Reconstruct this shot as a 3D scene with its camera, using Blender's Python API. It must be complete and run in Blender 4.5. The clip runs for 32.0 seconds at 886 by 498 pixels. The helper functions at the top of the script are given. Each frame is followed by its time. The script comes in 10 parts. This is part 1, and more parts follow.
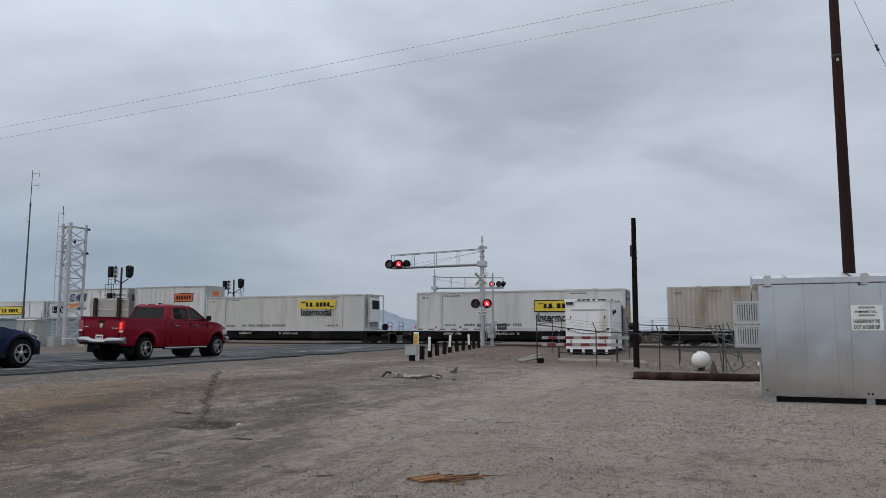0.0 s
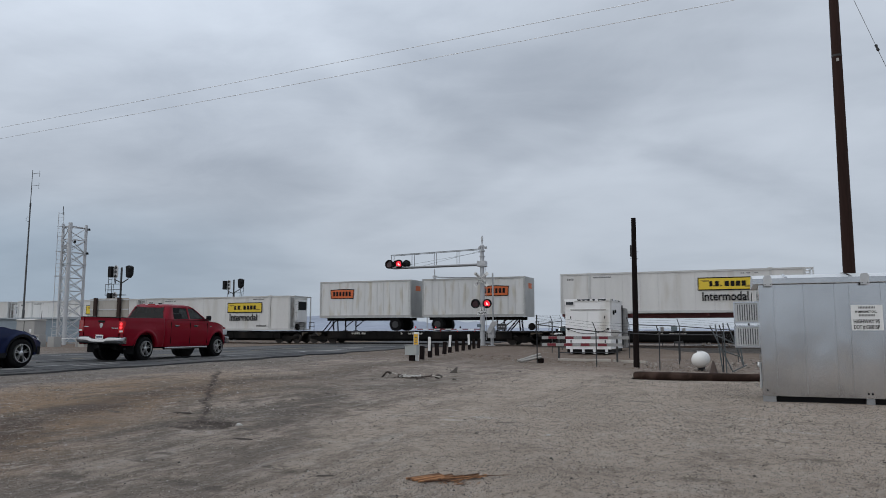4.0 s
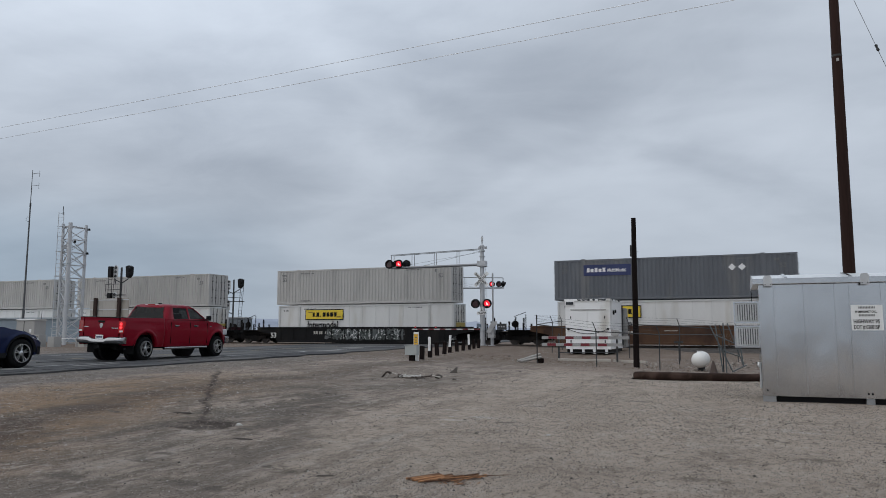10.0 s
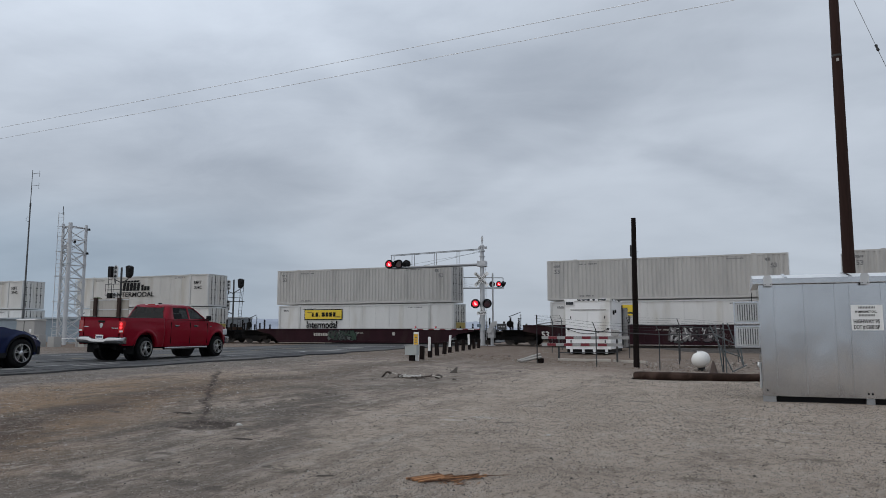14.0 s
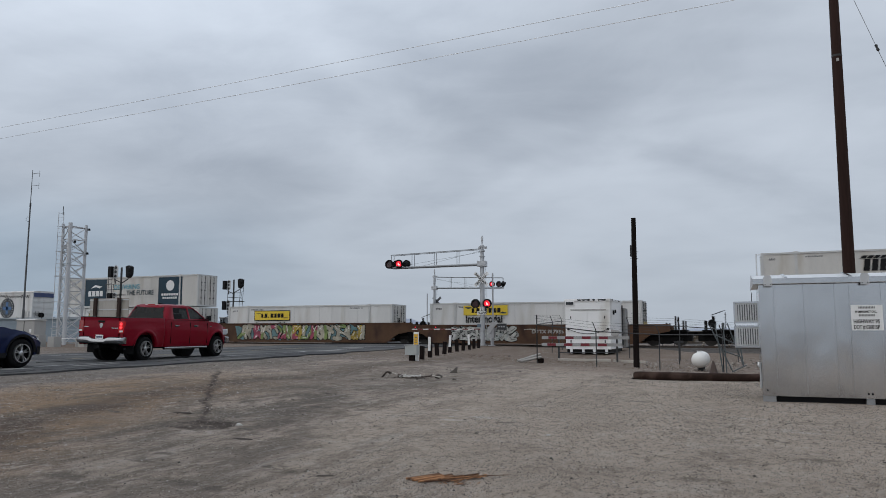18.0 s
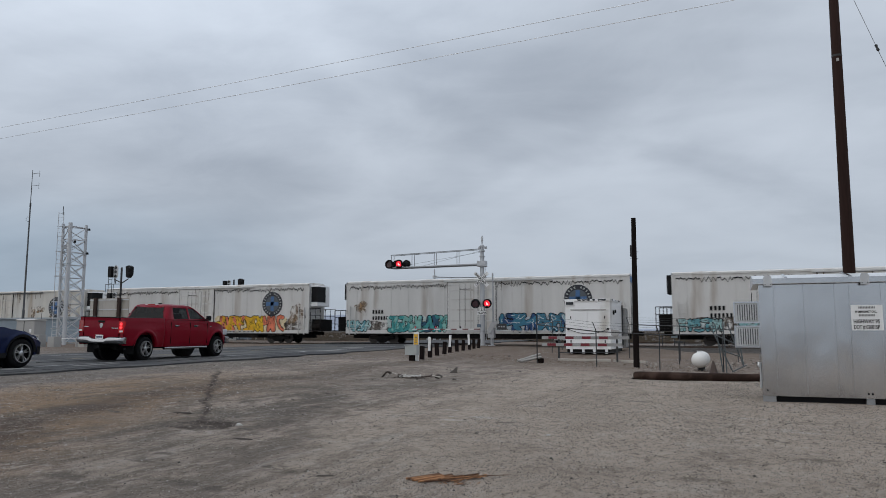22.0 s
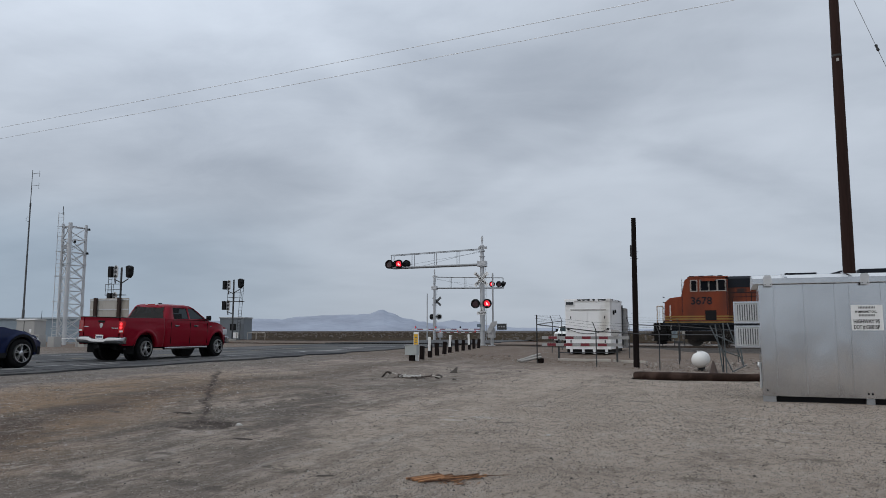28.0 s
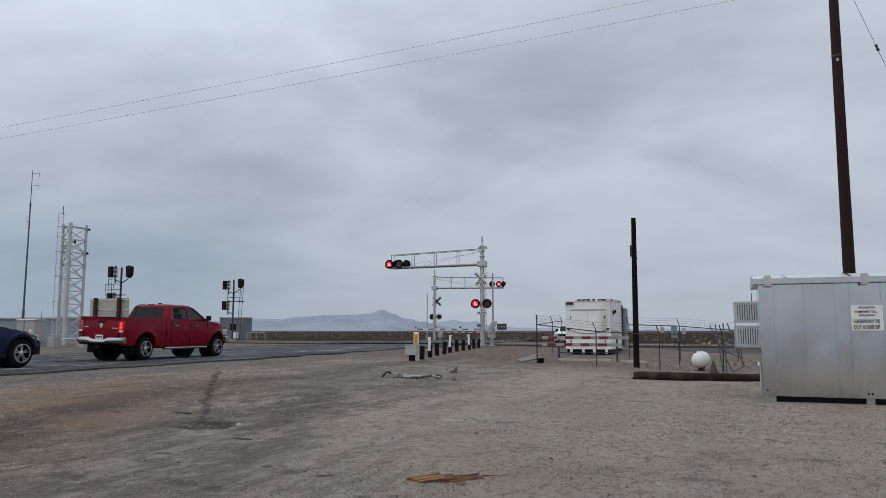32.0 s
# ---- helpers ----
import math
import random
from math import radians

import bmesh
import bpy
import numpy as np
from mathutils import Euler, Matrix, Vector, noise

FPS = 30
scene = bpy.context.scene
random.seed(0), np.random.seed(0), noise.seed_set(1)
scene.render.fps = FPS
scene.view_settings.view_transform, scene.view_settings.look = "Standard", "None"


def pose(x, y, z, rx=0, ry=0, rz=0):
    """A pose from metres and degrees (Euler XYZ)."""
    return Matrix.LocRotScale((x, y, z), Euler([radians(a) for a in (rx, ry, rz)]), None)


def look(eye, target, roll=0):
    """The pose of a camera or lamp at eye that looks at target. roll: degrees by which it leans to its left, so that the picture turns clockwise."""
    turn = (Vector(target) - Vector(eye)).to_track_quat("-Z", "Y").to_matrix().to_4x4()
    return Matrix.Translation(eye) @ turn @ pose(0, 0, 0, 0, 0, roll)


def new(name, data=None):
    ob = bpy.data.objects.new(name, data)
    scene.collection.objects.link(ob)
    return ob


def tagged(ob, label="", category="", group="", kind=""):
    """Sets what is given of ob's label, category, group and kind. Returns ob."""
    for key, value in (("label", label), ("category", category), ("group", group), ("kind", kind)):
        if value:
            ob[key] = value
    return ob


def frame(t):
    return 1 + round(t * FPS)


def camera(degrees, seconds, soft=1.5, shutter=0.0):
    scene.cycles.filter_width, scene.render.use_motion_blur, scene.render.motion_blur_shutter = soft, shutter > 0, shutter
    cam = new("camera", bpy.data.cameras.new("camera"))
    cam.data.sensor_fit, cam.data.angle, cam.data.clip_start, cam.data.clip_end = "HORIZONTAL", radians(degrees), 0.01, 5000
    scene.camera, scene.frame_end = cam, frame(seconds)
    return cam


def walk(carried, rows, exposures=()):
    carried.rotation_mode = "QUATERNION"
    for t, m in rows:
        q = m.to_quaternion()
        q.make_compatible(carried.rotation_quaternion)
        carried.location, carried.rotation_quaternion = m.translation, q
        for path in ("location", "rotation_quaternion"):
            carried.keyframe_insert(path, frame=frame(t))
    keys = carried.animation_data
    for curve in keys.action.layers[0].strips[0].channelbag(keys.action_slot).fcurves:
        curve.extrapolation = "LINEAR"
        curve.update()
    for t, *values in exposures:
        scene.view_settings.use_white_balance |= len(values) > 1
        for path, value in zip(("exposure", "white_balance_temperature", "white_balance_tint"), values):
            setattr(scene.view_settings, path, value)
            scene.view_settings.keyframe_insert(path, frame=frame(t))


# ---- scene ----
# The x axis runs along the rails, in the train's sense; y runs away across them.
TURN = 22.56
cam = camera(62.58, 32.0, soft=0.6, shutter=0.12)
EYE = pose(0, 0, 1.5, 96.37, 0.0, TURN)
walk(cam, [(0, EYE), (32, EYE)], exposures=[(0, 0.0), (32, 0.0)])

RAIL = 0.42          # top of rail
NEAR = 52.46         # near face of the wagons
TRACK = 53.76        # centre of the train's track
TRACK_FAR = 71.0     # centre of the second track

# ---- sky and sun ----
def build_sky():
    w = bpy.data.worlds.new("overcast")
    w.use_nodes = True
    scene.world = w
    nt = w.node_tree
    nt.nodes.clear()
    N, L = nt.nodes.new, nt.links.new
    out, bg = N("ShaderNodeOutputWorld"), N("ShaderNodeBackground")
    sky = N("ShaderNodeTexSky")
    sky.sky_type, sky.sun_disc = "NISHITA", False
    sky.sun_elevation, sky.sun_rotation = radians(52), radians(60)
    tc, sep = N("ShaderNodeTexCoord"), N("ShaderNodeSeparateXYZ")
    L(tc.outputs["Generated"], sep.inputs[0])

    def m(op, a, b=None):
        n = N("ShaderNodeMath")
        n.operation = op
        for i, v in enumerate((a, b)):
            if v is None:
                continue
            if isinstance(v, (int, float)):
                n.inputs[i].default_value = v
            else:
                L(v, n.inputs[i])
        return n.outputs[0]

    z = m("MAXIMUM", sep.outputs["Z"], 0.0)
    den = m("ADD", z, 0.20)
    cx, cy = m("DIVIDE", sep.outputs["X"], den), m("DIVIDE", sep.outputs["Y"], den)
    comb = N("ShaderNodeCombineXYZ")
    L(cx, comb.inputs[0])
    L(cy, comb.inputs[1])
    turn = N("ShaderNodeMapping")
    turn.inputs["Rotation"].default_value = (0, 0, radians(-22))
    turn.inputs["Location"].default_value = (3.6, 1.5, 2.0)
    turn.inputs["Scale"].default_value = (1.0, 1.15, 1.0)
    L(comb.outputs[0], turn.inputs[0])

    def fbm(scale, detail, rough, dist):
        n = N("ShaderNodeTexNoise")
        n.inputs["Scale"].default_value, n.inputs["Detail"].default_value = scale, detail
        n.inputs["Roughness"].default_value, n.inputs["Distortion"].default_value = rough, dist
        L(turn.outputs[0], n.inputs["Vector"])
        return n.outputs["Fac"]

    big, small = fbm(0.75, 3, 0.5, 0.5), fbm(2.3, 6, 0.6, 0.3)
    mix = m("ADD", m("MULTIPLY", big, 0.75), m("MULTIPLY", small, 0.25))
    ramp = N("ShaderNodeValToRGB")
    ramp.color_ramp.interpolation = "EASE"
    e = ramp.color_ramp.elements
    e[0].position, e[0].color = 0.31, (0.33, 0.375, 0.445, 1)
    e[1].position, e[1].color = 0.70, (0.575, 0.635, 0.72, 1)
    L(mix, ramp.inputs[0])
    # evener and paler towards the horizon, brighter overhead
    haze = N("ShaderNodeMix")
    haze.data_type = "RGBA"
    hz = N("ShaderNodeMapRange")
    hz.inputs["From Min"].default_value, hz.inputs["From Max"].default_value = 0.0, 0.22
    hz.inputs["To Min"].default_value, hz.inputs["To Max"].default_value = 0.88, 0.0
    L(z, hz.inputs["Value"])
    L(hz.outputs[0], haze.inputs["Factor"])
    L(ramp.outputs[0], haze.inputs["A"])
    haze.inputs["B"].default_value = (0.438, 0.494, 0.570, 1)
    up = N("ShaderNodeMapRange")
    up.inputs["From Min"].default_value, up.inputs["From Max"].default_value = 0.45, 1.0
    up.inputs["To Min"].default_value, up.inputs["To Max"].default_value = 1.0, 1.9
    L(z, up.inputs["Value"])
    bright = N("ShaderNodeMix")
    bright.data_type, bright.blend_type = "RGBA", "MULTIPLY"
    bright.inputs["Factor"].default_value = 1.0
    L(haze.outputs["Result"], bright.inputs["A"])
    L(up.outputs[0], bright.inputs["B"])
    # the cloud is thinner and brighter towards the hidden sun on the left
    side = N("ShaderNodeVectorMath")
    side.operation = "DOT_PRODUCT"
    side.inputs[1].default_value = (-0.47, 0.44, 0.77)
    L(tc.outputs["Generated"], side.inputs[0])
    glowr = N("ShaderNodeMapRange")
    glowr.interpolation_type = "SMOOTHSTEP"
    for key, val in zip(("From Min", "From Max", "To Min", "To Max"), (0.74, 0.95, 1.0, 1.42)):
        glowr.inputs[key].default_value = val
    L(side.outputs["Value"], glowr.inputs["Value"])
    bright2 = N("ShaderNodeMix")
    bright2.data_type, bright2.blend_type = "RGBA", "MULTIPLY"
    bright2.inputs["Factor"].default_value = 1.0
    L(bright.outputs["Result"], bright2.inputs["A"])
    L(glowr.outputs[0], bright2.inputs["B"])
    # thicker, bluer cloud low in the west
    west = N("ShaderNodeVectorMath")
    west.operation = "DOT_PRODUCT"
    west.inputs[1].default_value = (-0.84, 0.54, 0.0)
    L(tc.outputs["Generated"], west.inputs[0])
    bank = N("ShaderNodeMapRange")
    bank.interpolation_type = "SMOOTHSTEP"
    for key, val in zip(("From Min", "From Max", "To Min", "To Max"), (0.86, 1.0, 0.0, 1.0)):
        bank.inputs[key].default_value = val
    L(west.outputs["Value"], bank.inputs["Value"])
    lowr = N("ShaderNodeMapRange")
    lowr.interpolation_type = "SMOOTHSTEP"
    for key, val in zip(("From Min", "From Max", "To Min", "To Max"), (0.09, 0.20, 1.0, 0.0)):
        lowr.inputs[key].default_value = val
    L(z, lowr.inputs["Value"])
    bright3 = N("ShaderNodeMix")
    bright3.data_type, bright3.blend_type = "RGBA", "MULTIPLY"
    L(m("MULTIPLY", bank.outputs[0], lowr.outputs[0]), bright3.inputs["Factor"])
    L(bright2.outputs["Result"], bright3.inputs["A"])
    bright3.inputs["B"].default_value = (0.76, 0.83, 0.88, 1)
    bright = bright3
    cloud = N("ShaderNodeBackground")
    cloud.inputs["Strength"].default_value = 1.0
    L(bright.outputs["Result"], cloud.inputs["Color"])
    L(sky.outputs[0], bg.inputs["Color"])
    bg.inputs["Strength"].default_value = 0.06
    ms = N("ShaderNodeMixShader")
    ms.inputs[0].default_value = 0.94
    L(bg.outputs[0], ms.inputs[1])
    L(cloud.outputs[0], ms.inputs[2])
    L(ms.outputs[0], out.inputs["Surface"])


build_sky()
sun = new("sun", bpy.data.lights.new("sun", "SUN"))
sun.data.energy, sun.data.angle, sun.data.color = 1.05, radians(100), (1.0, 0.96, 0.9)
sun.matrix_world = look((-30, -20, 60), (0, 20, 0))


# ---- materials ----
MATS = {}


def mat(name, col, rough=0.6, metal=0.0, var=0.14, scale=1.3, fine=26.0, bump=0.12, dirt=None, amount=0.35,
        dirt_scale=0.7, streak=1.0, rand=0.0, glow=0.0, spec=0.5, coat=0.0):
    """Paint, metal, wood or soil with variation at two scales. dirt: a second colour in patches; streak: how far these are drawn out downwards."""
    if name in MATS:
        return MATS[name]
    mt = bpy.data.materials.new(name)
    mt.use_nodes = True
    nt = mt.node_tree
    N, L = nt.nodes.new, nt.links.new
    b = nt.nodes["Principled BSDF"]
    b.inputs["Roughness"].default_value, b.inputs["Metallic"].default_value = rough, metal
    b.inputs["Specular IOR Level"].default_value = spec
    b.inputs["Coat Weight"].default_value = coat
    tc, mp = N("ShaderNodeTexCoord"), N("ShaderNodeMapping")
    L(tc.outputs["Object"], mp.inputs["Vector"])
    mp.inputs["Scale"].default_value = (1, 1, 1 / streak)

    def noise_at(sc, det):
        n = N("ShaderNodeTexNoise")
        n.inputs["Scale"].default_value, n.inputs["Detail"].default_value = sc, det
        L(mp.outputs[0], n.inputs["Vector"])
        return n.outputs["Fac"]

    n1, n2 = noise_at(scale, 4), noise_at(fine, 3)
    add = N("ShaderNodeMath")
    add.operation = "MULTIPLY_ADD"
    add.inputs[1].default_value = 0.5
    L(n2, add.inputs[0])
    L(n1, add.inputs[2])
    rg = N("ShaderNodeMapRange")
    rg.inputs["From Min"].default_value, rg.inputs["From Max"].default_value = 0.45, 1.05
    rg.inputs["To Min"].default_value, rg.inputs["To Max"].default_value = 1 - var, 1 + var
    L(add.outputs[0], rg.inputs["Value"])
    fac = rg.outputs[0]
    if rand:
        oi, rr = N("ShaderNodeObjectInfo"), N("ShaderNodeMapRange")
        rr.inputs["To Min"].default_value, rr.inputs["To Max"].default_value = 1 - rand, 1 + rand
        L(oi.outputs["Random"], rr.inputs["Value"])
        mu = N("ShaderNodeMath")
        mu.operation = "MULTIPLY"
        L(fac, mu.inputs[0])
        L(rr.outputs[0], mu.inputs[1])
        fac = mu.outputs[0]
    base = N("ShaderNodeMix")
    base.data_type, base.blend_type = "RGBA", "MULTIPLY"
    base.inputs["Factor"].default_value = 1
    base.inputs["A"].default_value = (*col, 1)
    L(fac, base.inputs["B"])
    colour = base.outputs["Result"]
    if dirt:
        d = noise_at(dirt_scale, 6)
        dr = N("ShaderNodeMapRange")
        dr.inputs["From Min"].default_value, dr.inputs["From Max"].default_value = 0.62 - 0.4 * amount, 0.78 - 0.3 * amount
        L(d, dr.inputs["Value"])
        dm = N("ShaderNodeMix")
        dm.data_type = "RGBA"
        L(dr.outputs[0], dm.inputs["Factor"])
        L(colour, dm.inputs["A"])
        dm.inputs["B"].default_value = (*dirt, 1)
        colour = dm.outputs["Result"]
    L(colour, b.inputs["Base Color"])
    if bump:
        bp = N("ShaderNodeBump")
        bp.inputs["Strength"].default_value, bp.inputs["Distance"].default_value = bump, 0.02
        L(n2, bp.inputs["Height"])
        L(bp.outputs[0], b.inputs["Normal"])
    if glow:
        b.inputs["Emission Color"].default_value, b.inputs["Emission Strength"].default_value = (*col, 1), glow
    MATS[name] = mt
    return mt


def glass(name, tint=(0.008, 0.009, 0.011)):
    if name in MATS:
        return MATS[name]
    mt = mat(name, tint, rough=0.05, var=0.02, bump=0.0, spec=0.02)
    return mt


M_WHITE = mat("container_white", (0.645, 0.64, 0.625), 0.45, var=0.08, dirt=(0.55, 0.53, 0.49), amount=0.16, streak=6, dirt_scale=1.6, bump=0.03)
M_WHITE_DIRTY = mat("container_white_worn", (0.56, 0.545, 0.515), 0.5, var=0.1, dirt=(0.48, 0.45, 0.40), amount=0.26, streak=6, dirt_scale=1.4, bump=0.03)
M_GREY = mat("container_grey", (0.455, 0.442, 0.42), 0.5, var=0.08, dirt=(0.36, 0.35, 0.335), amount=0.16, streak=6, dirt_scale=1.5, bump=0.03)
M_SLATE = mat("container_slate", (0.115, 0.125, 0.14), 0.45, var=0.1, dirt=(0.17, 0.17, 0.17), amount=0.2, streak=5, bump=0.03)
M_BEIGE = mat("container_beige", (0.44, 0.40, 0.36), 0.5, var=0.1, dirt=(0.30, 0.24, 0.18), amount=0.25, streak=4, bump=0.03)
M_TRAILER = mat("trailer_white", (0.66, 0.66, 0.65), 0.4, var=0.08, dirt=(0.48, 0.43, 0.33), amount=0.22, streak=6, dirt_scale=1.8, bump=0.03)
M_STEELRAIL = mat("edge_rail", (0.52, 0.52, 0.51), 0.4, metal=0.3, var=0.1)
M_DARK = mat("black_underframe", (0.008, 0.0075, 0.0075), 0.85, var=0.3, dirt=(0.022, 0.018, 0.016), amount=0.2, bump=0.2, spec=0.12)
M_WHEEL = mat("wheel_steel", (0.03, 0.025, 0.022), 0.6, metal=0.2, var=0.2)
M_RUST = mat("well_rust", (0.105, 0.058, 0.035), 0.8, var=0.3, scale=0.9, dirt=(0.052, 0.030, 0.022), amount=0.42, streak=1.6, dirt_scale=0.9, spec=0.2)
M_TAN = mat("well_tan", (0.165, 0.085, 0.043), 0.8, var=0.3, scale=0.9, dirt=(0.085, 0.043, 0.026), amount=0.42, streak=1.6, dirt_scale=0.8, spec=0.2)
M_MAROON = mat("well_maroon", (0.026, 0.008, 0.012), 0.7, var=0.25, dirt=(0.036, 0.021, 0.020), amount=0.22, streak=3, spec=0.15)
M_BROWN = mat("well_brown", (0.045, 0.027, 0.021), 0.8, var=0.25, spec=0.15, dirt=(0.068, 0.043, 0.031), amount=0.35, streak=3)
M_BLACKGREEN = mat("well_dark", (0.010, 0.010, 0.0105), 0.75, var=0.25, dirt=(0.026, 0.022, 0.019), amount=0.2, streak=3, spec=0.15)
M_BOXCAR = mat("boxcar_white", (0.585, 0.575, 0.555), 0.55, var=0.08, dirt=(0.40, 0.36, 0.32), amount=0.22, streak=8, dirt_scale=1.2, bump=0.03)
M_BOXCAR_OLD = mat("boxcar_cream", (0.51, 0.485, 0.44), 0.55, var=0.12, dirt=(0.33, 0.27, 0.21), amount=0.24, streak=7, dirt_scale=1.2, bump=0.03)
M_YELLOW = mat("sign_yellow", (0.72, 0.52, 0.035), 0.5, var=0.06, bump=0)
M_BLACK = mat("black_paint", (0.006, 0.006, 0.007), 0.6, var=0.2, bump=0, spec=0.2)
M_INK = mat("faded_ink", (0.16, 0.16, 0.16), 0.6, var=0.3, bump=0)
M_PAINT_W = mat("white_paint", (0.78, 0.78, 0.77), 0.45, var=0.05, bump=0.02)
M_ORANGE = mat("orange_panel", (0.62, 0.13, 0.03), 0.5, var=0.08, bump=0)
M_NAVY = mat("navy_paint", (0.02, 0.03, 0.11), 0.5, var=0.1, bump=0)
M_TEAL = mat("teal_panel", (0.006, 0.032, 0.055), 0.6, var=0.1, bump=0)
M_BLUE = mat("emblem_blue", (0.045, 0.12, 0.26), 0.5, var=0.15, bump=0)
M_LOCO = mat("loco_orange", (0.205, 0.044, 0.018), 0.5, var=0.15, dirt=(0.13, 0.036, 0.02), amount=0.28, streak=4, bump=0.03, spec=0.2)
M_LOCODARK = mat("loco_dark", (0.008, 0.011, 0.017), 0.6, var=0.2, bump=0.03, spec=0.2)
M_LOCOYEL = mat("loco_yellow", (0.25, 0.135, 0.025), 0.5, var=0.1, bump=0)
M_TYRE = mat("rubber", (0.009, 0.009, 0.0095), 0.9, var=0.2, fine=60, bump=0.2, spec=0.12)
M_ALU = mat("bare_aluminium", (0.60, 0.605, 0.61), 0.15, metal=1.0, var=0.08, scale=1.6, fine=1.5, bump=0.14, streak=2.5)
M_ALU_DULL = mat("dull_aluminium", (0.50, 0.51, 0.52), 0.5, metal=0.6, var=0.06, bump=0.02)
M_GALV = mat("galvanised_steel", (0.40, 0.41, 0.42), 0.45, metal=0.6, var=0.12, bump=0.03)
M_GALV_DARK = mat("weathered_steel", (0.055, 0.056, 0.058), 0.6, metal=0.3, var=0.2, bump=0.05, spec=0.3)
M_MAST = mat("silver_paint", (0.45, 0.46, 0.475), 0.45, metal=0.25, var=0.12, dirt=(0.27, 0.26, 0.25), amount=0.22, streak=4, bump=0.02)
M_WOOD_DARK = mat("creosote_wood", (0.011, 0.0075, 0.0068), 0.9, var=0.35, scale=3, fine=30, streak=12, bump=0.35, spec=0.12)
M_WOOD_POLE = mat("brown_pole_wood", (0.032, 0.017, 0.014), 0.9, var=0.35, scale=3, fine=30, streak=14, bump=0.35, spec=0.15)
M_PLY = mat("weathered_board", (0.40, 0.375, 0.34), 0.75, var=0.1, dirt=(0.30, 0.27, 0.23), amount=0.3, streak=4)
M_BOX_WHITE = mat("cabinet_white", (0.83, 0.83, 0.825), 0.5, var=0.04, dirt=(0.55, 0.52, 0.47), amount=0.08, streak=4, bump=0.03)
M_BOX_GREY = mat("cabinet_grey", (0.37, 0.36, 0.345), 0.55, var=0.08, dirt=(0.32, 0.29, 0.25), amount=0.2, streak=3, bump=0.03)
M_REDTAPE = mat("red_reflective", (0.17, 0.010, 0.016), 0.4, var=0.1, bump=0)
M_LED = mat("red_led", (1.0, 0.02, 0.045), 0.3, var=0.02, bump=0, glow=0.75)
M_LED_CORE = mat("red_led_core", (1.0, 0.16, 0.17), 0.3, var=0.02, bump=0, glow=4.0)
M_LENS = mat("dark_red_lens", (0.045, 0.006, 0.008), 0.15, var=0.1, bump=0)
M_CONCRETE = mat("concrete", (0.36, 0.34, 0.31), 0.85, var=0.12, bump=0.2)


# ---- mesh helpers ----
def thing(name, label, category, at=None, group="", kind=""):
    ob = tagged(new(name), label, category, group, kind)
    ob.empty_display_size = 0.2
    if at is not None:
        ob.matrix_basis = at
    return ob


def part(name, bm, material, parent=None, label=""):
    me = bpy.data.meshes.new(name)
    if not isinstance(bm, bmesh.types.BMesh):
        me = bm
    else:
        bm.to_mesh(me)
        bm.free()
    if not me.materials:
        me.materials.append(material)
    ob = new(name, me)
    if parent is not None:
        ob.parent = parent
    if label:
        ob["label"] = label
    return ob


def each(name, bm, material, parent, label=""):
    """Links every separate piece of bm as a part of its own."""
    left, made = set(bm.verts), []
    while left:
        seed = next(iter(left))
        pile, island = [seed], {seed}
        while pile:
            v = pile.pop()
            for e in v.link_edges:
                o = e.other_vert(v)
                if o not in island:
                    island.add(o)
                    pile.append(o)
        left -= island
        made.append(island)
    bm.verts.index_update()
    order = sorted(made, key=lambda i: min(v.index for v in i))
    obs = []
    for island in order:
        vs = sorted(island, key=lambda v: v.index)
        at = {v: k for k, v in enumerate(vs)}
        fs = sorted({f for v in vs for f in v.link_faces}, key=lambda f: min(v.index for v in f.verts))
        me = bpy.data.meshes.new(name)
        me.from_pydata([v.co[:] for v in vs], [], [[at[v] for v in f.verts] for f in fs])
        obs.append(part(name, me, material, parent, label))
    bm.free()
    return obs


def marks(name, bm, material, parent, label=""):
    """Small marks, too many to count, as one part."""
    return tagged(part(name, bm, material, parent, label), kind="stuff")


def box(bm, x0, x1, y0, y1, z0, z1, bevel=0.0):
    vs = [bm.verts.new((x, y, z)) for x in (x0, x1) for y in (y0, y1) for z in (z0, z1)]
    fs = [bm.faces.new([vs[i] for i in f]) for f in ((0, 1, 3, 2), (4, 6, 7, 5), (0, 4, 5, 1), (2, 3, 7, 6), (0, 2, 6, 4), (1, 5, 7, 3))]
    if bevel:
        es = list({e for f in fs for e in f.edges})
        bmesh.ops.bevel(bm, geom=es, offset=bevel, segments=2, profile=0.7, affect="EDGES")
    return bm


def B(*a, **k):
    return box(bmesh.new(), *a, **k)


def rod(bm, p, q, r, r2=None, seg=10, caps=True):
    """A round bar from p to q."""
    p, q = Vector(p), Vector(q)
    d = q - p
    m = Matrix.Translation((p + q) / 2) @ d.to_track_quat("Z", "Y").to_matrix().to_4x4()
    bmesh.ops.create_cone(bm, cap_ends=caps, segments=seg, radius1=r, radius2=r if r2 is None else r2, depth=d.length, matrix=m)
    return bm


def R(*a, **k):
    return rod(bmesh.new(), *a, **k)


def smooth(ob, angle=40):
    for f in ob.data.polygons:
        f.use_smooth = True
    ob.data.set_sharp_from_angle(angle=radians(angle))
    return ob


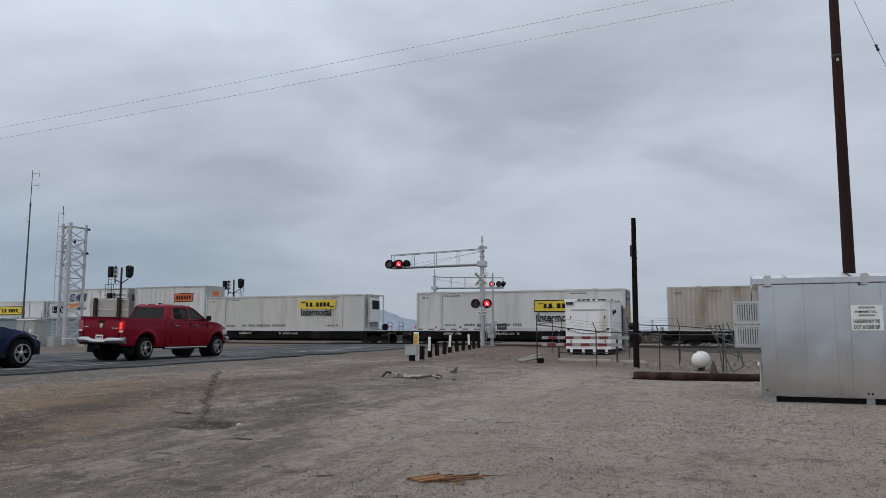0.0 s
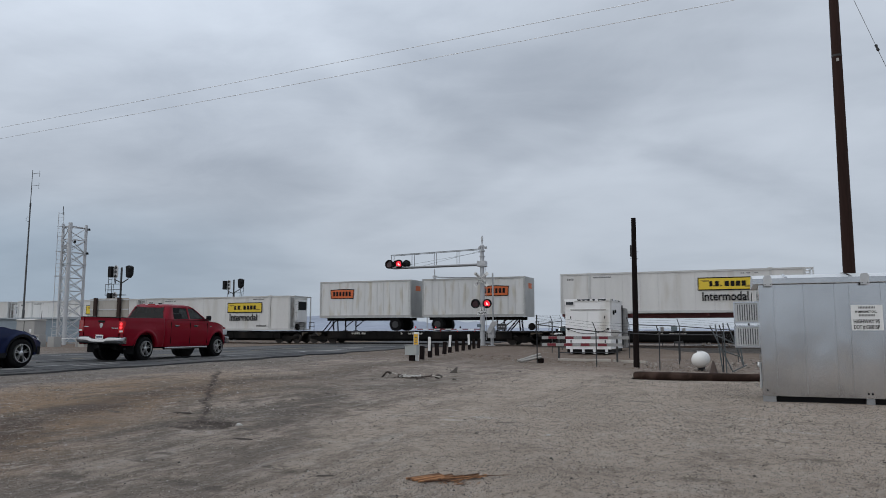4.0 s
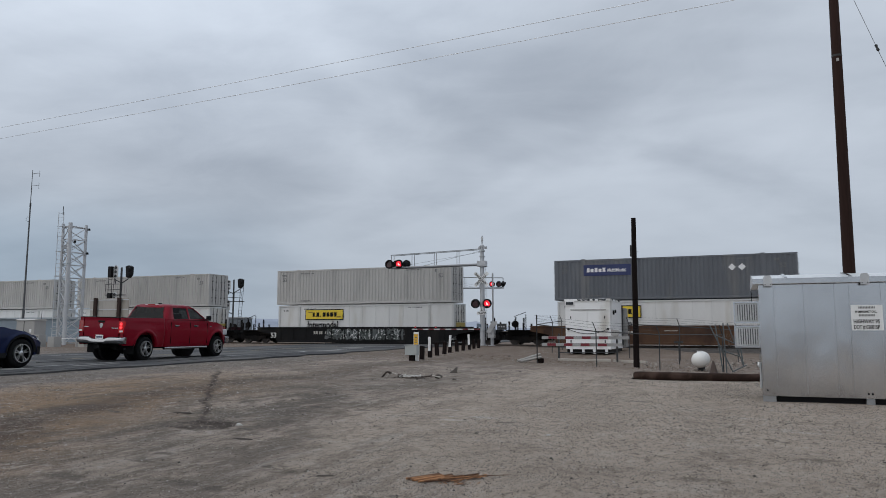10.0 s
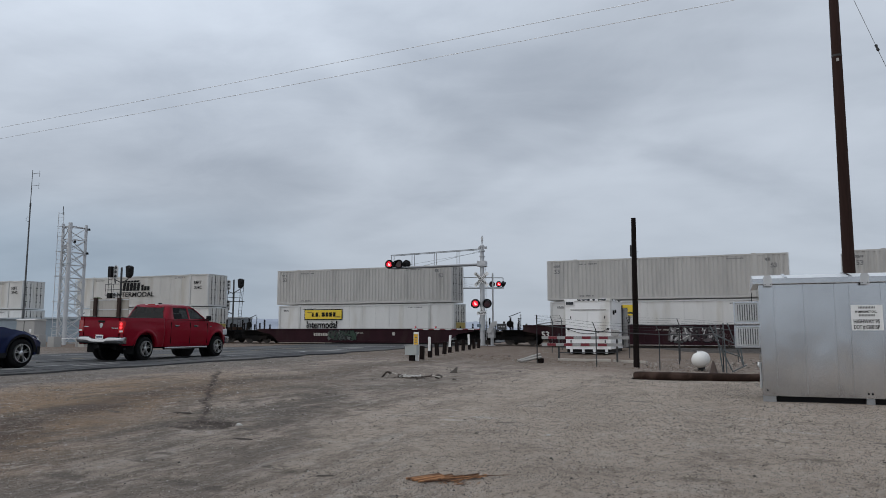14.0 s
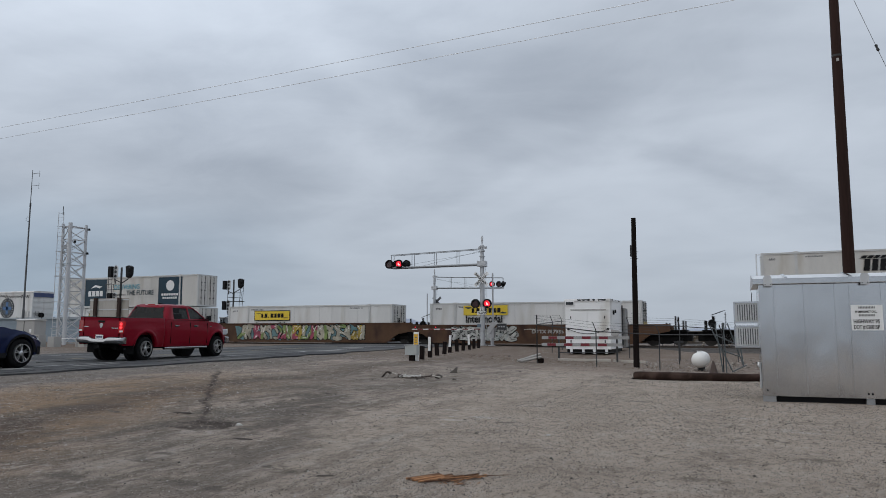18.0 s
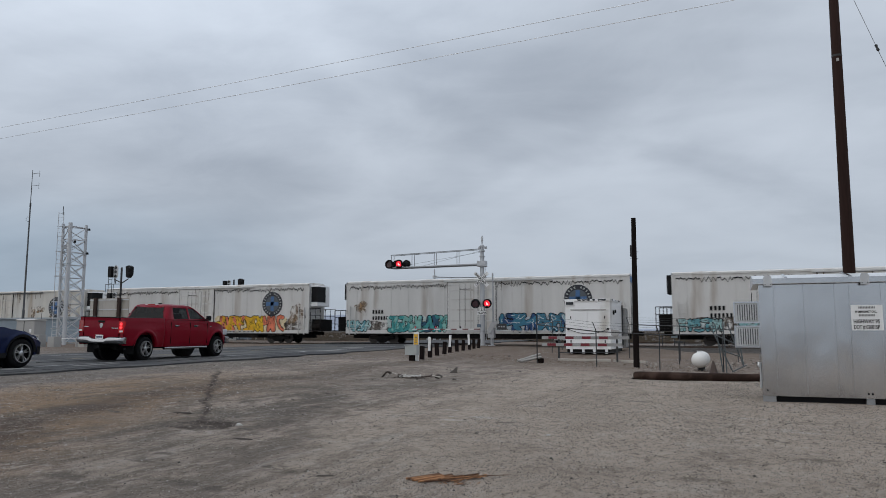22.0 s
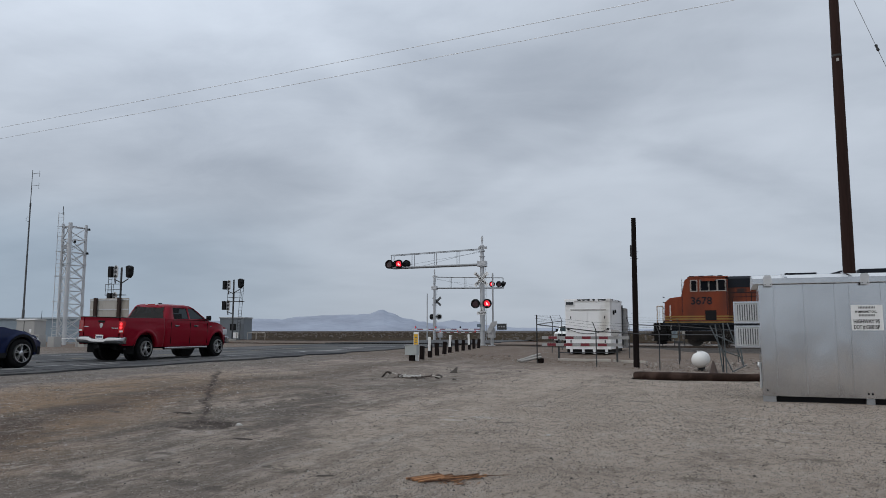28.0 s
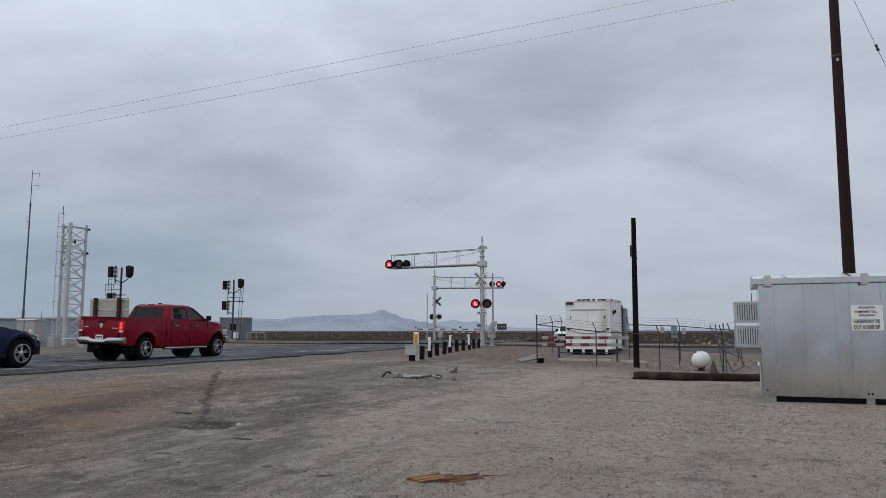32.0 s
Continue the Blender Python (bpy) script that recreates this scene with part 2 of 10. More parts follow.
def prism(bm, pts, y0, y1, axis="y"):
    """A closed outline, given in two axes, drawn out along the third."""
    def at(a, b, c):
        return {"y": (a, c, b), "x": (c, a, b), "z": (a, b, c)}[axis]
    v0, v1 = [bm.verts.new(at(a, b, y0)) for a, b in pts], [bm.verts.new(at(a, b, y1)) for a, b in pts]
    bm.faces.new(v0)
    bm.faces.new(v1[::-1])
    for i in range(len(pts)):
        j = (i + 1) % len(pts)
        bm.faces.new((v0[j], v0[i], v1[i], v1[j]))
    bmesh.ops.recalc_face_normals(bm, faces=bm.faces[:])
    return bm


def lathe(bm, profile, seg=24, at=Matrix(), ring=False):
    """A turned shape about z from rows of radius and height."""
    hoop = ring
    rings = [[bm.verts.new(at @ Vector((r * math.cos(2 * math.pi * i / seg), r * math.sin(2 * math.pi * i / seg), z))) for i in range(seg)] for r, z in profile]
    for a, b in zip(rings, rings[1:]):
        for i in range(seg):
            bm.faces.new((a[i], a[(i + 1) % seg], b[(i + 1) % seg], b[i]))
    if hoop:
        a, b = rings[-1], rings[0]
        for i in range(seg):
            bm.faces.new((a[i], a[(i + 1) % seg], b[(i + 1) % seg], b[i]))
    else:
        bm.faces.new(rings[0][::-1])
        bm.faces.new(rings[-1])
    bmesh.ops.recalc_face_normals(bm, faces=bm.faces[:])
    return bm


GLYPHS = {}


def patch(points, nu, nv):
    """A curved sheet: points(u, v) for u and v from 0 to 1."""
    bm = bmesh.new()
    g = [[bm.verts.new(points(i / nu, j / nv)) for j in range(nv + 1)] for i in range(nu + 1)]
    for i in range(nu):
        for j in range(nv):
            bm.faces.new((g[i][j], g[i + 1][j], g[i + 1][j + 1], g[i][j + 1]))
    return bm


def thick(ob, depth):
    m = ob.modifiers.new("thickness", "SOLIDIFY")
    m.thickness, m.offset = depth, -1
    return ob


def letters(name, text, size, at, material, parent, label="", squash=1.0):
    """Lettering in the built-in font as a thin mesh, its lower left corner at the pose's origin."""
    if text not in GLYPHS:
        cu = bpy.data.curves.new("lettering", "FONT")
        cu.body, cu.extrude, cu.offset = text, 0.004, 0.02
        tmp = bpy.data.objects.new("lettering", cu)
        GLYPHS[text] = bpy.data.meshes.new_from_object(tmp)
        bpy.data.objects.remove(tmp)
    me = GLYPHS[text].copy()
    me.materials.clear()
    me.materials.append(material)
    ob = new(name, me)
    ob.parent = parent
    ob.matrix_basis = at @ Matrix.Diagonal((size * squash, size, 1, 1))
    if label:
        ob["label"] = label
    return ob


SIDE = Matrix.Rotation(radians(90), 4, "X")      # lettering on a face that looks to -y


def side_at(x, y, z):
    return Matrix.Translation((x, y, z)) @ SIDE

# ---- the train: everything on it is keyed with one speed ----
FLASHERS = []        # shutter, its pose on its lamp, whether it starts open
MOVERS = []          # object, place along the rails at the start, y, z
ORIGIN = -21.80
FT53 = 16.15


def rolling(name, label, category, s, y=NEAR, z=RAIL, group=""):
    ob = thing(name, label, category, pose(ORIGIN + s, y, z), group)
    MOVERS.append((ob, ORIGIN + s, y, z))
    return ob


def corrugated(bm, x0, x1, z0, z1, y, pitch=0.29, deep=0.06):
    """A wall of upright ribs, thin sheet with a back."""
    n = max(2, round((x1 - x0) / pitch))
    w = (x1 - x0) / n
    line = []
    for i in range(n):
        a = x0 + i * w
        line += [(a, y), (a + 0.36 * w, y), (a + 0.5 * w, y + deep), (a + 0.86 * w, y + deep)]
    line.append((x1, y))
    lo, hi = [bm.verts.new((a, b, z0)) for a, b in line], [bm.verts.new((a, b, z1)) for a, b in line]
    for i in range(len(line) - 1):
        bm.faces.new((lo[i], lo[i + 1], hi[i + 1], hi[i]))
    return bm


def mark_bars(bm, x, z, w, h, y, n, rng, fill=0.72):
    """Plain bars in place of writing that cannot be read."""
    step = w / n
    for i in range(n):
        if rng.random() < 0.9:
            box(bm, x + i * step, x + i * step + step * fill, y - 0.004, y, z, z + h * rng.uniform(0.8, 1.0))
    return bm


def haulier_sign(parent, x, z, w=3.68, h=0.88, framed=True, word=True, y=-0.012):
    """The yellow sign with its plain mark and the word below."""
    if framed:
        part("sign_border", B(x, x + w, y - 0.004, y + 0.004, z, z + h), M_BLACK, parent, "black border")
    part("sign_panel", B(x + 0.07, x + w - 0.07, y - 0.010, y, z + 0.07, z + h - 0.07), M_YELLOW, parent, "yellow sign panel")
    bm = bmesh.new()
    a = x + 0.20 * w
    widths = (0.07, 0.03, 0.09, 0.03, 0, 0.1, 0.09, 0.1, 0.09)
    for q in widths:
        if q == 0:
            a += 0.045 * w
            continue
        tall = 0.40 * h if q > 0.05 else 0.10 * h
        box(bm, a, a + q * w * 0.78, y - 0.016, y - 0.008, z + 0.30 * h, z + 0.30 * h + tall)
        a += q * w
    marks("sign_mark", bm, M_BLACK, parent, "plain black blocks")
    sc = bmesh.new()
    for sx, k in ((x + 0.05 * w, 1), (x + 0.80 * w, -1)):
        pts = [(sx, z + h * (0.5 + 0.28 * k)), (sx + 0.15 * w, z + h * (0.5 + 0.28 * k)), (sx + 0.15 * w, z + h * (0.5 + 0.2 * k)), (sx + 0.06 * w, z + h * (0.5 + 0.12 * k))]
        prism(sc, pts, y - 0.0135, y - 0.008)
    each("sign_scroll", sc, M_TEAL if not framed else mat("sign_ochre", (0.30, 0.20, 0.02), 0.5, bump=0), parent)
    if word:
        letters("lettering", "Intermodal", 0.82, side_at(x + 0.06 * w, y - 0.004, z - (0.68 if framed else 0.47)), M_BLACK, parent, "black lettering", 0.82)


def lock_rods(parent, x, wide, z0, z1, light):
    """Double doors with bars and hinges on an end that looks to +x."""
    for k in range(2):
        y0 = 0.08 + k * (wide - 0.16) / 2
        part("door", B(x, x + 0.03, y0 + 0.012, y0 + (wide - 0.16) / 2 - 0.012, z0 + 0.12, z1 - 0.12, bevel=0.008), light, parent)
    bm = bmesh.new()
    for f in (0.18, 0.36, 0.64, 0.82):
        rod(bm, (x + 0.055, f * wide, z0 + 0.1), (x + 0.055, f * wide, z1 - 0.1), 0.02, seg=6)
        for zz in (0.25, 0.5, 0.75):
            box(bm, x + 0.03, x + 0.075, f * wide - 0.07, f * wide + 0.07, z0 + zz * (z1 - z0) - 0.04, z0 + zz * (z1 - z0) + 0.04)
    marks("lock_rod", bm, M_GALV_DARK, parent, "dark lock rods")


def container(s, z, length=FT53, high=2.9, skin="smooth", colour=None, right="doors", left="plain", sign=None, framed=True, word=True,
              label="", wide=2.59, name="shipping_container", seed=1):
    """A box of 53 feet; z is its floor above the rail. sign: how far from its left end the yellow sign starts and its height over the floor."""
    colour = colour or M_WHITE
    rng = random.Random(seed)
    c = rolling(name, label, "container", s, z=RAIL + z, group="containers of the train")
    body = bmesh.new()
    L, H, W = length, high + (-0.08 if z < 1 else 0.07 if z < 2 else 0.0), wide
    inset = 0.05
    box(body, inset, L - inset, inset + 0.01, W - inset, 0.08, H - 0.02)
    part("body", body, colour, c)
    post = 2.02          # lifting posts stand this far in from each end
    fr = bmesh.new()
    for x0 in (0, L - 0.16):
        for y0 in (0, W - 0.16):
            box(fr, x0, x0 + 0.16, y0, y0 + 0.16, 0, H)
    each("corner_post", fr, colour if skin == "ribbed" else M_STEELRAIL, c)
    rails = bmesh.new()
    for zz, hh in ((0, 0.17), (H - 0.11, 0.11)):
        for y0 in (0.004, W - 0.11):
            box(rails, 0.16, L - 0.16, y0, y0 + 0.1, zz, zz + hh)
        for x0 in (0.004, L - 0.11):
            box(rails, x0, x0 + 0.1, 0.16, W - 0.16, zz, zz + hh)
    each("edge_rail", rails, M_STEELRAIL if skin != "ribbed" else colour, c)
    lift = bmesh.new()
    for x0 in (post, L - post - 0.16):
        box(lift, x0, x0 + 0.16, -0.006, 0.06, 0.05, H)
        box(lift, x0 - 0.06, x0 + 0.22, 0.0, 0.2, H - 0.02, H + 0.045)
    each("lift_post", lift, colour if skin == "ribbed" else M_STEELRAIL, c)
    if skin == "ribbed":
        w = bmesh.new()
        for a, b in ((0.16, post), (post + 0.16, L - post - 0.16), (L - post, L - 0.16)):
            corrugated(w, a, b, 0.17, H - 0.11, 0.008)
        part("side_wall", w, colour, c)
    else:
        seams = bmesh.new()
        x = post + 1.2
        while x < L - post - 0.3:
            box(seams, x, x + 0.025, 0.048, 0.062, 0.17, H - 0.11)
            x += 1.22
        marks("panel_seams", seams, M_STEELRAIL, c)
    if right == "doors":
        lock_rods(c, L - 0.04, W, 0.05, H, M_WHITE_DIRTY if colour is M_WHITE else colour)
        if skin == "smooth" and z < 2:
            part("warning_panel", B(L + 0.05, L + 0.06, 0.35, W - 0.35, 0.9 if z < 1 else 0.25, 1.35 if z < 1 else 1.75), mat("dusty_yellow", (0.40, 0.29, 0.06), 0.6, var=0.15), c, "yellow panel on the doors")
    elif right == "reefer":
        # an open frame with a cooling unit recessed in the end
        part("end_recess", B(L - 0.045, L + 0.01, 0.2, W - 0.2, 0.3, H - 0.2), mat("reefer_face", (0.5, 0.49, 0.47), 0.5, dirt=(0.2, 0.18, 0.16), amount=0.4), c)
        fr = bmesh.new()
        for yy in (0.06, W - 0.06):
            rod(fr, (L + 0.42, yy, 0.02), (L + 0.42, yy, H), 0.05, seg=6)
            rod(fr, (L - 0.02, yy, 0.1), (L + 0.42, yy, 0.1), 0.05, seg=6)
            rod(fr, (L - 0.02, yy, H - 0.06), (L + 0.42, yy, H - 0.06), 0.05, seg=6)
        rod(fr, (L + 0.42, 0.06, H - 0.06), (L + 0.42, W - 0.06, H - 0.06), 0.05, seg=6)
        rod(fr, (L + 0.42, 0.06, 0.1), (L + 0.42, W - 0.06, 0.1), 0.05, seg=6)
        for zz in (0.8, 1.5, 2.2):
            rod(fr, (L + 0.42, 0.06, zz), (L + 0.42, 0.45, zz), 0.03, seg=6)
        each("end_frame_bar", fr, M_STEELRAIL, c)
        part("cooling_unit", B(L, L + 0.32, 0.62, W - 0.45, 0.7, H - 0.35, bevel=0.05), M_BOX_WHITE, c)
        part("cooling_grille", B(L + 0.02, L + 0.335, 0.75, W - 0.6, 1.75, H - 0.5), M_BLACK, c, "black grille")
    if left == "ladder":
        ld = bmesh.new()
        for yy in (0.05, 0.5):
            rod(ld, (-0.28, yy, 0.05), (-0.28, yy, H - 0.05), 0.03, seg=6)
        for k in range(7):
            rod(ld, (-0.28, 0.05, 0.3 + 0.36 * k), (-0.28, 0.5, 0.3 + 0.36 * k), 0.02, seg=6)
        rod(ld, (-0.28, 0.05, H - 0.1), (0.02, 0.05, H - 0.1), 0.03, seg=6)
        rod(ld, (-0.28, 0.05, 0.12), (0.02, 0.05, 0.12), 0.03, seg=6)
        each("end_ladder_bar", ld, M_STEELRAIL, c)
    if sign:
        haulier_sign(c, sign[0], sign[1], framed=framed, word=word)
    ink = bmesh.new()
    if skin == "smooth" and 0.9 < z < 2:
        mark_bars(ink, 4.0, 0.34, 4.6, 0.2, 0.045, 26, rng)
        mark_bars(ink, 2.3, 0.34, 1.0, 0.16, 0.045, 8, rng)
        mark_bars(ink, L - 3.6, 0.34, 1.2, 0.16, 0.045, 9, rng)
    mark_bars(ink, 2.4, H - 0.36, 1.3, 0.1, 0.0 if skin == "ribbed" else 0.045, 10, rng)
    mark_bars(ink, 0.5, H - 0.5, 0.5, 0.16, 0.0 if skin == "ribbed" else 0.045, 4, rng)
    mark_bars(ink, L - 3.9, H - 0.32, 1.2, 0.09, 0.0 if skin == "ribbed" else 0.045, 10, rng)
    if skin == "ribbed":
        mark_bars(ink, 2.4, 0.24, 1.0, 0.11, 0.0, 9, rng)
        mark_bars(ink, L - 1.4, H - 0.5, 0.35, 0.2, 0.0, 2, rng)
    marks("stencilling", ink, M_INK, c, "small dark stencilled marks")
    if skin == "ribbed" and length > 15:
        for x in (0.55, L - 1.1):
            letters("lettering", "53", 0.42, side_at(x, -0.004, H - 0.95), M_INK, c, "dark lettering")
    return c


def bogie(parent, x, y=1.30, gauge=1.435, base=1.78):
    """A two-axle truck under a wagon."""
    fr = bmesh.new()
    for yy in (y - 1.0, y + 0.86):
        prism(fr, [(x - base / 2 - 0.22, 0.62), (x + base / 2 + 0.22, 0.62), (x + base / 2 + 0.2, 0.40), (x + base / 2 - 0.35, 0.36), (x + 0.35, 0.16), (x - 0.35, 0.16), (x - base / 2 + 0.35, 0.36), (x - base / 2 - 0.2, 0.40)], yy, yy + 0.14)
    box(fr, x - 0.22, x + 0.22, y - 0.95, y + 0.95, 0.42, 0.72)
    b = part("bogie", fr, M_DARK, parent, "black cast side frames")
    for ax in (x - base / 2, x + base / 2):
        for sy in (-gauge / 2 - 0.07, gauge / 2 - 0.06):
            w = bmesh.new()
            rod(w, (ax, y + sy, 0.42), (ax, y + sy + 0.13, 0.42), 0.42, seg=24)
            rod(w, (ax, y + sy - 0.05, 0.42), (ax, y + sy + 0.13, 0.42), 0.14, seg=12)
            part("wheel", w, M_WHEEL, b)
    return b


def spine_car(s0, s1, trucks, shelf=()):
    """A low black spine wagon; places of its trucks are along the rails from its left end."""
    L = s1 - s0
    c = rolling("spine_car", "black low intermodal spine car with dusty trucks", "rail car", s0, group="wagons of the train")
    bm = bmesh.new()
    prism(bm, [(1.2, 1.0), (L - 1.2, 1.0), (L - 1.2, 0.62), (L - 2.6, 0.24), (2.6, 0.24), (1.2, 0.62)], 0.72, 1.88)
    part("spine", bm, M_DARK, c)
    sh = bmesh.new()
    for x in (0.3, L * 0.3, L * 0.5, L * 0.7, L - 2.6):
        box(sh, x, x + 2.2 if x in (0.3, L - 2.6) else x + 0.5, 0.02, 2.57, 0.9, 1.03, bevel=0.02)
    each("cross_bearer", sh, M_DARK, c)
    sill = bmesh.new()
    box(sill, 2.2, L - 2.2, 0.10, 0.22, 0.42, 0.98)
    for k in range(int(L / 1.4)):
        box(sill, 2.5 + 1.4 * k, 2.58 + 1.4 * k, 0.06, 0.10, 0.44, 0.96) if 2.5 + 1.4 * k < L - 2.4 else None
    part("side_sill", sill, M_DARK, c)
    rng = random.Random(int(-s0 * 7) + 3)
    ink = bmesh.new()
    mark_bars(ink, L * 0.22, 0.76, 1.5, 0.16, 0.09, 9, rng)
    mark_bars(ink, L * 0.44, 0.76, 1.9, 0.16, 0.09, 10, rng)
    marks("stencilling", ink, mat("pale_ink", (0.42, 0.40, 0.36), 0.6, var=0.2, bump=0), c)
    for x in trucks:
        bogie(c, x)
    rl = bmesh.new()
    for x in (0.35, L - 0.35):
        rod(rl, (x, 0.15, 1.0), (x, 0.15, 1.75), 0.022, seg=6)
        rod(rl, (x, 0.9, 1.0), (x, 0.9, 1.75), 0.022, seg=6)
        rod(rl, (x, 0.15, 1.75), (x, 0.9, 1.75), 0.022, seg=6)
        rod(rl, (x, 0.15, 1.4), (x, 0.9, 1.4), 0.018, seg=6)
    each("end_rail", rl, M_GALV_DARK, c)
    bw = bmesh.new()
    rod(bw, (L - 0.7, 0.32, 1.35), (L - 0.7, 0.40, 1.35), 0.28, seg=18)
    part("brake_wheel", bw, M_DARK, c)
    for x in (-0.45, L - 0.1):
        cp = bmesh.new()
        box(cp, x, x + 0.55, 1.18, 1.42, 0.72, 0.96, bevel=0.03)
        part("coupler", cp, M_DARK, c)
    return c


def well_car(s0, s1, colour, c0, ends=(True, True), side_top=1.38, ribs=True, label="", number=None, art=None, art_x=(3.0, 10.0), seed=3, mark=None):
    """A deep well wagon from s0 to s1 whose well holds containers that start at c0; ends: which ends bear on trucks of their own."""
    L = s1 - s0
    c = rolling("well_car", label, "rail car", s0, group="wagons of the train")
    w0, w1 = c0 - s0 - 0.35, c0 - s0 + FT53 + 0.35
    rng = random.Random(seed)
    for y0, y1 in ((-0.15, -0.05), (2.64, 2.74)):
        bm = bmesh.new()
        prism(bm, [(w0 - 1.5, side_top), (w1 + 1.5, side_top), (w1 + 1.5, 1.02), (w1 + 0.2, 0.78), (w1 - 0.7, 0.16), (w0 + 0.7, 0.16), (w0 - 0.2, 0.78), (w0 - 1.5, 1.02)], y0, y1)
        part("well_side", bm, colour, c)
    fl = bmesh.new()
    box(fl, w0 + 0.4, w1 - 0.4, -0.05, 2.64, 0.18, 0.34)
    part("well_floor", fl, colour, c)
    tr = bmesh.new()
    box(tr, w0 - 1.5, w1 + 1.5, -0.21, -0.03, side_top, side_top + 0.09, bevel=0.02)
    box(tr, w0 + 0.7, w1 - 0.7, -0.20, -0.04, 0.10, 0.24, bevel=0.02)
    each("side_chord", tr, colour, c)
    if ribs:
        rb = bmesh.new()
        n = 13
        for k in range(n):
            x = w0 + 0.9 + (w1 - w0 - 1.8) * k / (n - 1)
            box(rb, x - 0.05, x + 0.05, -0.195, -0.14, 0.24, side_top)
        each("side_rib", rb, colour, c)
    for i, (e0, e1) in enumerate(((0.35, w0), (w1, L - 0.35))):
        ep = bmesh.new()
        box(ep, e0, e1, 0.35, 2.25, 0.72, 1.12, bevel=0.03)
        box(ep, e0 - 0.3, e1 + 0.3, 0.5, 2.1, 0.36, 0.75)
        box(ep, e0, e1, -0.03, 2.62, 1.02, 1.10)
        each("end_platform", ep, M_DARK, c)
        st = bmesh.new()
        xe = 0.55 if i == 0 else L - 0.55
        for dx, hh in ((0, 1.75), (0.5 if i == 0 else -0.5, 2.05), (1.1 if i == 0 else -1.1, 1.6)):
            box(st, xe + dx - 0.05, xe + dx + 0.05, 0.1, 0.2, 1.05, hh)
            box(st, xe + dx - 0.05, xe + dx + 0.05, 2.3, 2.4, 1.05, hh)
        if i == 0:
            rod(st, (xe + 1.3, 0.12, 1.1), (xe + 1.3, 0.12, 2.3), 0.03, seg=6)
            rod(st, (xe + 0.4, 0.12, 2.1), (xe + 1.3, 0.12, 2.42), 0.025, seg=6)
        each("end_stanchion", st, M_DARK, c)
    bw = bmesh.new()
    rod(bw, (1.0, 0.2, 1.55), (1.0, 0.26, 1.55), 0.27, seg=18)
    part("brake_wheel", bw, M_DARK, c)
    xs = [x for x, on in ((1.75 if ends[0] else -0.1, ends[0] is not None), (L - 1.75 if ends[1] else L + 0.1, ends[1] is not None)) if on]
    for x in xs:
        bogie(c, x)
    cp = bmesh.new()
    box(cp, -0.3, 0.4, 1.18, 1.42, 0.72, 0.98, bevel=0.03)
    box(cp, L - 0.4, L + 0.3, 1.18, 1.42, 0.72, 0.98, bevel=0.03)
    each("coupler", cp, M_DARK, c)
    ink = bmesh.new()
    if mark:
        letters("lettering", mark[0], 0.36, side_at(w0 + mark[1], -0.156, side_top - 0.55), mat("mark_grey", (0.40, 0.40, 0.39), 0.7, var=0.3, scale=4, bump=0), c, "pale reporting mark", 1.1)
    else:
        mark_bars(ink, w0 + 4.2, side_top - 0.5, 2.0, 0.26, -0.152, 9, rng)
    mark_bars(ink, w0 + 8.0, side_top - 0.3, 0.9, 0.08, -0.152, 8, rng)
    mark_bars(ink, w0 + 11.5, side_top - 0.45, 0.3, 0.26, -0.152, 1, rng)
    marks("stencilling", ink, mat("pale_ink", (0.42, 0.40, 0.36), 0.6, var=0.2, bump=0), c)
    if number:
        letters("lettering", number, 0.6, side_at(w0 - 0.1, -0.158, side_top - 0.80), mat("white_stencil", (0.6, 0.6, 0.58), 0.6, bump=0), c, "white lettering")
    if art:
        graffiti(c, w0 + art_x[0], w0 + art_x[1], 0.3, side_top - 0.05, -0.153, art, seed)
    return c


def grime_material(name, col, low, high):
    """Dried mud and rust in ragged films: bare between the flecks."""
    if name in MATS:
        return MATS[name]
    mt = bpy.data.materials.new(name)
    mt.use_nodes = True
    nt = mt.node_tree
    N, L = nt.nodes.new, nt.links.new
    b, out = nt.nodes["Principled BSDF"], nt.nodes["Material Output"]
    b.inputs["Base Color"].default_value, b.inputs["Roughness"].default_value = (*col, 1), 0.9
    tc, mp, n1, rg = N("ShaderNodeTexCoord"), N("ShaderNodeMapping"), N("ShaderNodeTexNoise"), N("ShaderNodeMapRange")
    mp.inputs["Scale"].default_value = (1.0, 1.0, 0.55)
    n1.inputs["Scale"].default_value, n1.inputs["Detail"].default_value, n1.inputs["Roughness"].default_value = 1.6, 9, 0.72
    rg.inputs["From Min"].default_value, rg.inputs["From Max"].default_value = low, high
    rg.inputs["To Max"].default_value = 0.85
    L(tc.outputs["Object"], mp.inputs[0])
    L(mp.outputs[0], n1.inputs["Vector"])
    L(n1.outputs["Fac"], rg.inputs["Value"])
    tr, mx = N("ShaderNodeBsdfTransparent"), N("ShaderNodeMixShader")
    L(rg.outputs[0], mx.inputs[0])
    L(tr.outputs[0], mx.inputs[1])
    L(b.outputs[0], mx.inputs[2])
    L(mx.outputs[0], out.inputs["Surface"])
    MATS[name] = mt
    return mt


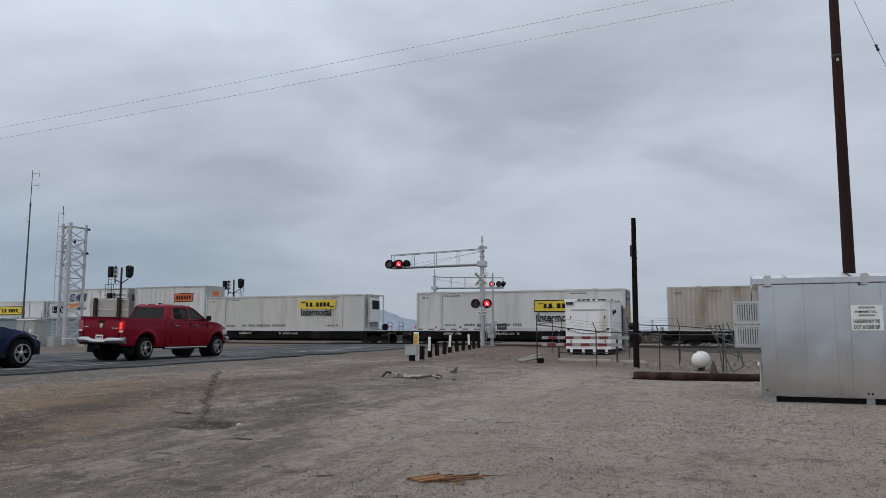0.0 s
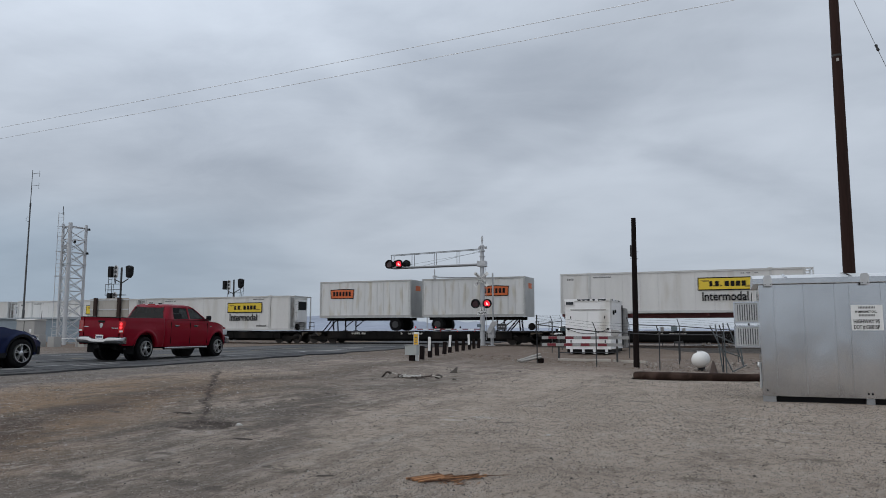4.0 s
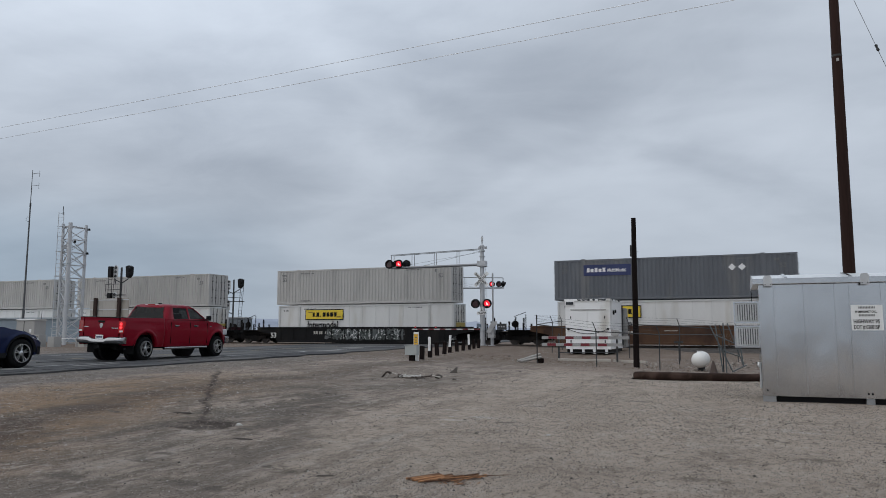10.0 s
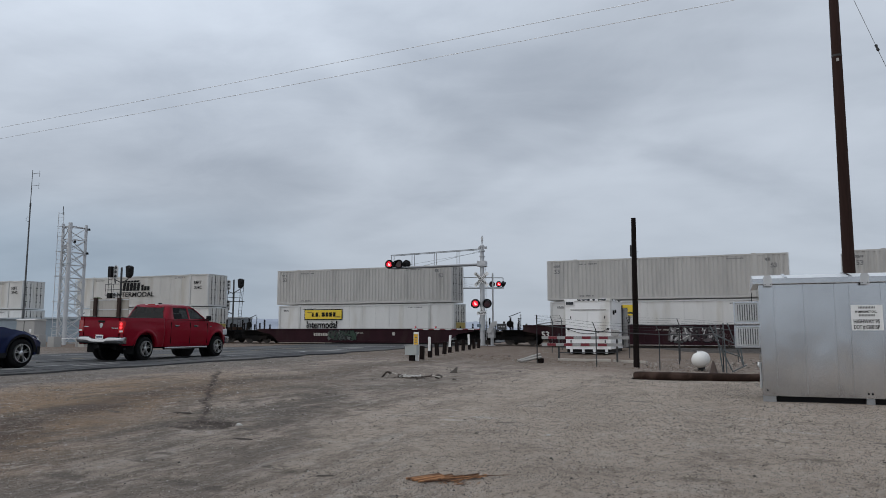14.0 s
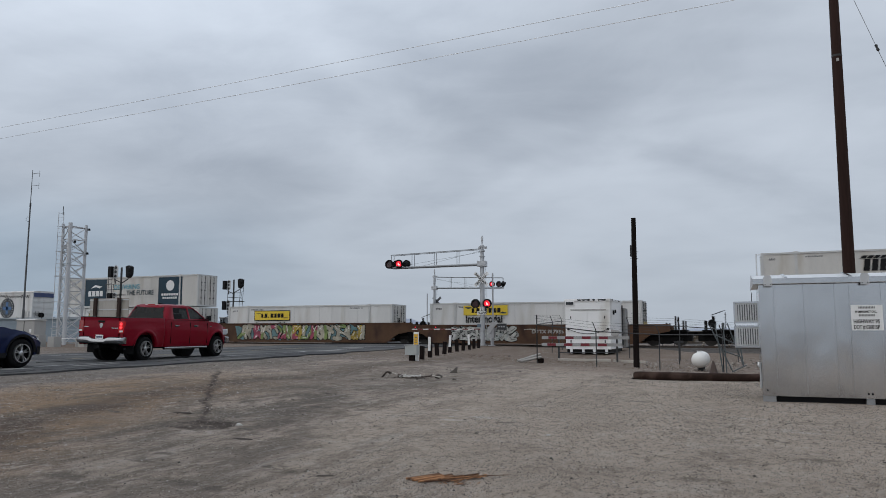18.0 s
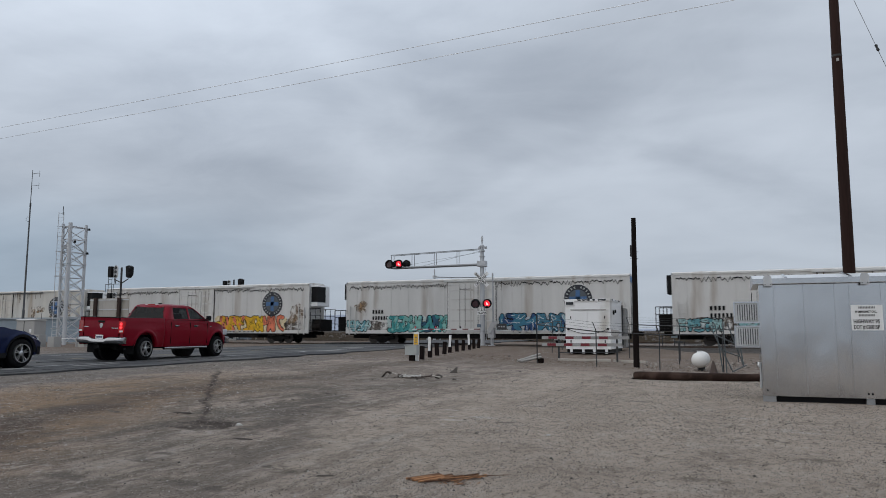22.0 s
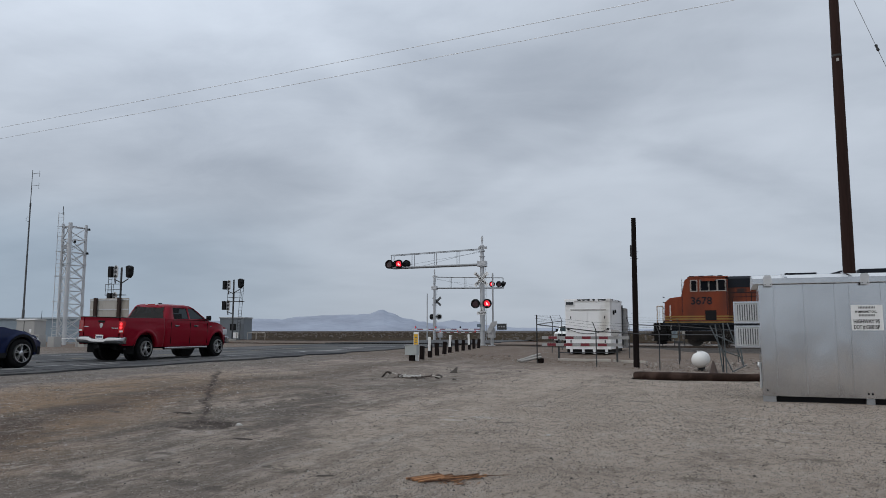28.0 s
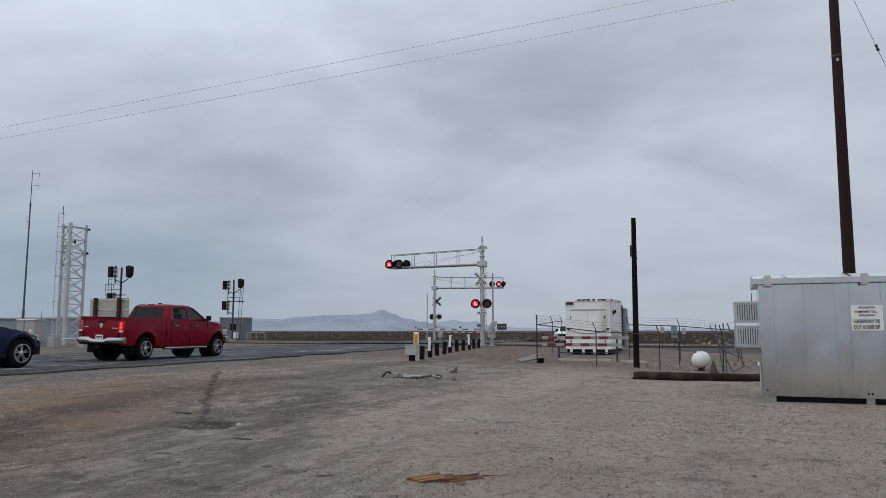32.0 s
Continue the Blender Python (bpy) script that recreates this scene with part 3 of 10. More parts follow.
def blob(bm, cx, cz, w, h, y, rng, n=18, rough=0.25, thick=0.004):
    """A flat, uneven rounded shape on a side wall."""
    ph = [rng.uniform(0, 6.28) for _ in range(3)]
    pts = []
    for i in range(n):
        a = 2 * math.pi * i / n
        k = 1 + rough * (0.6 * math.sin(3 * a + ph[0]) + 0.4 * math.sin(5 * a + ph[1]) + 0.25 * math.sin(8 * a + ph[2]))
        sq = (abs(math.cos(a)) ** 5 + abs(math.sin(a)) ** 5) ** -0.2
        pts.append((cx + 0.5 * w * k * sq * math.cos(a), cz + 0.5 * h * k * sq * math.sin(a)))
    return prism(bm, pts, y - thick, y)


def stroke(bm, p, q, w, y0, y1):
    """A flat round-ended bar from p to q on a side wall, a little bowed."""
    (xa, za), (xb, zb) = p, q
    ln = math.hypot(xb - xa, zb - za) or 1e-6
    ux, uz = (xb - xa) / ln, (zb - za) / ln
    r = w / 2
    bow = 0.10 * ln * (1 if (xa * 7.3 + zb * 3.1) % 1 > 0.5 else -1)
    mx, mz = (xa + xb) / 2 - uz * bow, (za + zb) / 2 + ux * bow
    side_a = [(mx - uz * r * 1.15, mz + ux * r * 1.15)]
    side_b = [(mx + uz * r * 1.15, mz - ux * r * 1.15)]
    def end(cx, cz, sgn):
        return [(cx + r * (sgn * ux * math.sin(a) - uz * math.cos(a) * sgn), cz + r * (sgn * uz * math.sin(a) + ux * math.cos(a) * sgn)) for a in [math.pi * k / 6 for k in range(7)]]
    return prism(bm, end(xb, zb, 1) + side_b + end(xa, za, -1) + side_a, y0, y1)


def graffiti(parent, x0, x1, z0, z1, y, colours, seed, wide=0.95, outline=None):
    """Sprayed shapes that spell nothing: a cloud behind, dark edges, coloured strokes and thin highlights laid over one another."""
    rng = random.Random(seed * 13 + 5)
    cloud, edge, fills, thin = bmesh.new(), bmesh.new(), {}, bmesh.new()
    H = z1 - z0
    x, k = x0, 0
    while x < x1 - 0.35:
        w = wide * rng.uniform(0.7, 1.15) * max(H, 0.7) / 1.2
        blob(cloud, x + w / 2, z0 + H / 2, w * 1.2, H * rng.uniform(0.75, 0.95), y - 0.0004 * (k % 5), rng, rough=0.3)
        cols = [rng.randrange(len(colours)) if seed % 2 else (k // 2) % len(colours)] * 2 + [rng.randrange(len(colours))]
        grid = [(x + w * gx, z0 + H * gz) for gx in (0.12, 0.5, 0.88) for gz in (0.12, 0.5, 0.88)]
        lean = rng.uniform(-0.12, 0.18) * w
        for n in range(rng.choice((5, 6, 6, 7))):
            a, c = rng.sample(range(9), 2)
            if abs(a // 3 - c // 3) + abs(a % 3 - c % 3) > 3:
                c = (a // 3) * 3 + rng.randrange(3)
            p, q = grid[a], grid[c]
            if p == q:
                continue
            p, q = (p[0] + lean * (p[1] - z0) / H, p[1]), (q[0] + lean * (q[1] - z0) / H, q[1])
            t = H * rng.uniform(0.14, 0.24)
            dy = 0.0005 * (n + 7 * (k % 2))
            stroke(edge, p, q, t + 0.11, y - 0.006 - dy, y - 0.001)
            ci = cols[n % 3]
            fills.setdefault(ci, bmesh.new())
            stroke(fills[ci], p, q, t, y - 0.013 - dy, y - 0.007)
            if rng.random() < 0.6:
                stroke(thin, (p[0] + 0.02, p[1] + 0.03), ((p[0] + q[0]) / 2, (p[1] + q[1]) / 2), 0.03, y - 0.024, y - 0.019)
        x += w * 0.86
        k += 1

    def spray(col, tag):
        mean = sum(col) / 3
        col = tuple(min(0.9, max(0.004, (mean + (q - mean) * 1.35) * (0.8 if tag == "fill" else 1.0))) for q in col)
        return mat("spray_%s_%02d%02d%02d" % ((tag,) + tuple(int(99 * q) for q in col)), col, 0.6, var=0.35, scale=2.5, dirt=tuple(q * 0.5 for q in col), amount=0.25, dirt_scale=2, bump=0)

    back = tuple((0.08 if y < -0.1 else 0.35) + 0.32 * q for q in colours[seed % len(colours)])
    g = tagged(part("graffiti", cloud, spray(back, "back"), parent, "sprayed shapes in mixed colours"), kind="stuff")
    marks("spray_edge", edge, outline or M_BLACK, g)
    for ci, bm in fills.items():
        marks("spray_fill", bm, spray(colours[ci], "fill"), g)
    marks("spray_highlight", thin, M_PAINT_W if rng.random() < 0.6 else M_BLACK, g)
    return g


def pup_trailer(s, length=8.4, sign="centre", mark="orange", old=False, z=2.10, high=3.0, sign_x=5.2, gear=True):
    """A short highway trailer with ribbed sides, standing on a wagon."""
    t = rolling("freight_trailer", "dirty white ribbed freight trailer with " + ("an orange sign" if mark == "orange" else "dark blue and orange marks"), "trailer", s, group="trailers of the train")
    L, W = length, 2.56
    t_z0, t_z1 = z, z + high
    body = bmesh.new()
    box(body, 0.04, L - 0.04, 0.045, W - 0.045, t_z0 + 0.05, t_z1 - 0.02)
    part("body", body, M_TRAILER, t)
    rb = bmesh.new()
    n = round((L - 0.5) / 0.56)
    for k in range(n + 1):
        x = 0.25 + (L - 0.5) * k / n
        box(rb, x - 0.035, x + 0.035, 0.012, 0.06, t_z0 + 0.2, t_z1 - 0.12)
    each("side_rib", rb, M_TRAILER, t)
    rl = bmesh.new()
    box(rl, 0, L, 0.0, 0.08, t_z0, t_z0 + 0.2)
    box(rl, 0, L, 0.0, 0.08, t_z1 - 0.12, t_z1)
    box(rl, 0, 0.12, 0.004, W, t_z0, t_z1)
    box(rl, L - 0.12, L, 0.004, W, t_z0, t_z1)
    each("edge_rail", rl, mat("trailer_rail", (0.40, 0.40, 0.39), 0.45, metal=0.4, var=0.15), t)
    und = bmesh.new()
    for y in (0.55, 1.9):
        box(und, 0.4, L - 0.4, y, y + 0.12, t_z0 - 0.22, t_z0)
    each("frame_rail", und, M_DARK, t)
    ax = 1.3 if gear else L - 1.4
    for y in (0.04, 0.34, W - 0.6, W - 0.3):
        w = bmesh.new()
        rod(w, (ax, y, t_z0 - 0.55), (ax, y + 0.25, t_z0 - 0.55), 0.5, seg=24)
        wh = part("wheel", w, M_TYRE, t)
        if y < 0.1:
            part("rim", R((ax, y - 0.015, t_z0 - 0.55), (ax, y + 0.05, t_z0 - 0.55), 0.27, seg=18), M_GALV_DARK, wh)
    lg = bmesh.new()
    lx = L - 2.3 if gear else 2.3
    for y in (0.35, W - 0.5):
        rod(lg, (lx, y, 1.05), (lx, y, t_z0), 0.06, seg=8)
        rod(lg, (lx + 0.9, y, t_z0 - 0.1), (lx, y, 1.35), 0.04, seg=6)
        box(lg, lx - 0.15, lx + 0.15, y - 0.12, y + 0.12, 1.03, 1.08)
    each("landing_leg", lg, M_DARK, t)
    hx = L - 0.75 if gear else 0.75
    hs = bmesh.new()
    for y in (0.9, 1.6):
        rod(hs, (hx, y, t_z0 - 0.02), (hx + 0.1, y, 1.05), 0.06, seg=8)
        rod(hs, (hx, y, t_z0 - 0.05), (hx - 0.9, y, 1.05), 0.05, seg=8)
    each("hitch_strut", hs, M_DARK, t)
    zc = t_z1 - 1.05
    if mark == "orange":
        sg = bmesh.new()
        w, h = 2.25, 0.86
        prism(sg, [(sign_x, zc + h / 2 - 0.06), (sign_x + w / 2, zc + h / 2), (sign_x + w, zc + h / 2 - 0.06), (sign_x + w - 0.06, zc - h / 2 + 0.04), (sign_x + 0.06, zc - h / 2 + 0.04)], 0.0, 0.02)
        part("sign_border", sg, M_BLACK, t)
        s2 = bmesh.new()
        prism(s2, [(sign_x + 0.06, zc + h / 2 - 0.13), (sign_x + w / 2, zc + h / 2 - 0.07), (sign_x + w - 0.06, zc + h / 2 - 0.13), (sign_x + w - 0.11, zc - h / 2 + 0.1), (sign_x + 0.11, zc - h / 2 + 0.1)], -0.008, 0.01)
        part("sign_panel", s2, M_ORANGE, t, "orange sign panel")
        bb = bmesh.new()
        for k in range(6):
            box(bb, sign_x + 0.27 + k * 0.295, sign_x + 0.27 + k * 0.295 + 0.2, -0.014, -0.004, zc - 0.16, zc + 0.2)
        marks("sign_mark", bb, M_BLACK, t, "plain black blocks")
        part("end_sign", B(L, L + 0.012, 0.9, 1.8, t_z1 - 0.85, t_z1 - 0.45), M_ORANGE, t)
    else:
        bb = bmesh.new()
        for k, w in enumerate((0.75, 0.7, 0.7)):
            x = 0.75 + k * 0.82
            prism(bb, [(x, zc - 0.15), (x + 0.18 + 0.02 * k, zc + 0.62), (x + w, zc + 0.62), (x + w - 0.12, zc - 0.15)], -0.004, 0.01)
        marks("sign_mark", bb, M_NAVY, t, "plain navy blocks")
        b2 = bmesh.new()
        prism(b2, [(0.75, zc - 0.3), (2.9, zc - 0.3), (2.3, zc - 0.52), (0.75, zc - 0.88)], -0.004, 0.01)
        part("sign_swoosh", b2, mat("bright_orange", (0.75, 0.24, 0.04), 0.5, bump=0), t)
        letters("lettering", "FREIGHT", 0.42, side_at(1.75, -0.004, zc - 0.98), M_BLACK, t, "small dark lettering", 0.85)
        part("end_sign", B(L, L + 0.012, 0.5, 1.6, t_z1 - 1.2, t_z1 - 0.6), M_NAVY, t)
    return t


def boxcar(s0, s1, old=False, fringe=True, reefer=True, art=(), hood=None, label="", seed=1, left_unit=False):
    """A long refrigerated boxcar with a plug door, a round emblem and spray paint along its sill."""
    L = s1 - s0
    col = M_BOXCAR_OLD if old else M_BOXCAR
    c = rolling("boxcar", label, "rail car", s0, group="wagons of the train")
    z0, z1, W = 0.95, 5.10, 2.62
    body = bmesh.new()
    prism(body, [(0.06, z0), (W - 0.06, z0), (W - 0.06, z1 - 0.12), (W - 0.35, z1), (0.35, z1), (0.06, z1 - 0.12)], 0.05, L - 0.05, axis="x")
    part("body", body, col, c)
    rl = bmesh.new()
    box(rl, 0, L, 0.0, 0.10, z0 - 0.12, z0 + 0.16)
    box(rl, 0, L, 0.02, 0.10, z1 - 0.22, z1 - 0.10)
    for x in (0.0, L - 0.1):
        box(rl, x, x + 0.1, 0.02, 0.14, z0, z1 - 0.12)
    each("edge_rail", rl, col, c)
    rv = bmesh.new()
    for k in range(int(L / 1.55)):
        x = 1.0 + 1.55 * k
        if not (9.0 < x < 13.2):
            box(rv, x, x + 0.03, 0.045, 0.066, z0 + 0.16, z1 - 0.22)
    marks("panel_seams", rv, mat("seam_" + ("old" if old else "new"), (0.50, 0.495, 0.47), 0.55, bump=0), c)
    dx = 9.05
    door = B(dx, dx + 3.9, -0.035, 0.05, z0 + 0.2, z1 - 0.35, bevel=0.02)
    d = part("plug_door", door, mat("door_old" if old else "door_white", (0.55, 0.51, 0.45) if old else (0.61, 0.60, 0.575), 0.55, var=0.08, dirt=(0.40, 0.36, 0.31), amount=0.2, streak=5, bump=0.05), c)
    db = bmesh.new()
    for zz in (1.75, 2.6, 3.4, 4.1):
        box(db, dx + 0.1, dx + 3.8, -0.062, -0.03, zz, zz + 0.1)
    for xx in (0.1, 1.85, 2.1, 3.7):
        box(db, dx + xx, dx + xx + 0.08, -0.058, -0.03, z0 + 0.3, z1 - 0.45)
    each("door_bar", db, col, d)
    rd = bmesh.new()
    for xx in (1.0, 1.45, 2.5, 2.95):
        rod(rd, (dx + xx, -0.075, z0 + 0.3), (dx + xx, -0.075, z1 - 0.5), 0.018, seg=6)
    each("lock_rod", rd, mat("rod_grey", (0.26, 0.255, 0.245), 0.5, metal=0.3), d)
    for xx in (-0.03, 3.88):
        part("door_gasket", B(dx + xx, dx + xx + 0.05, -0.03, 0.05, z0 + 0.2, z1 - 0.35), M_DARK, d, "dark gasket edge")
    tr = bmesh.new()
    box(tr, dx - 0.3, dx + 8.2, -0.09, 0.02, z1 - 0.3, z1 - 0.22)
    box(tr, dx - 0.3, dx + 8.2, -0.09, 0.02, z0 + 0.04, z0 + 0.12)
    each("door_track", tr, M_GALV_DARK if old else M_STEELRAIL, c)
    ex = 18.15 if not (old and reefer) else 18.1
    em = bmesh.new()
    rod(em, (ex + 1.03, 0.035, 3.35), (ex + 1.03, 0.06, 3.35), 1.03, seg=40)
    e = part("emblem", em, mat("emblem_dark", (0.012, 0.014, 0.022), 0.5, bump=0), c, "round dark emblem with a blue cross")
    part("emblem_ring", R((ex + 1.03, 0.03, 3.35), (ex + 1.03, 0.05, 3.35), 0.68, seg=36), mat("emblem_grey", (0.07, 0.085, 0.10), 0.5, bump=0), e)
    cr = bmesh.new()
    box(cr, ex + 0.87, ex + 1.19, 0.022, 0.04, 2.72, 3.98)
    box(cr, ex + 0.40, ex + 1.66, 0.022, 0.04, 3.19, 3.51)
    part("emblem_cross", cr, M_BLUE, e)
    tk = bmesh.new()
    for k in range(22):
        if k in (0, 11):
            continue
        a = 2 * math.pi * k / 22
        m = Matrix.Translation((ex + 1.03 + 0.85 * math.sin(a), 0.028, 3.35 + 0.85 * math.cos(a))) @ Matrix.Rotation(a, 4, "Y")
        vs = [tk.verts.new(m @ Vector((u, v, w))) for u in (-0.045, 0.045) for v in (0, 0.01) for w in (-0.075, 0.075)]
        for f in ((0, 1, 3, 2), (4, 6, 7, 5), (0, 4, 5, 1), (2, 3, 7, 6), (0, 2, 6, 4), (1, 5, 7, 3)):
            tk.faces.new([vs[i] for i in f])
    marks("emblem_lettering", tk, mat("emblem_pale", (0.36, 0.37, 0.35), 0.5, bump=0), e)
    rng = random.Random(seed * 31)
    if fringe:
        fz = bmesh.new()
        x = 0.3
        zs, xs = [], []
        while x < L - 0.4:
            xs.append(x)
            zs.append(z1 - 0.42 - (rng.uniform(0.10, 0.40) if len(xs) % 2 else rng.uniform(0.0, 0.14)))
            x += rng.uniform(0.06, 0.19)
        for (xa, za), (xb, zb) in zip(zip(xs, zs), zip(xs[1:], zs[1:])):
            if dx - 0.3 < xa < dx + 3.9:
                continue
            prism(fz, [(xa, za), (xb, zb), (xb, zb + 0.075), (xa, za + 0.075)], 0.028, 0.046)
        marks("painted_fringe", fz, M_BLACK, c, "jagged black icicle line")
    nm = bmesh.new()
    for x0, w, zz, n in ((2.44, 1.05, 2.42, 4), (2.44, 1.5, 1.92, 6)):
        for q in range(n):
            xa = x0 + w * q / n
            box(nm, xa, xa + 0.58 * w / n, 0.024, 0.046, zz, zz + 0.30)
    mark_bars(nm, 14.0, 1.4, 1.2, 0.12, 0.045, 9, rng)
    mark_bars(nm, dx + 1.0, 4.2, 1.0, 0.07, -0.036, 8, rng)
    marks("stencilling", nm, M_BLACK, c, "black stencilled bars")
    ld = bmesh.new()
    for xb in (0.35, L - 1.0):
        for k in range(6):
            rod(ld, (xb, -0.06, 1.25 + 0.33 * k), (xb + 0.55, -0.06, 1.25 + 0.33 * k), 0.022, seg=6)
        for xx in (xb, xb + 0.55):
            box(ld, xx - 0.03, xx + 0.03, -0.07, 0.06, 0.75, 3.05)
    each("ladder_bar", ld, col, c)
    und = bmesh.new()
    box(und, 0.2, L - 0.2, 0.95, 1.65, 0.45, 0.95)
    box(und, 0.6, L - 0.6, 0.10, 0.20, 0.72, 0.93)
    box(und, 5.2, L - 5.2, 0.16, 0.24, 0.50, 0.74)
    box(und, 6.5, L - 6.5, 0.25, 0.45, 0.62, 0.86)
    for x in (7.5, 10.5, 13.8):
        rod(und, (x, 0.5, 0.6), (x + 1.2, 0.5, 0.6), 0.16, seg=10)
    part("underframe", und, M_DARK, c)
    for x in (3.2, L - 3.2):
        bogie(c, x)
    if reefer:
        part("cooling_unit", B(L - 0.05, L + 0.62, 0.35, W - 0.35, 3.1, z1 - 0.25, bevel=0.05), M_BOX_WHITE, c)
        part("cooling_grille", B(L + 0.02, L + 0.64, 0.33, 1.6, 3.45, z1 - 0.35), M_BLACK, c, "black louvred grille")
        pl = bmesh.new()
        box(pl, L - 0.1, L + 1.1, 0.1, W - 0.1, 1.0, 1.08)
        for y in (0.12, W - 0.12):
            for x in (L + 0.1, L + 0.6, L + 1.08):
                rod(pl, (x, y, 1.05), (x, y, 2.9), 0.025, seg=6)
            for zz in (1.7, 2.3, 2.9):
                rod(pl, (L + 0.02, y, zz), (L + 1.08, y, zz), 0.022, seg=6)
        box(pl, L + 0.1, L + 0.95, 0.4, W - 0.4, 1.08, 2.0)
        rod(pl, (L + 0.35, 0.3, 1.4), (L + 0.95, 0.3, 1.4), 0.22, seg=12)
        each("platform_bar", pl, M_DARK, c)
    elif hood:
        part("end_band", B(L - 0.04, L + 0.034, 0.15, W - 0.15, z1 - 0.62, z1 - 0.2), hood, c)
    if left_unit:
        part("cooling_unit", B(-0.35, 0.05, 0.35, W - 0.35, 3.6, z1 - 0.2, bevel=0.05), M_BLACK, c, "black cooling unit")
        lp = bmesh.new()
        box(lp, -1.15, 0.1, 0.1, W - 0.1, 1.0, 1.08)
        for y in (0.12, W - 0.12):
            for x in (-0.1, -0.6, -1.12):
                rod(lp, (x, y, 1.05), (x, y, 2.7), 0.03, seg=6)
            for zz in (1.6, 2.15, 2.7):
                rod(lp, (-1.12, y, zz), (0.02, y, zz), 0.028, seg=6)
        box(lp, -0.95, -0.1, 0.4, W - 0.4, 1.08, 2.2)
        each("platform_bar", lp, M_DARK, c)
    if not reefer:
        bk = bmesh.new()
        box(bk, L + 0.03, L + 0.42, 0.15, W - 0.15, 1.0, 1.06)
        for y in (0.12, 0.55):
            rod(bk, (L + 0.36, y, 0.7), (L + 0.36, y, 3.0), 0.028, seg=6)
        for q in range(7):
            rod(bk, (L + 0.36, 0.12, 0.95 + 0.33 * q), (L + 0.36, 0.55, 0.95 + 0.33 * q), 0.02, seg=6)
        rod(bk, (L + 0.12, 0.95, 2.6), (L + 0.3, 0.95, 2.6), 0.28, seg=14)
        rod(bk, (L + 0.2, 0.95, 1.0), (L + 0.2, 0.95, 2.6), 0.03, seg=6)
        each("brake_platform_bar", bk, M_DARK, c)
        er = bmesh.new()
        for zz in (1.6, 2.2, 2.8, 3.4, 4.0):
            box(er, L - 0.05, L + 0.03, 0.2, W - 0.2, zz, zz + 0.1)
        each("end_rib", er, col, c)
    cp = bmesh.new()
    box(cp, -0.7, 0.1, 1.18, 1.44, 0.70, 0.96, bevel=0.03)
    box(cp, L - 0.1, L + 0.7, 1.18, 1.44, 0.70, 0.96, bevel=0.03)
    each("coupler", cp, M_DARK, c)
    mud, rust = bmesh.new(), bmesh.new()
    for k in range(9 if old else 6):
        cx = rng.choice((3.2, L - 3.2, rng.uniform(2, L - 2)))
        blob(mud, cx, z0 + 0.45, rng.uniform(2.2, 4.6), rng.uniform(0.7, 1.3), 0.053 - 0.0005 * k, rng, n=26, rough=0.3)
    for k in range(7 if old else 3):
        cx = rng.uniform(0.8, L - 0.8)
        if not dx - 1.2 < cx < dx + 5.0:
            blob(rust, cx, rng.uniform(1.5, 3.2), rng.uniform(0.4, 1.6), rng.uniform(0.5, 1.6), 0.048 - 0.0005 * k, rng, n=26, rough=0.35)
    marks("dried_mud", mud, grime_material("mud_film", (0.13, 0.105, 0.085), 0.42, 0.62), c, "film of dried brown mud")
    marks("rust_stain", rust, grime_material("rust_film", (0.30, 0.20, 0.12), 0.46, 0.66), c, "tan rust stain")
    for k in range(12 if old else 4):
        x = dx - 0.2 + rng.uniform(0.1, 8.0)
        h = rng.uniform(0.25, 1.1)
        part("drip", prism(bmesh.new(), [(x, z1 - 0.3), (x + 0.06, z1 - 0.3), (x + 0.04, z1 - 0.3 - h), (x + 0.02, z1 - 0.3 - h)], -0.048 if x < dx + 3.85 else 0.045, -0.038 if x < dx + 3.85 else 0.06), mat("drip_dark", (0.10, 0.075, 0.05), 0.8, var=0.3, bump=0), c)
    for k, (x0, x1, za, zb, cols) in enumerate(art):
        graffiti(c, x0, x1, za, zb, -0.004 if not (x0 < dx + 3.9 and x1 > dx) else -0.066, cols, seed + k)
    return c


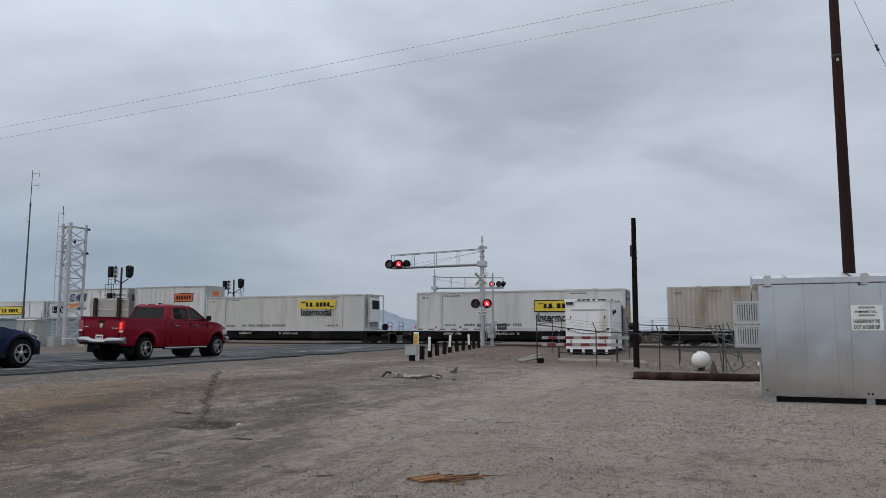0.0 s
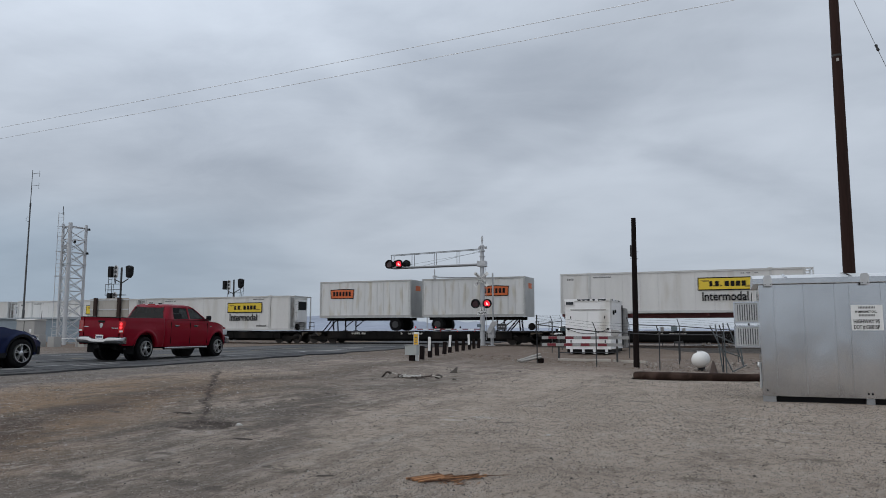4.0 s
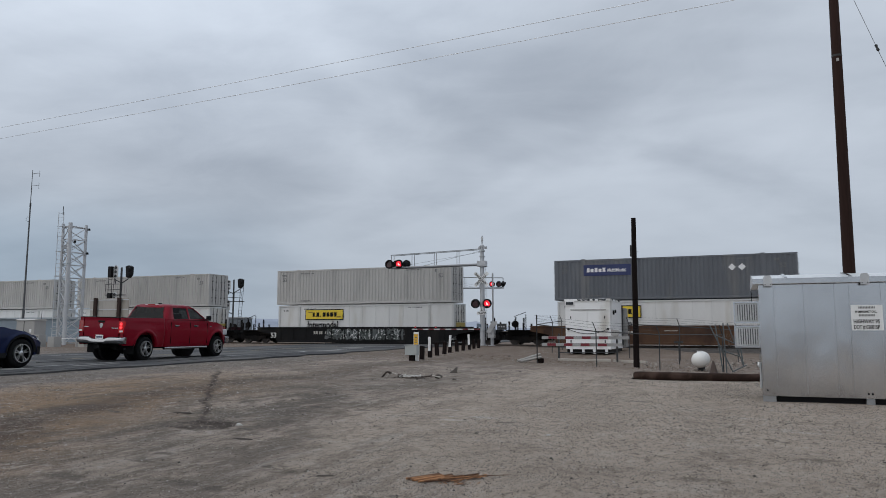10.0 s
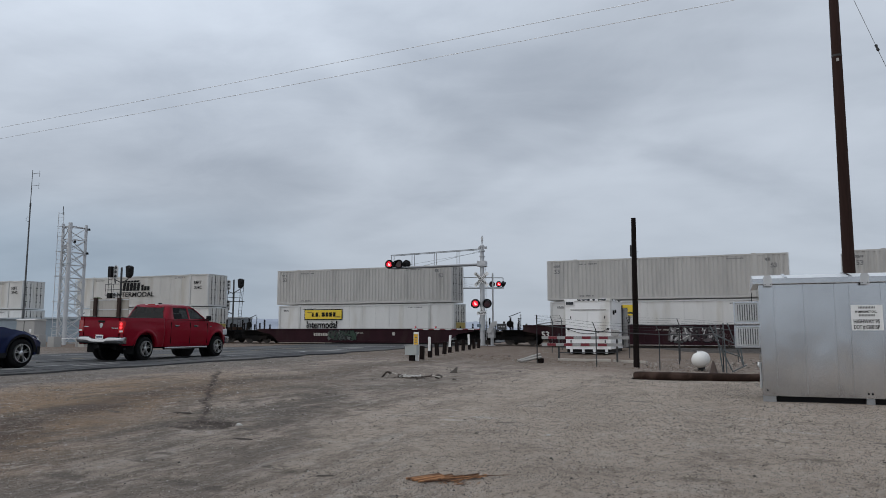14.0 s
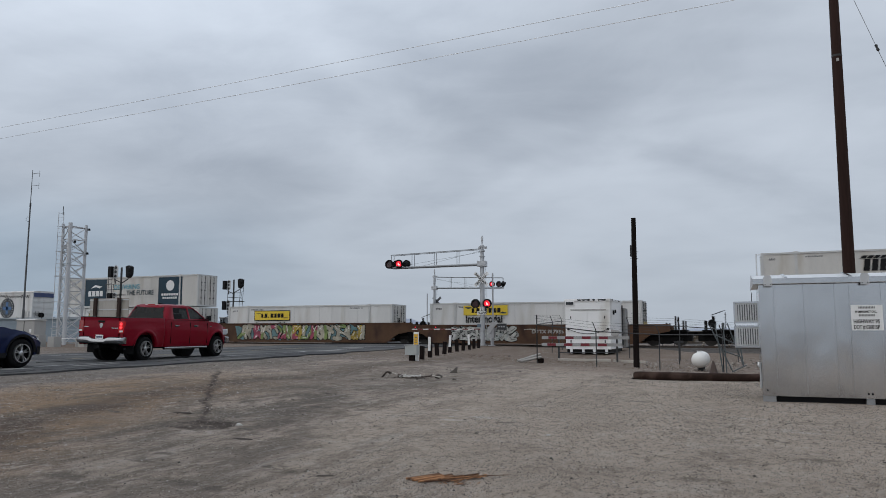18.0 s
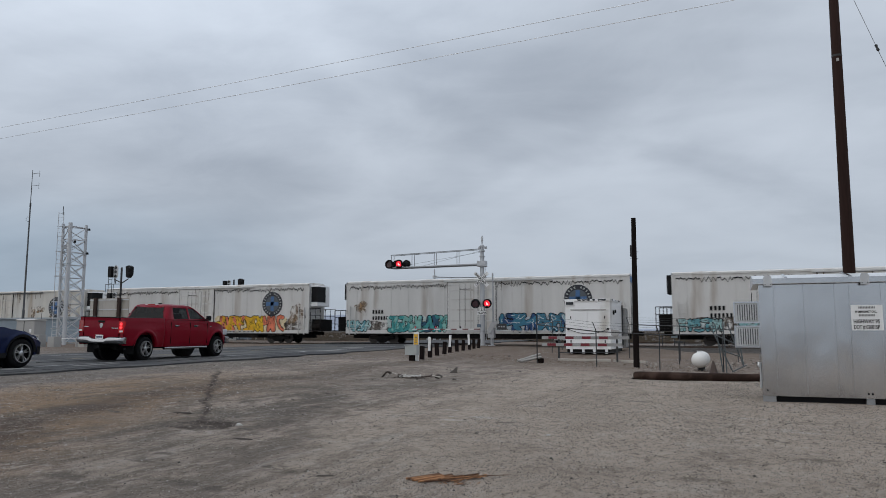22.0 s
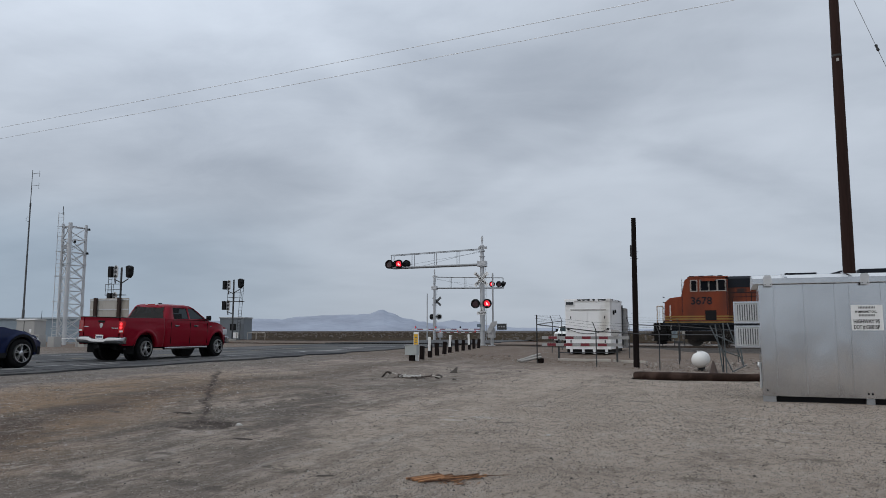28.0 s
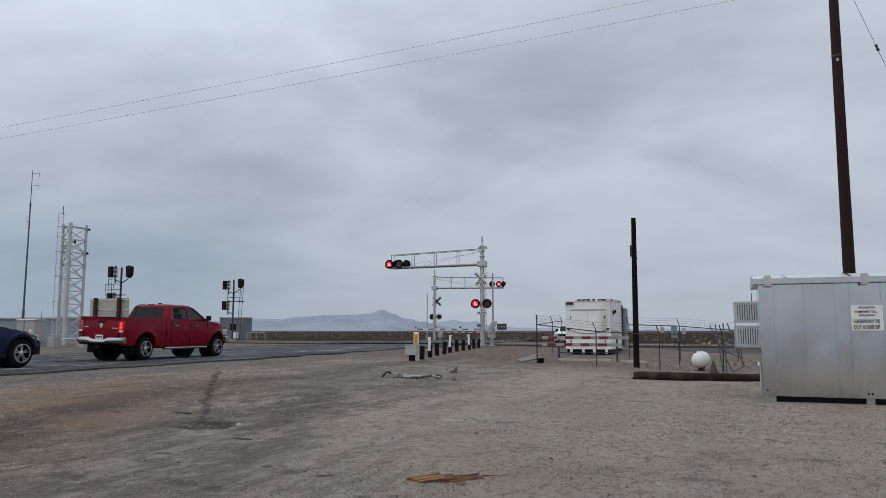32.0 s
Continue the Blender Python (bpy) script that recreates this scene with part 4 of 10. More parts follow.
def locomotive(s0, s1):
    """The orange diesel at the end of the train, its cab to the left."""
    L = s1 - s0
    c = rolling("diesel_locomotive", "orange and dark green diesel locomotive with yellow stripes", "locomotive", s0)
    W = 2.62
    fr = bmesh.new()
    box(fr, 0.5, L - 0.5, 0.05, W - 0.05, 1.45, 1.72, bevel=0.02)
    box(fr, 0.9, L - 0.9, 0.6, W - 0.6, 1.05, 1.45)
    part("main_frame", fr, M_LOCODARK, c)
    part("frame_stripe", B(0.6, L - 0.6, 0.03, 0.05, 1.60, 1.68), M_LOCOYEL, c, "yellow stripe")
    tank = bmesh.new()
    prism(tank, [(0.2, 1.35), (W - 0.2, 1.35), (W - 0.12, 0.9), (W - 0.5, 0.38), (0.5, 0.38), (0.12, 0.9)], 8.0, 14.2, axis="x")
    part("fuel_tank", tank, mat("tank_grey", (0.075, 0.078, 0.072), 0.6, var=0.2), c)
    for bx in (4.4, L - 4.4):
        sf = bmesh.new()
        for yy in (0.12, W - 0.26):
            prism(sf, [(bx - 2.5, 1.02), (bx + 2.5, 1.02), (bx + 2.5, 0.5), (bx + 1.1, 0.34), (bx - 1.1, 0.34), (bx - 2.5, 0.5)], yy, yy + 0.14)
        for k in (-1.85, 0, 1.85):
            box(sf, bx + k - 0.22, bx + k + 0.22, 0.05, 0.16, 0.34, 0.8, bevel=0.02)
        b = part("bogie", sf, M_DARK, c)
        for k in (-1.85, 0, 1.85):
            for yy in (0.5, W - 0.64):
                part("wheel", R((bx + k, yy, 0.53), (bx + k, yy + 0.14, 0.53), 0.53, seg=28), M_WHEEL, b)
    # nose and cab
    ns = bmesh.new()
    prism(ns, [(0.55, 1.72), (2.1, 1.72), (2.1, 3.45), (0.95, 3.30), (0.62, 3.0)], 0.35, W - 0.35)
    part("nose", ns, M_LOCO, c)
    cb = bmesh.new()
    prism(cb, [(1.75, 1.72), (4.75, 1.72), (4.75, 4.52), (4.5, 4.68), (2.25, 4.68), (2.0, 4.5), (1.75, 3.42)], 0.06, W - 0.06)
    part("cab", cb, M_LOCO, c)
    rf = bmesh.new()
    box(rf, 2.2, 4.8, 0.02, W - 0.02, 4.64, 4.72, bevel=0.03)
    for x in (2.5, 3.1, 3.7):
        box(rf, x, x + 0.35, 0.9, 1.5, 4.72, 4.82, bevel=0.02)
    part("cab_roof", rf, M_LOCO, c)
    M_WFRAME = mat("window_trim", (0.40, 0.36, 0.33), 0.5, metal=0.3, bump=0)
    for x0, x1 in ((2.42, 2.77), (3.02, 3.53), (3.60, 4.05), (4.14, 4.60)):
        w = part("cab_window", B(x0, x1, 0.035, 0.07, 3.76, 4.46), glass("loco_glass"), c, "dark side window")
        tf = bmesh.new()
        for q in (x0 - 0.05, x1):
            box(tf, q, q + 0.05, 0.025, 0.06, 3.71, 4.51)
        for q in (3.71, 4.46):
            box(tf, x0, x1, 0.025, 0.06, q, q + 0.05)
        part("window_frame", tf, M_WFRAME, w)
    shade = bmesh.new()
    prism(shade, [(3.0, 4.60), (4.1, 4.60), (3.95, 4.40), (3.15, 4.40)], -0.10, 0.05)
    part("window_shade", shade, M_LOCO, c, "orange sun shade")
    letters("lettering", "3678", 0.70, side_at(2.34, 0.05, 2.84), M_LOCODARK, c, "dark road number", 1.0)
    for zz in (1.80, 1.97):
        part("cab_stripe", B(0.62, 4.75, 0.045, 0.062, zz, zz + 0.10), M_LOCOYEL, c, "yellow stripe")
    # A flat black patch on the lower cab side.
    part("step_recess", B(3.26, 3.98, 0.035, 0.07, 1.76, 2.43), M_BLACK, c, "dark patch low on the cab")
    for x in (1.79, 4.66):
        part("cab_seam", B(x, x + 0.04, 0.05, 0.064, 2.1, 4.6), M_LOCODARK, c)
    for k in range(4):
        part("roof_unit", B(2.3 + 0.6 * k, 2.65 + 0.6 * k, 0.15, 0.6, 4.72, 4.79, bevel=0.02), M_LOCODARK, c)
    for zz in (2.2, 2.6, 3.0, 3.35):
        part("nose_step", B(0.50, 0.60, 0.36, 0.7, zz, zz + 0.05), M_DARK, c)
    part("front_rail", R((0.12, 0.15, 1.0), (0.12, 0.15, 2.75), 0.03, seg=6), M_LOCOYEL, c, "yellow handrail")
    part("front_rail", R((0.12, 0.15, 2.75), (0.5, 0.15, 2.75), 0.03, seg=6), M_LOCOYEL, c)
    part("front_rail", R((0.5, 0.15, 1.7), (0.5, 0.15, 2.75), 0.03, seg=6), M_LOCOYEL, c)
    part("front_pilot", B(-0.15, 0.75, 0.1, W - 0.1, 0.35, 1.6, bevel=0.05), M_DARK, c, "black pilot and steps")
    part("front_lamp", R((0.5, 0.9, 1.55), (0.62, 0.9, 1.55), 0.12, seg=14), M_PAINT_W, c)
    st = bmesh.new()
    for k in range(4):
        box(st, 0.15 + 0.08 * k, 0.95, 0.05, 0.45, 0.42 + 0.32 * k, 0.47 + 0.32 * k)
    box(st, 0.92, 1.0, 0.05, 0.5, 0.35, 1.72)
    each("step", st, M_DARK, c)
    plo = bmesh.new()
    prism(plo, [(0.0, 0.12), (0.5, 0.12), (0.6, 1.3), (0.3, 1.3)], 0.2, W - 0.2)
    part("plough", plo, M_DARK, c)
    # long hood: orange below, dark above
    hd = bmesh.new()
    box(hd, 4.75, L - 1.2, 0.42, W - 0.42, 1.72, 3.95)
    # The hood's orange is darker than the cab's, in uneven blotches.
    part("hood", hd, mat("loco_orange_dark", (0.185, 0.043, 0.019), 0.6, var=0.2, dirt=(0.055, 0.022, 0.016), amount=0.42, streak=3, bump=0.03, spec=0.2), c, "darker blotched orange hood")
    up = bmesh.new()
    prism(up, [(0.40, 3.95), (W - 0.40, 3.95), (W - 0.40, 4.55), (W - 0.58, 4.72), (0.58, 4.72), (0.40, 4.55)], 4.75, L - 6.6, axis="x")
    part("hood_top", up, M_LOCODARK, c)
    for x in (6.2, 7.3, 8.0):
        part("hood_rail", R((x, 0.38, 4.05), (x, 0.38, 4.66), 0.03, seg=6), M_GALV, c)
    part("hood_stripe", B(9.0, L - 6.6, 0.405, 0.43, 3.62, 3.94), M_LOCOYEL, c, "broad yellow stripe")
    for zz in (1.80, 1.97):
        part("hood_stripe", B(4.76, L - 1.2, 0.405, 0.43, zz, zz + 0.10), M_LOCOYEL, c, "yellow stripe")
    dr = bmesh.new()
    x, k = 5.0, 0
    while x < L - 6.7:
        box(dr, x, x + 0.035, 0.40, 0.43, 2.1 if k % 2 else 1.75, 3.94 if k % 3 else 3.3)
        x += (0.85, 1.1, 0.7)[k % 3]
        k += 1
    for za, xa, xb in ((2.86, 8.2, L - 6.8), (3.58, 4.9, L - 6.7), (2.14, 9.0, L - 2.0), (3.30, 5.0, 8.4)):
        box(dr, xa, xb, 0.40, 0.43, za, za + 0.035)
    marks("hood_door_seams", dr, M_LOCODARK, c)
    gb = bmesh.new()
    for xa, xb, za, zb in ((L - 6.3, L - 4.3, 2.95, 3.45), (L - 6.3, L - 4.3, 2.3, 2.75), (L - 4.0, L - 2.2, 2.2, 3.3), (5.3, 5.8, 3.62, 3.88), (7.4, 8.1, 2.2, 2.7)):
        box(gb, xa, xb, 0.40, 0.43, za, zb)
    each("hood_grille", gb, mat("grille_brown", (0.030, 0.014, 0.013), 0.8, var=0.2), c, "dark louvred grille")
    wing = bmesh.new()
    prism(wing, [(0.42, 3.55), (W - 0.42, 3.55), (W - 0.02, 3.95), (W + 0.05, 4.62), (W - 0.3, 4.82), (0.3, 4.82), (-0.05, 4.62), (0.02, 3.95)], L - 6.6, L - 0.75, axis="x")
    part("radiator_wing", wing, M_LOCODARK, c)
    rg = bmesh.new()
    for k in range(9):
        x = L - 6.3 + 0.62 * k
        box(rg, x, x + 0.5, -0.035, 0.05, 4.05, 4.5)
    marks("radiator_grille", rg, M_GALV_DARK, c)
    rt = bmesh.new()
    box(rt, 8.3, 10.2, 0.75, W - 0.75, 4.6, 4.85, bevel=0.04)
    box(rt, 12.6, 15.0, 0.55, W - 0.55, 4.6, 4.98, bevel=0.05)
    box(rt, L - 5.9, L - 1.3, 0.35, W - 0.35, 4.8, 4.95, bevel=0.04)
    for k in range(3):
        rod(rt, (11.1, 0.95 + 0.25 * k, 4.75), (11.7, 0.9 + 0.25 * k, 4.85), 0.05, 0.1, seg=8)
    marks("roof_gear", rt, M_LOCODARK, c)
    sw = bmesh.new()
    for k in range(4):
        x = 12.2 + 1.15 * k
        prism(sw, [(x, 2.62), (x + 0.2, 3.12), (x + 1.0, 3.12), (x + 0.8, 2.62)], 0.395, 0.41)
    prism(sw, [(12.0, 2.48), (17.2, 2.48), (17.4, 2.56), (12.2, 2.56)], 0.395, 0.41)
    marks("side_mark", sw, mat("mark_brown", (0.10, 0.03, 0.02), 0.5, bump=0), c, "plain slanted dark blocks")
    hr = bmesh.new()
    for k in range(13):
        x = 5.1 + k * (L - 7.0) / 12
        rod(hr, (x, 0.1, 1.72), (x, 0.1, 2.75), 0.022, seg=6)
    rod(hr, (5.1, 0.1, 2.75), (L - 1.9, 0.1, 2.75), 0.022, seg=6)
    rod(hr, (5.1, 0.1, 2.25), (L - 1.9, 0.1, 2.25), 0.018, seg=6)
    marks("side_handrail", hr, mat("handrail_dark", (0.08, 0.045, 0.03), 0.6, bump=0), c)
    fr2 = bmesh.new()
    for x in (0.25, 1.0, L - 0.25, L - 0.9):
        rod(fr2, (x, 0.12, 1.1), (x, 0.12, 2.8), 0.025, seg=6)
        rod(fr2, (x, W - 0.12, 1.1), (x, W - 0.12, 2.8), 0.025, seg=6)
    for x in (0.25, L - 0.25):
        rod(fr2, (x, 0.12, 2.75), (x, W - 0.12, 2.75), 0.022, seg=6)
        rod(fr2, (x, 0.12, 2.25), (x, W - 0.12, 2.25), 0.018, seg=6)
    each("end_handrail_bar", fr2, M_PAINT_W, c)
    part("rear_platform", B(L - 1.25, L - 0.2, 0.15, W - 0.15, 1.35, 1.72, bevel=0.02), M_LOCODARK, c)
    cp = bmesh.new()
    box(cp, -0.45, 0.3, 1.16, 1.46, 0.70, 0.98, bevel=0.03)
    box(cp, L - 0.3, L + 0.45, 1.16, 1.46, 0.70, 0.98, bevel=0.03)
    each("coupler", cp, M_DARK, c)
    return c


BLUE_ART = [(0.05, 0.14, 0.30), (0.10, 0.35, 0.40), (0.45, 0.50, 0.52), (0.30, 0.26, 0.10)]
GREEN_ART = [(0.14, 0.36, 0.28), (0.20, 0.45, 0.38), (0.10, 0.25, 0.22)]
WARM_ART = [(0.72, 0.26, 0.18), (0.75, 0.50, 0.06), (0.70, 0.42, 0.05)]
PALE_ART = [(0.55, 0.55, 0.52), (0.62, 0.62, 0.60), (0.45, 0.47, 0.46)]
MIX_ART = [(0.22, 0.28, 0.12), (0.45, 0.42, 0.35), (0.35, 0.10, 0.14), (0.12, 0.33, 0.36), (0.40, 0.30, 0.10)]
TEAL_ART = [(0.30, 0.50, 0.52), (0.42, 0.58, 0.58), (0.18, 0.36, 0.40)]
PEACH_ART = [(0.55, 0.42, 0.30), (0.50, 0.38, 0.26), (0.58, 0.45, 0.36)]
DARK_ART = [(0.03, 0.035, 0.04), (0.40, 0.41, 0.40), (0.02, 0.025, 0.03), (0.09, 0.10, 0.10)]
HAUL = "white refrigerated container with a yellow sign"
FLOOR = 1.07

# single boxes and trailers on spine wagons, from the head of the view backwards
container(16.75, FLOOR, 12.19, 2.9, "ribbed", M_BEIGE, label="beige grey ribbed freight container on a spine car", seed=2)
container(-2.25, FLOOR, sign=(9.55, 1.35), label=HAUL + " on a spine car", right="doors", seed=3)
container(-23.07, FLOOR, sign=(9.85, 1.72), framed=False, right="reefer", label=HAUL + " and black lettering", seed=4, colour=M_WHITE_DIRTY)
pup_trailer(-31.52, sign_x=4.75)
pup_trailer(-40.75, mark="navy")
container(-59.63, FLOOR, sign=(9.45, 1.58), right="reefer", label=HAUL + " framed in black", seed=5)
tr6 = container(-78.32, 2.27, sign=(9.5, 1.5), right="reefer", label="white container with a yellow sign on a road chassis", seed=6)
ch = bmesh.new()
for y in (0.6, 1.85):
    box(ch, 0.1, 15.9, y, y + 0.14, -0.32, -0.02)
for x in (0.1, 5.0, 10.0, 15.8):
    box(ch, x, x + 0.15, 0.02, 2.57, -0.2, -0.02)
part("chassis", ch, mat("chassis_red", (0.10, 0.02, 0.02), 0.6), tr6, "dark red road chassis")
for x in (2.45, 3.62):
    for y in (0.03, 2.3):
        wh = part("wheel", R((x, y, -0.72), (x, y + 0.26, -0.72), 0.48, seg=24), M_TYRE, tr6)
        part("rim", R((x, y - 0.02, -0.72), (x, y + 0.05, -0.72), 0.22, seg=20), mat("worn_rim", (0.20, 0.20, 0.20), 0.6, var=0.2) if y < 1 else M_DARK, wh)
lg6 = bmesh.new()
for y in (0.4, 2.1):
    rod(lg6, (12.6, y, -1.2), (12.6, y, -0.2), 0.06, seg=8)
    rod(lg6, (14.9, y, -0.2), (15.5, y, -1.2), 0.06, seg=8)
    rod(lg6, (14.6, y, -0.2), (13.6, y, -1.2), 0.05, seg=8)
each("landing_leg", lg6, M_DARK, tr6)
pup_trailer(-89.39, sign_x=4.9)
pup_trailer(-98.75, sign_x=1.0, gear=False)
container(-117.85, FLOOR, sign=(9.6, 1.55), right="reefer", label=HAUL + " framed in black", seed=7)
container(-134.87, FLOOR, sign=(9.6, 1.55), right="reefer", label=HAUL + " framed in black", seed=8)
container(-152.40, FLOOR, sign=(9.75, 1.75), framed=False, right="reefer", label=HAUL + " and black lettering", seed=9, colour=M_WHITE_DIRTY)
container(-169.6, FLOOR, sign=(2.75, 1.75), framed=False, left="ladder", label=HAUL + " and yellow door panels", seed=10)
container(-188.0, FLOOR, sign=(2.85, 1.75), framed=False, left="ladder", label=HAUL + " and yellow door panels", seed=11, colour=M_WHITE_DIRTY)

# spine wagons, coupled end to end
for a, b, tk in ((15.3, 34.0, (2.2, 16.5)), (-4.2, 15.0, (1.7, 17.6)), (-23.6, -4.5, (0.2, 17.4)), (-42.2, -23.9, (1.6, 16.8)), (-61.0, -42.5, (1.4, 16.9)), (-79.6, -61.3, (0.2, 16.7)),
                 (-100.2, -79.9, (1.5, 18.9)), (-118.6, -100.5, (0.9, 16.4)), (-135.6, -118.9, (0.2, 15.6)), (-153.1, -135.9, (0.2, 16.1)), (-170.4, -153.4, (0.2, 15.8)), (-189.6, -170.7, (1.5, 17.5))):
    spine_car(a, b, tk)

# double stacks in well wagons
TOP, LOW = 3.26, 0.35
container(-209.1, TOP, skin="ribbed", colour=M_SLATE, label="slate grey ribbed container stacked on a white one", seed=12)
fx = [o for o in scene.objects if o.get("label", "").startswith("slate")][0]
part("sign_panel", B(2.15, 5.5, -0.006, 0.004, 1.72, 2.5), M_NAVY, fx, "dark blue sign panel")
lb = bmesh.new()
for k in range(5):
    box(lb, 2.4 + 0.28 * k, 2.6 + 0.28 * k, -0.012, 0.0, 1.98, 2.22 if k % 2 else 2.28)
marks("sign_mark", lb, M_PAINT_W, fx, "plain white blocks")
letters("lettering", "MultiModal", 0.34, side_at(3.85, -0.01, 1.98), M_PAINT_W, fx, "small white lettering", 0.85)
for k in (0, 1):
    dm = bmesh.new()
    prism(dm, [(11.9 + 0.62 * k, 2.05), (12.14 + 0.62 * k, 2.29), (12.38 + 0.62 * k, 2.05), (12.14 + 0.62 * k, 1.81)], -0.006, 0.004)
    part("hazard_diamond", dm, M_PAINT_W, fx, "small white diamond placard")
container(-208.9, LOW, sign=(2.25, 1.60), label=HAUL + " in a rusty well car", seed=13)
well_car(-213.2, -188.6, M_RUST, -209.1, side_top=1.32, ribs=False, label="rusty tan well car with a smooth side", seed=4, art=None)
container(-233.4, TOP, skin="ribbed", colour=M_GREY, label="light grey ribbed container stacked on a white one", seed=14)
container(-233.2, LOW, sign=(2.7, 1.60), label=HAUL + " in a dark well car", seed=15)
well_car(-237.5, -213.5, M_BLACKGREEN, -233.4, side_top=1.27, label="black well car with pale stencils and dim grey spray paint", number="53", seed=5, art=[(0.075, 0.085, 0.080), (0.045, 0.052, 0.050), (0.11, 0.12, 0.12)], art_x=(5.4, 12.6))
GREYT = "light grey ribbed container with tall posts, stacked on another"
for s, so, fr in ((-256.9, 2.85, False), (-276.4, 2.65, True), (-295.85, 2.7, False), (-319.6, 2.8, True)):
    container(s, TOP, skin="ribbed", colour=M_GREY, label=GREYT, seed=int(-s))
    container(s + 0.2, LOW, sign=(so - 0.2, 1.60 if fr else 1.7), framed=fr, label=HAUL + " in a maroon well car", seed=int(-s) + 1)
well_car(-258.7, -237.8, M_MAROON, -256.9, ends=(None, True), label="maroon well car with white stencilled marks", number="53", seed=6)
well_car(-278.0, -258.7, M_MAROON, -276.4, ends=(None, False), label="maroon well car with white stencilled marks", number="53", seed=7)
well_car(-299.8, -278.0, M_MAROON, -295.85, ends=(True, False), label="maroon well car with a pale sprayed scrawl", number="53", seed=8, mark=("AOK 72843", 3.3), art=[(0.26, 0.25, 0.25), (0.030, 0.016, 0.020), (0.12, 0.10, 0.105)], art_x=(8.9, 12.2))
well_car(-323.6, -300.1, M_MAROON, -319.6, side_top=1.13, label="dark maroon well car with a faint green scrawl", seed=9, ribs=False, art=[(0.022, 0.045, 0.030), (0.030, 0.030, 0.028), (0.05, 0.06, 0.055)], art_x=(5.6, 8.2))


def lettered_stack(s, seed):
    t = container(s, TOP, skin="smooth", colour=M_WHITE_DIRTY, left="ladder", label="white smooth container with bold dark lettering on top", seed=seed)
    mk = bmesh.new()
    for k in range(5):
        x = 5.9 + 0.44 * k
        prism(mk, [(x, 1.55), (x + 0.1, 2.3), (x + 0.44, 2.3), (x + 0.36, 1.55)], 0.02, 0.045)
    for k in range(6):
        prism(mk, [(5.75 + 0.36 * k, 2.34), (5.9 + 0.36 * k, 2.52), (6.2 + 0.36 * k, 2.52), (6.05 + 0.36 * k, 2.34)], 0.02, 0.045)
    for k in range(3):
        box(mk, 8.25 + 0.36 * k, 8.52 + 0.36 * k, 0.02, 0.045, 1.55, 1.95 if k else 2.1)
    marks("sign_mark", mk, M_BLACK, t, "plain slanted black blocks")
    letters("lettering", "INTERMODAL", 0.62, side_at(5.0, 0.03, 0.98), M_BLACK, t, "black capital lettering", 1.25)
    letters("lettering", "53FT", 0.42, side_at(14.45, 0.03, 2.0), M_BLACK, t)
    letters("lettering", "XHC", 0.42, side_at(14.5, 0.03, 1.55), M_BLACK, t)
    ov = bmesh.new()
    blob(ov, 2.75, 0.85, 1.1, 0.3, 0.045, random.Random(4), rough=0.12)
    part("leaf_badge", ov, mat("badge_olive", (0.06, 0.09, 0.03), 0.5, bump=0), t, "small dark green badge")


lettered_stack(-343.2, 21)
container(-343.0, LOW, sign=(2.6, 1.60), label=HAUL + " in a brown well car", seed=22)
well_car(-347.2, -323.9, M_BROWN, -343.2, label="brown ribbed well car", seed=10)
lettered_stack(-367.0, 23)
container(-366.8, LOW, sign=(2.55, 1.60), label=HAUL + " in a rusty well car", seed=24)
well_car(-371.2, -347.5, M_TAN, -367.0, side_top=1.08, ribs=False, label="rusty orange well car with a smooth side", seed=11)
container(-390.9, LOW, sign=(2.75, 1.8), framed=False, label=HAUL + " alone in a well car", seed=25)
well_car(-392.6, -371.5, M_RUST, -390.9, ends=(None, True), side_top=1.42, ribs=False, label="rusty well car with pale spray paint along its side", seed=12, art=PALE_ART, art_x=(2.3, 7.0), mark=("DTTX 767935", 8.6))
container(-410.35, LOW, sign=(2.8, 1.55), label=HAUL + " alone in a well car", seed=26)
well_car(-412.0, -392.6, M_RUST, -410.35, ends=(None, False), side_top=1.6, ribs=False, label="rusty well car covered in coloured spray paint", number="53", seed=13, art=MIX_ART, art_x=(1.5, 14.2))
KL = container(-430.0, TOP, skin="smooth", colour=M_WHITE_DIRTY, left="ladder", label="white container with two dark teal panels and a slogan", seed=27)
for x0, x1 in ((2.25, 5.05), (11.5, 14.3)):
    pn = part("teal_panel", B(x0, x1, 0.03, 0.045, 0.12, 2.72), M_TEAL, KL, "dark teal panel with white marks")
    mk = bmesh.new()
    if x0 < 5:
        for k in range(4):
            box(mk, x0 + 0.45 + 0.5 * k, x0 + 0.82 + 0.5 * k, 0.015, 0.031, 1.1, 1.62)
        prism(mk, [(x0 + 0.7, 1.85), (x0 + 1.3, 2.2), (x0 + 2.2, 2.05), (x0 + 1.9, 1.85), (x0 + 1.4, 2.0)], 0.015, 0.031)
    else:
        rod(mk, ((x0 + x1) / 2, 0.015, 1.95), ((x0 + x1) / 2, 0.031, 1.95), 0.48, seg=28)
        for k in range(7):
            box(mk, x0 + 0.4 + 0.29 * k, x0 + 0.62 + 0.29 * k, 0.015, 0.031, 1.02, 1.22)
            box(mk, x0 + 0.55 + 0.25 * k, x0 + 0.72 + 0.25 * k, 0.015, 0.031, 0.72, 0.9)
    marks("panel_emblem", mk, M_PAINT_W, pn, "plain white shapes")
letters("lettering", "DELIVERING", 0.62, side_at(6.0, 0.03, 1.72), mat("letter_teal", (0.10, 0.32, 0.40), 0.5, bump=0), KL, "teal lettering", 0.95)
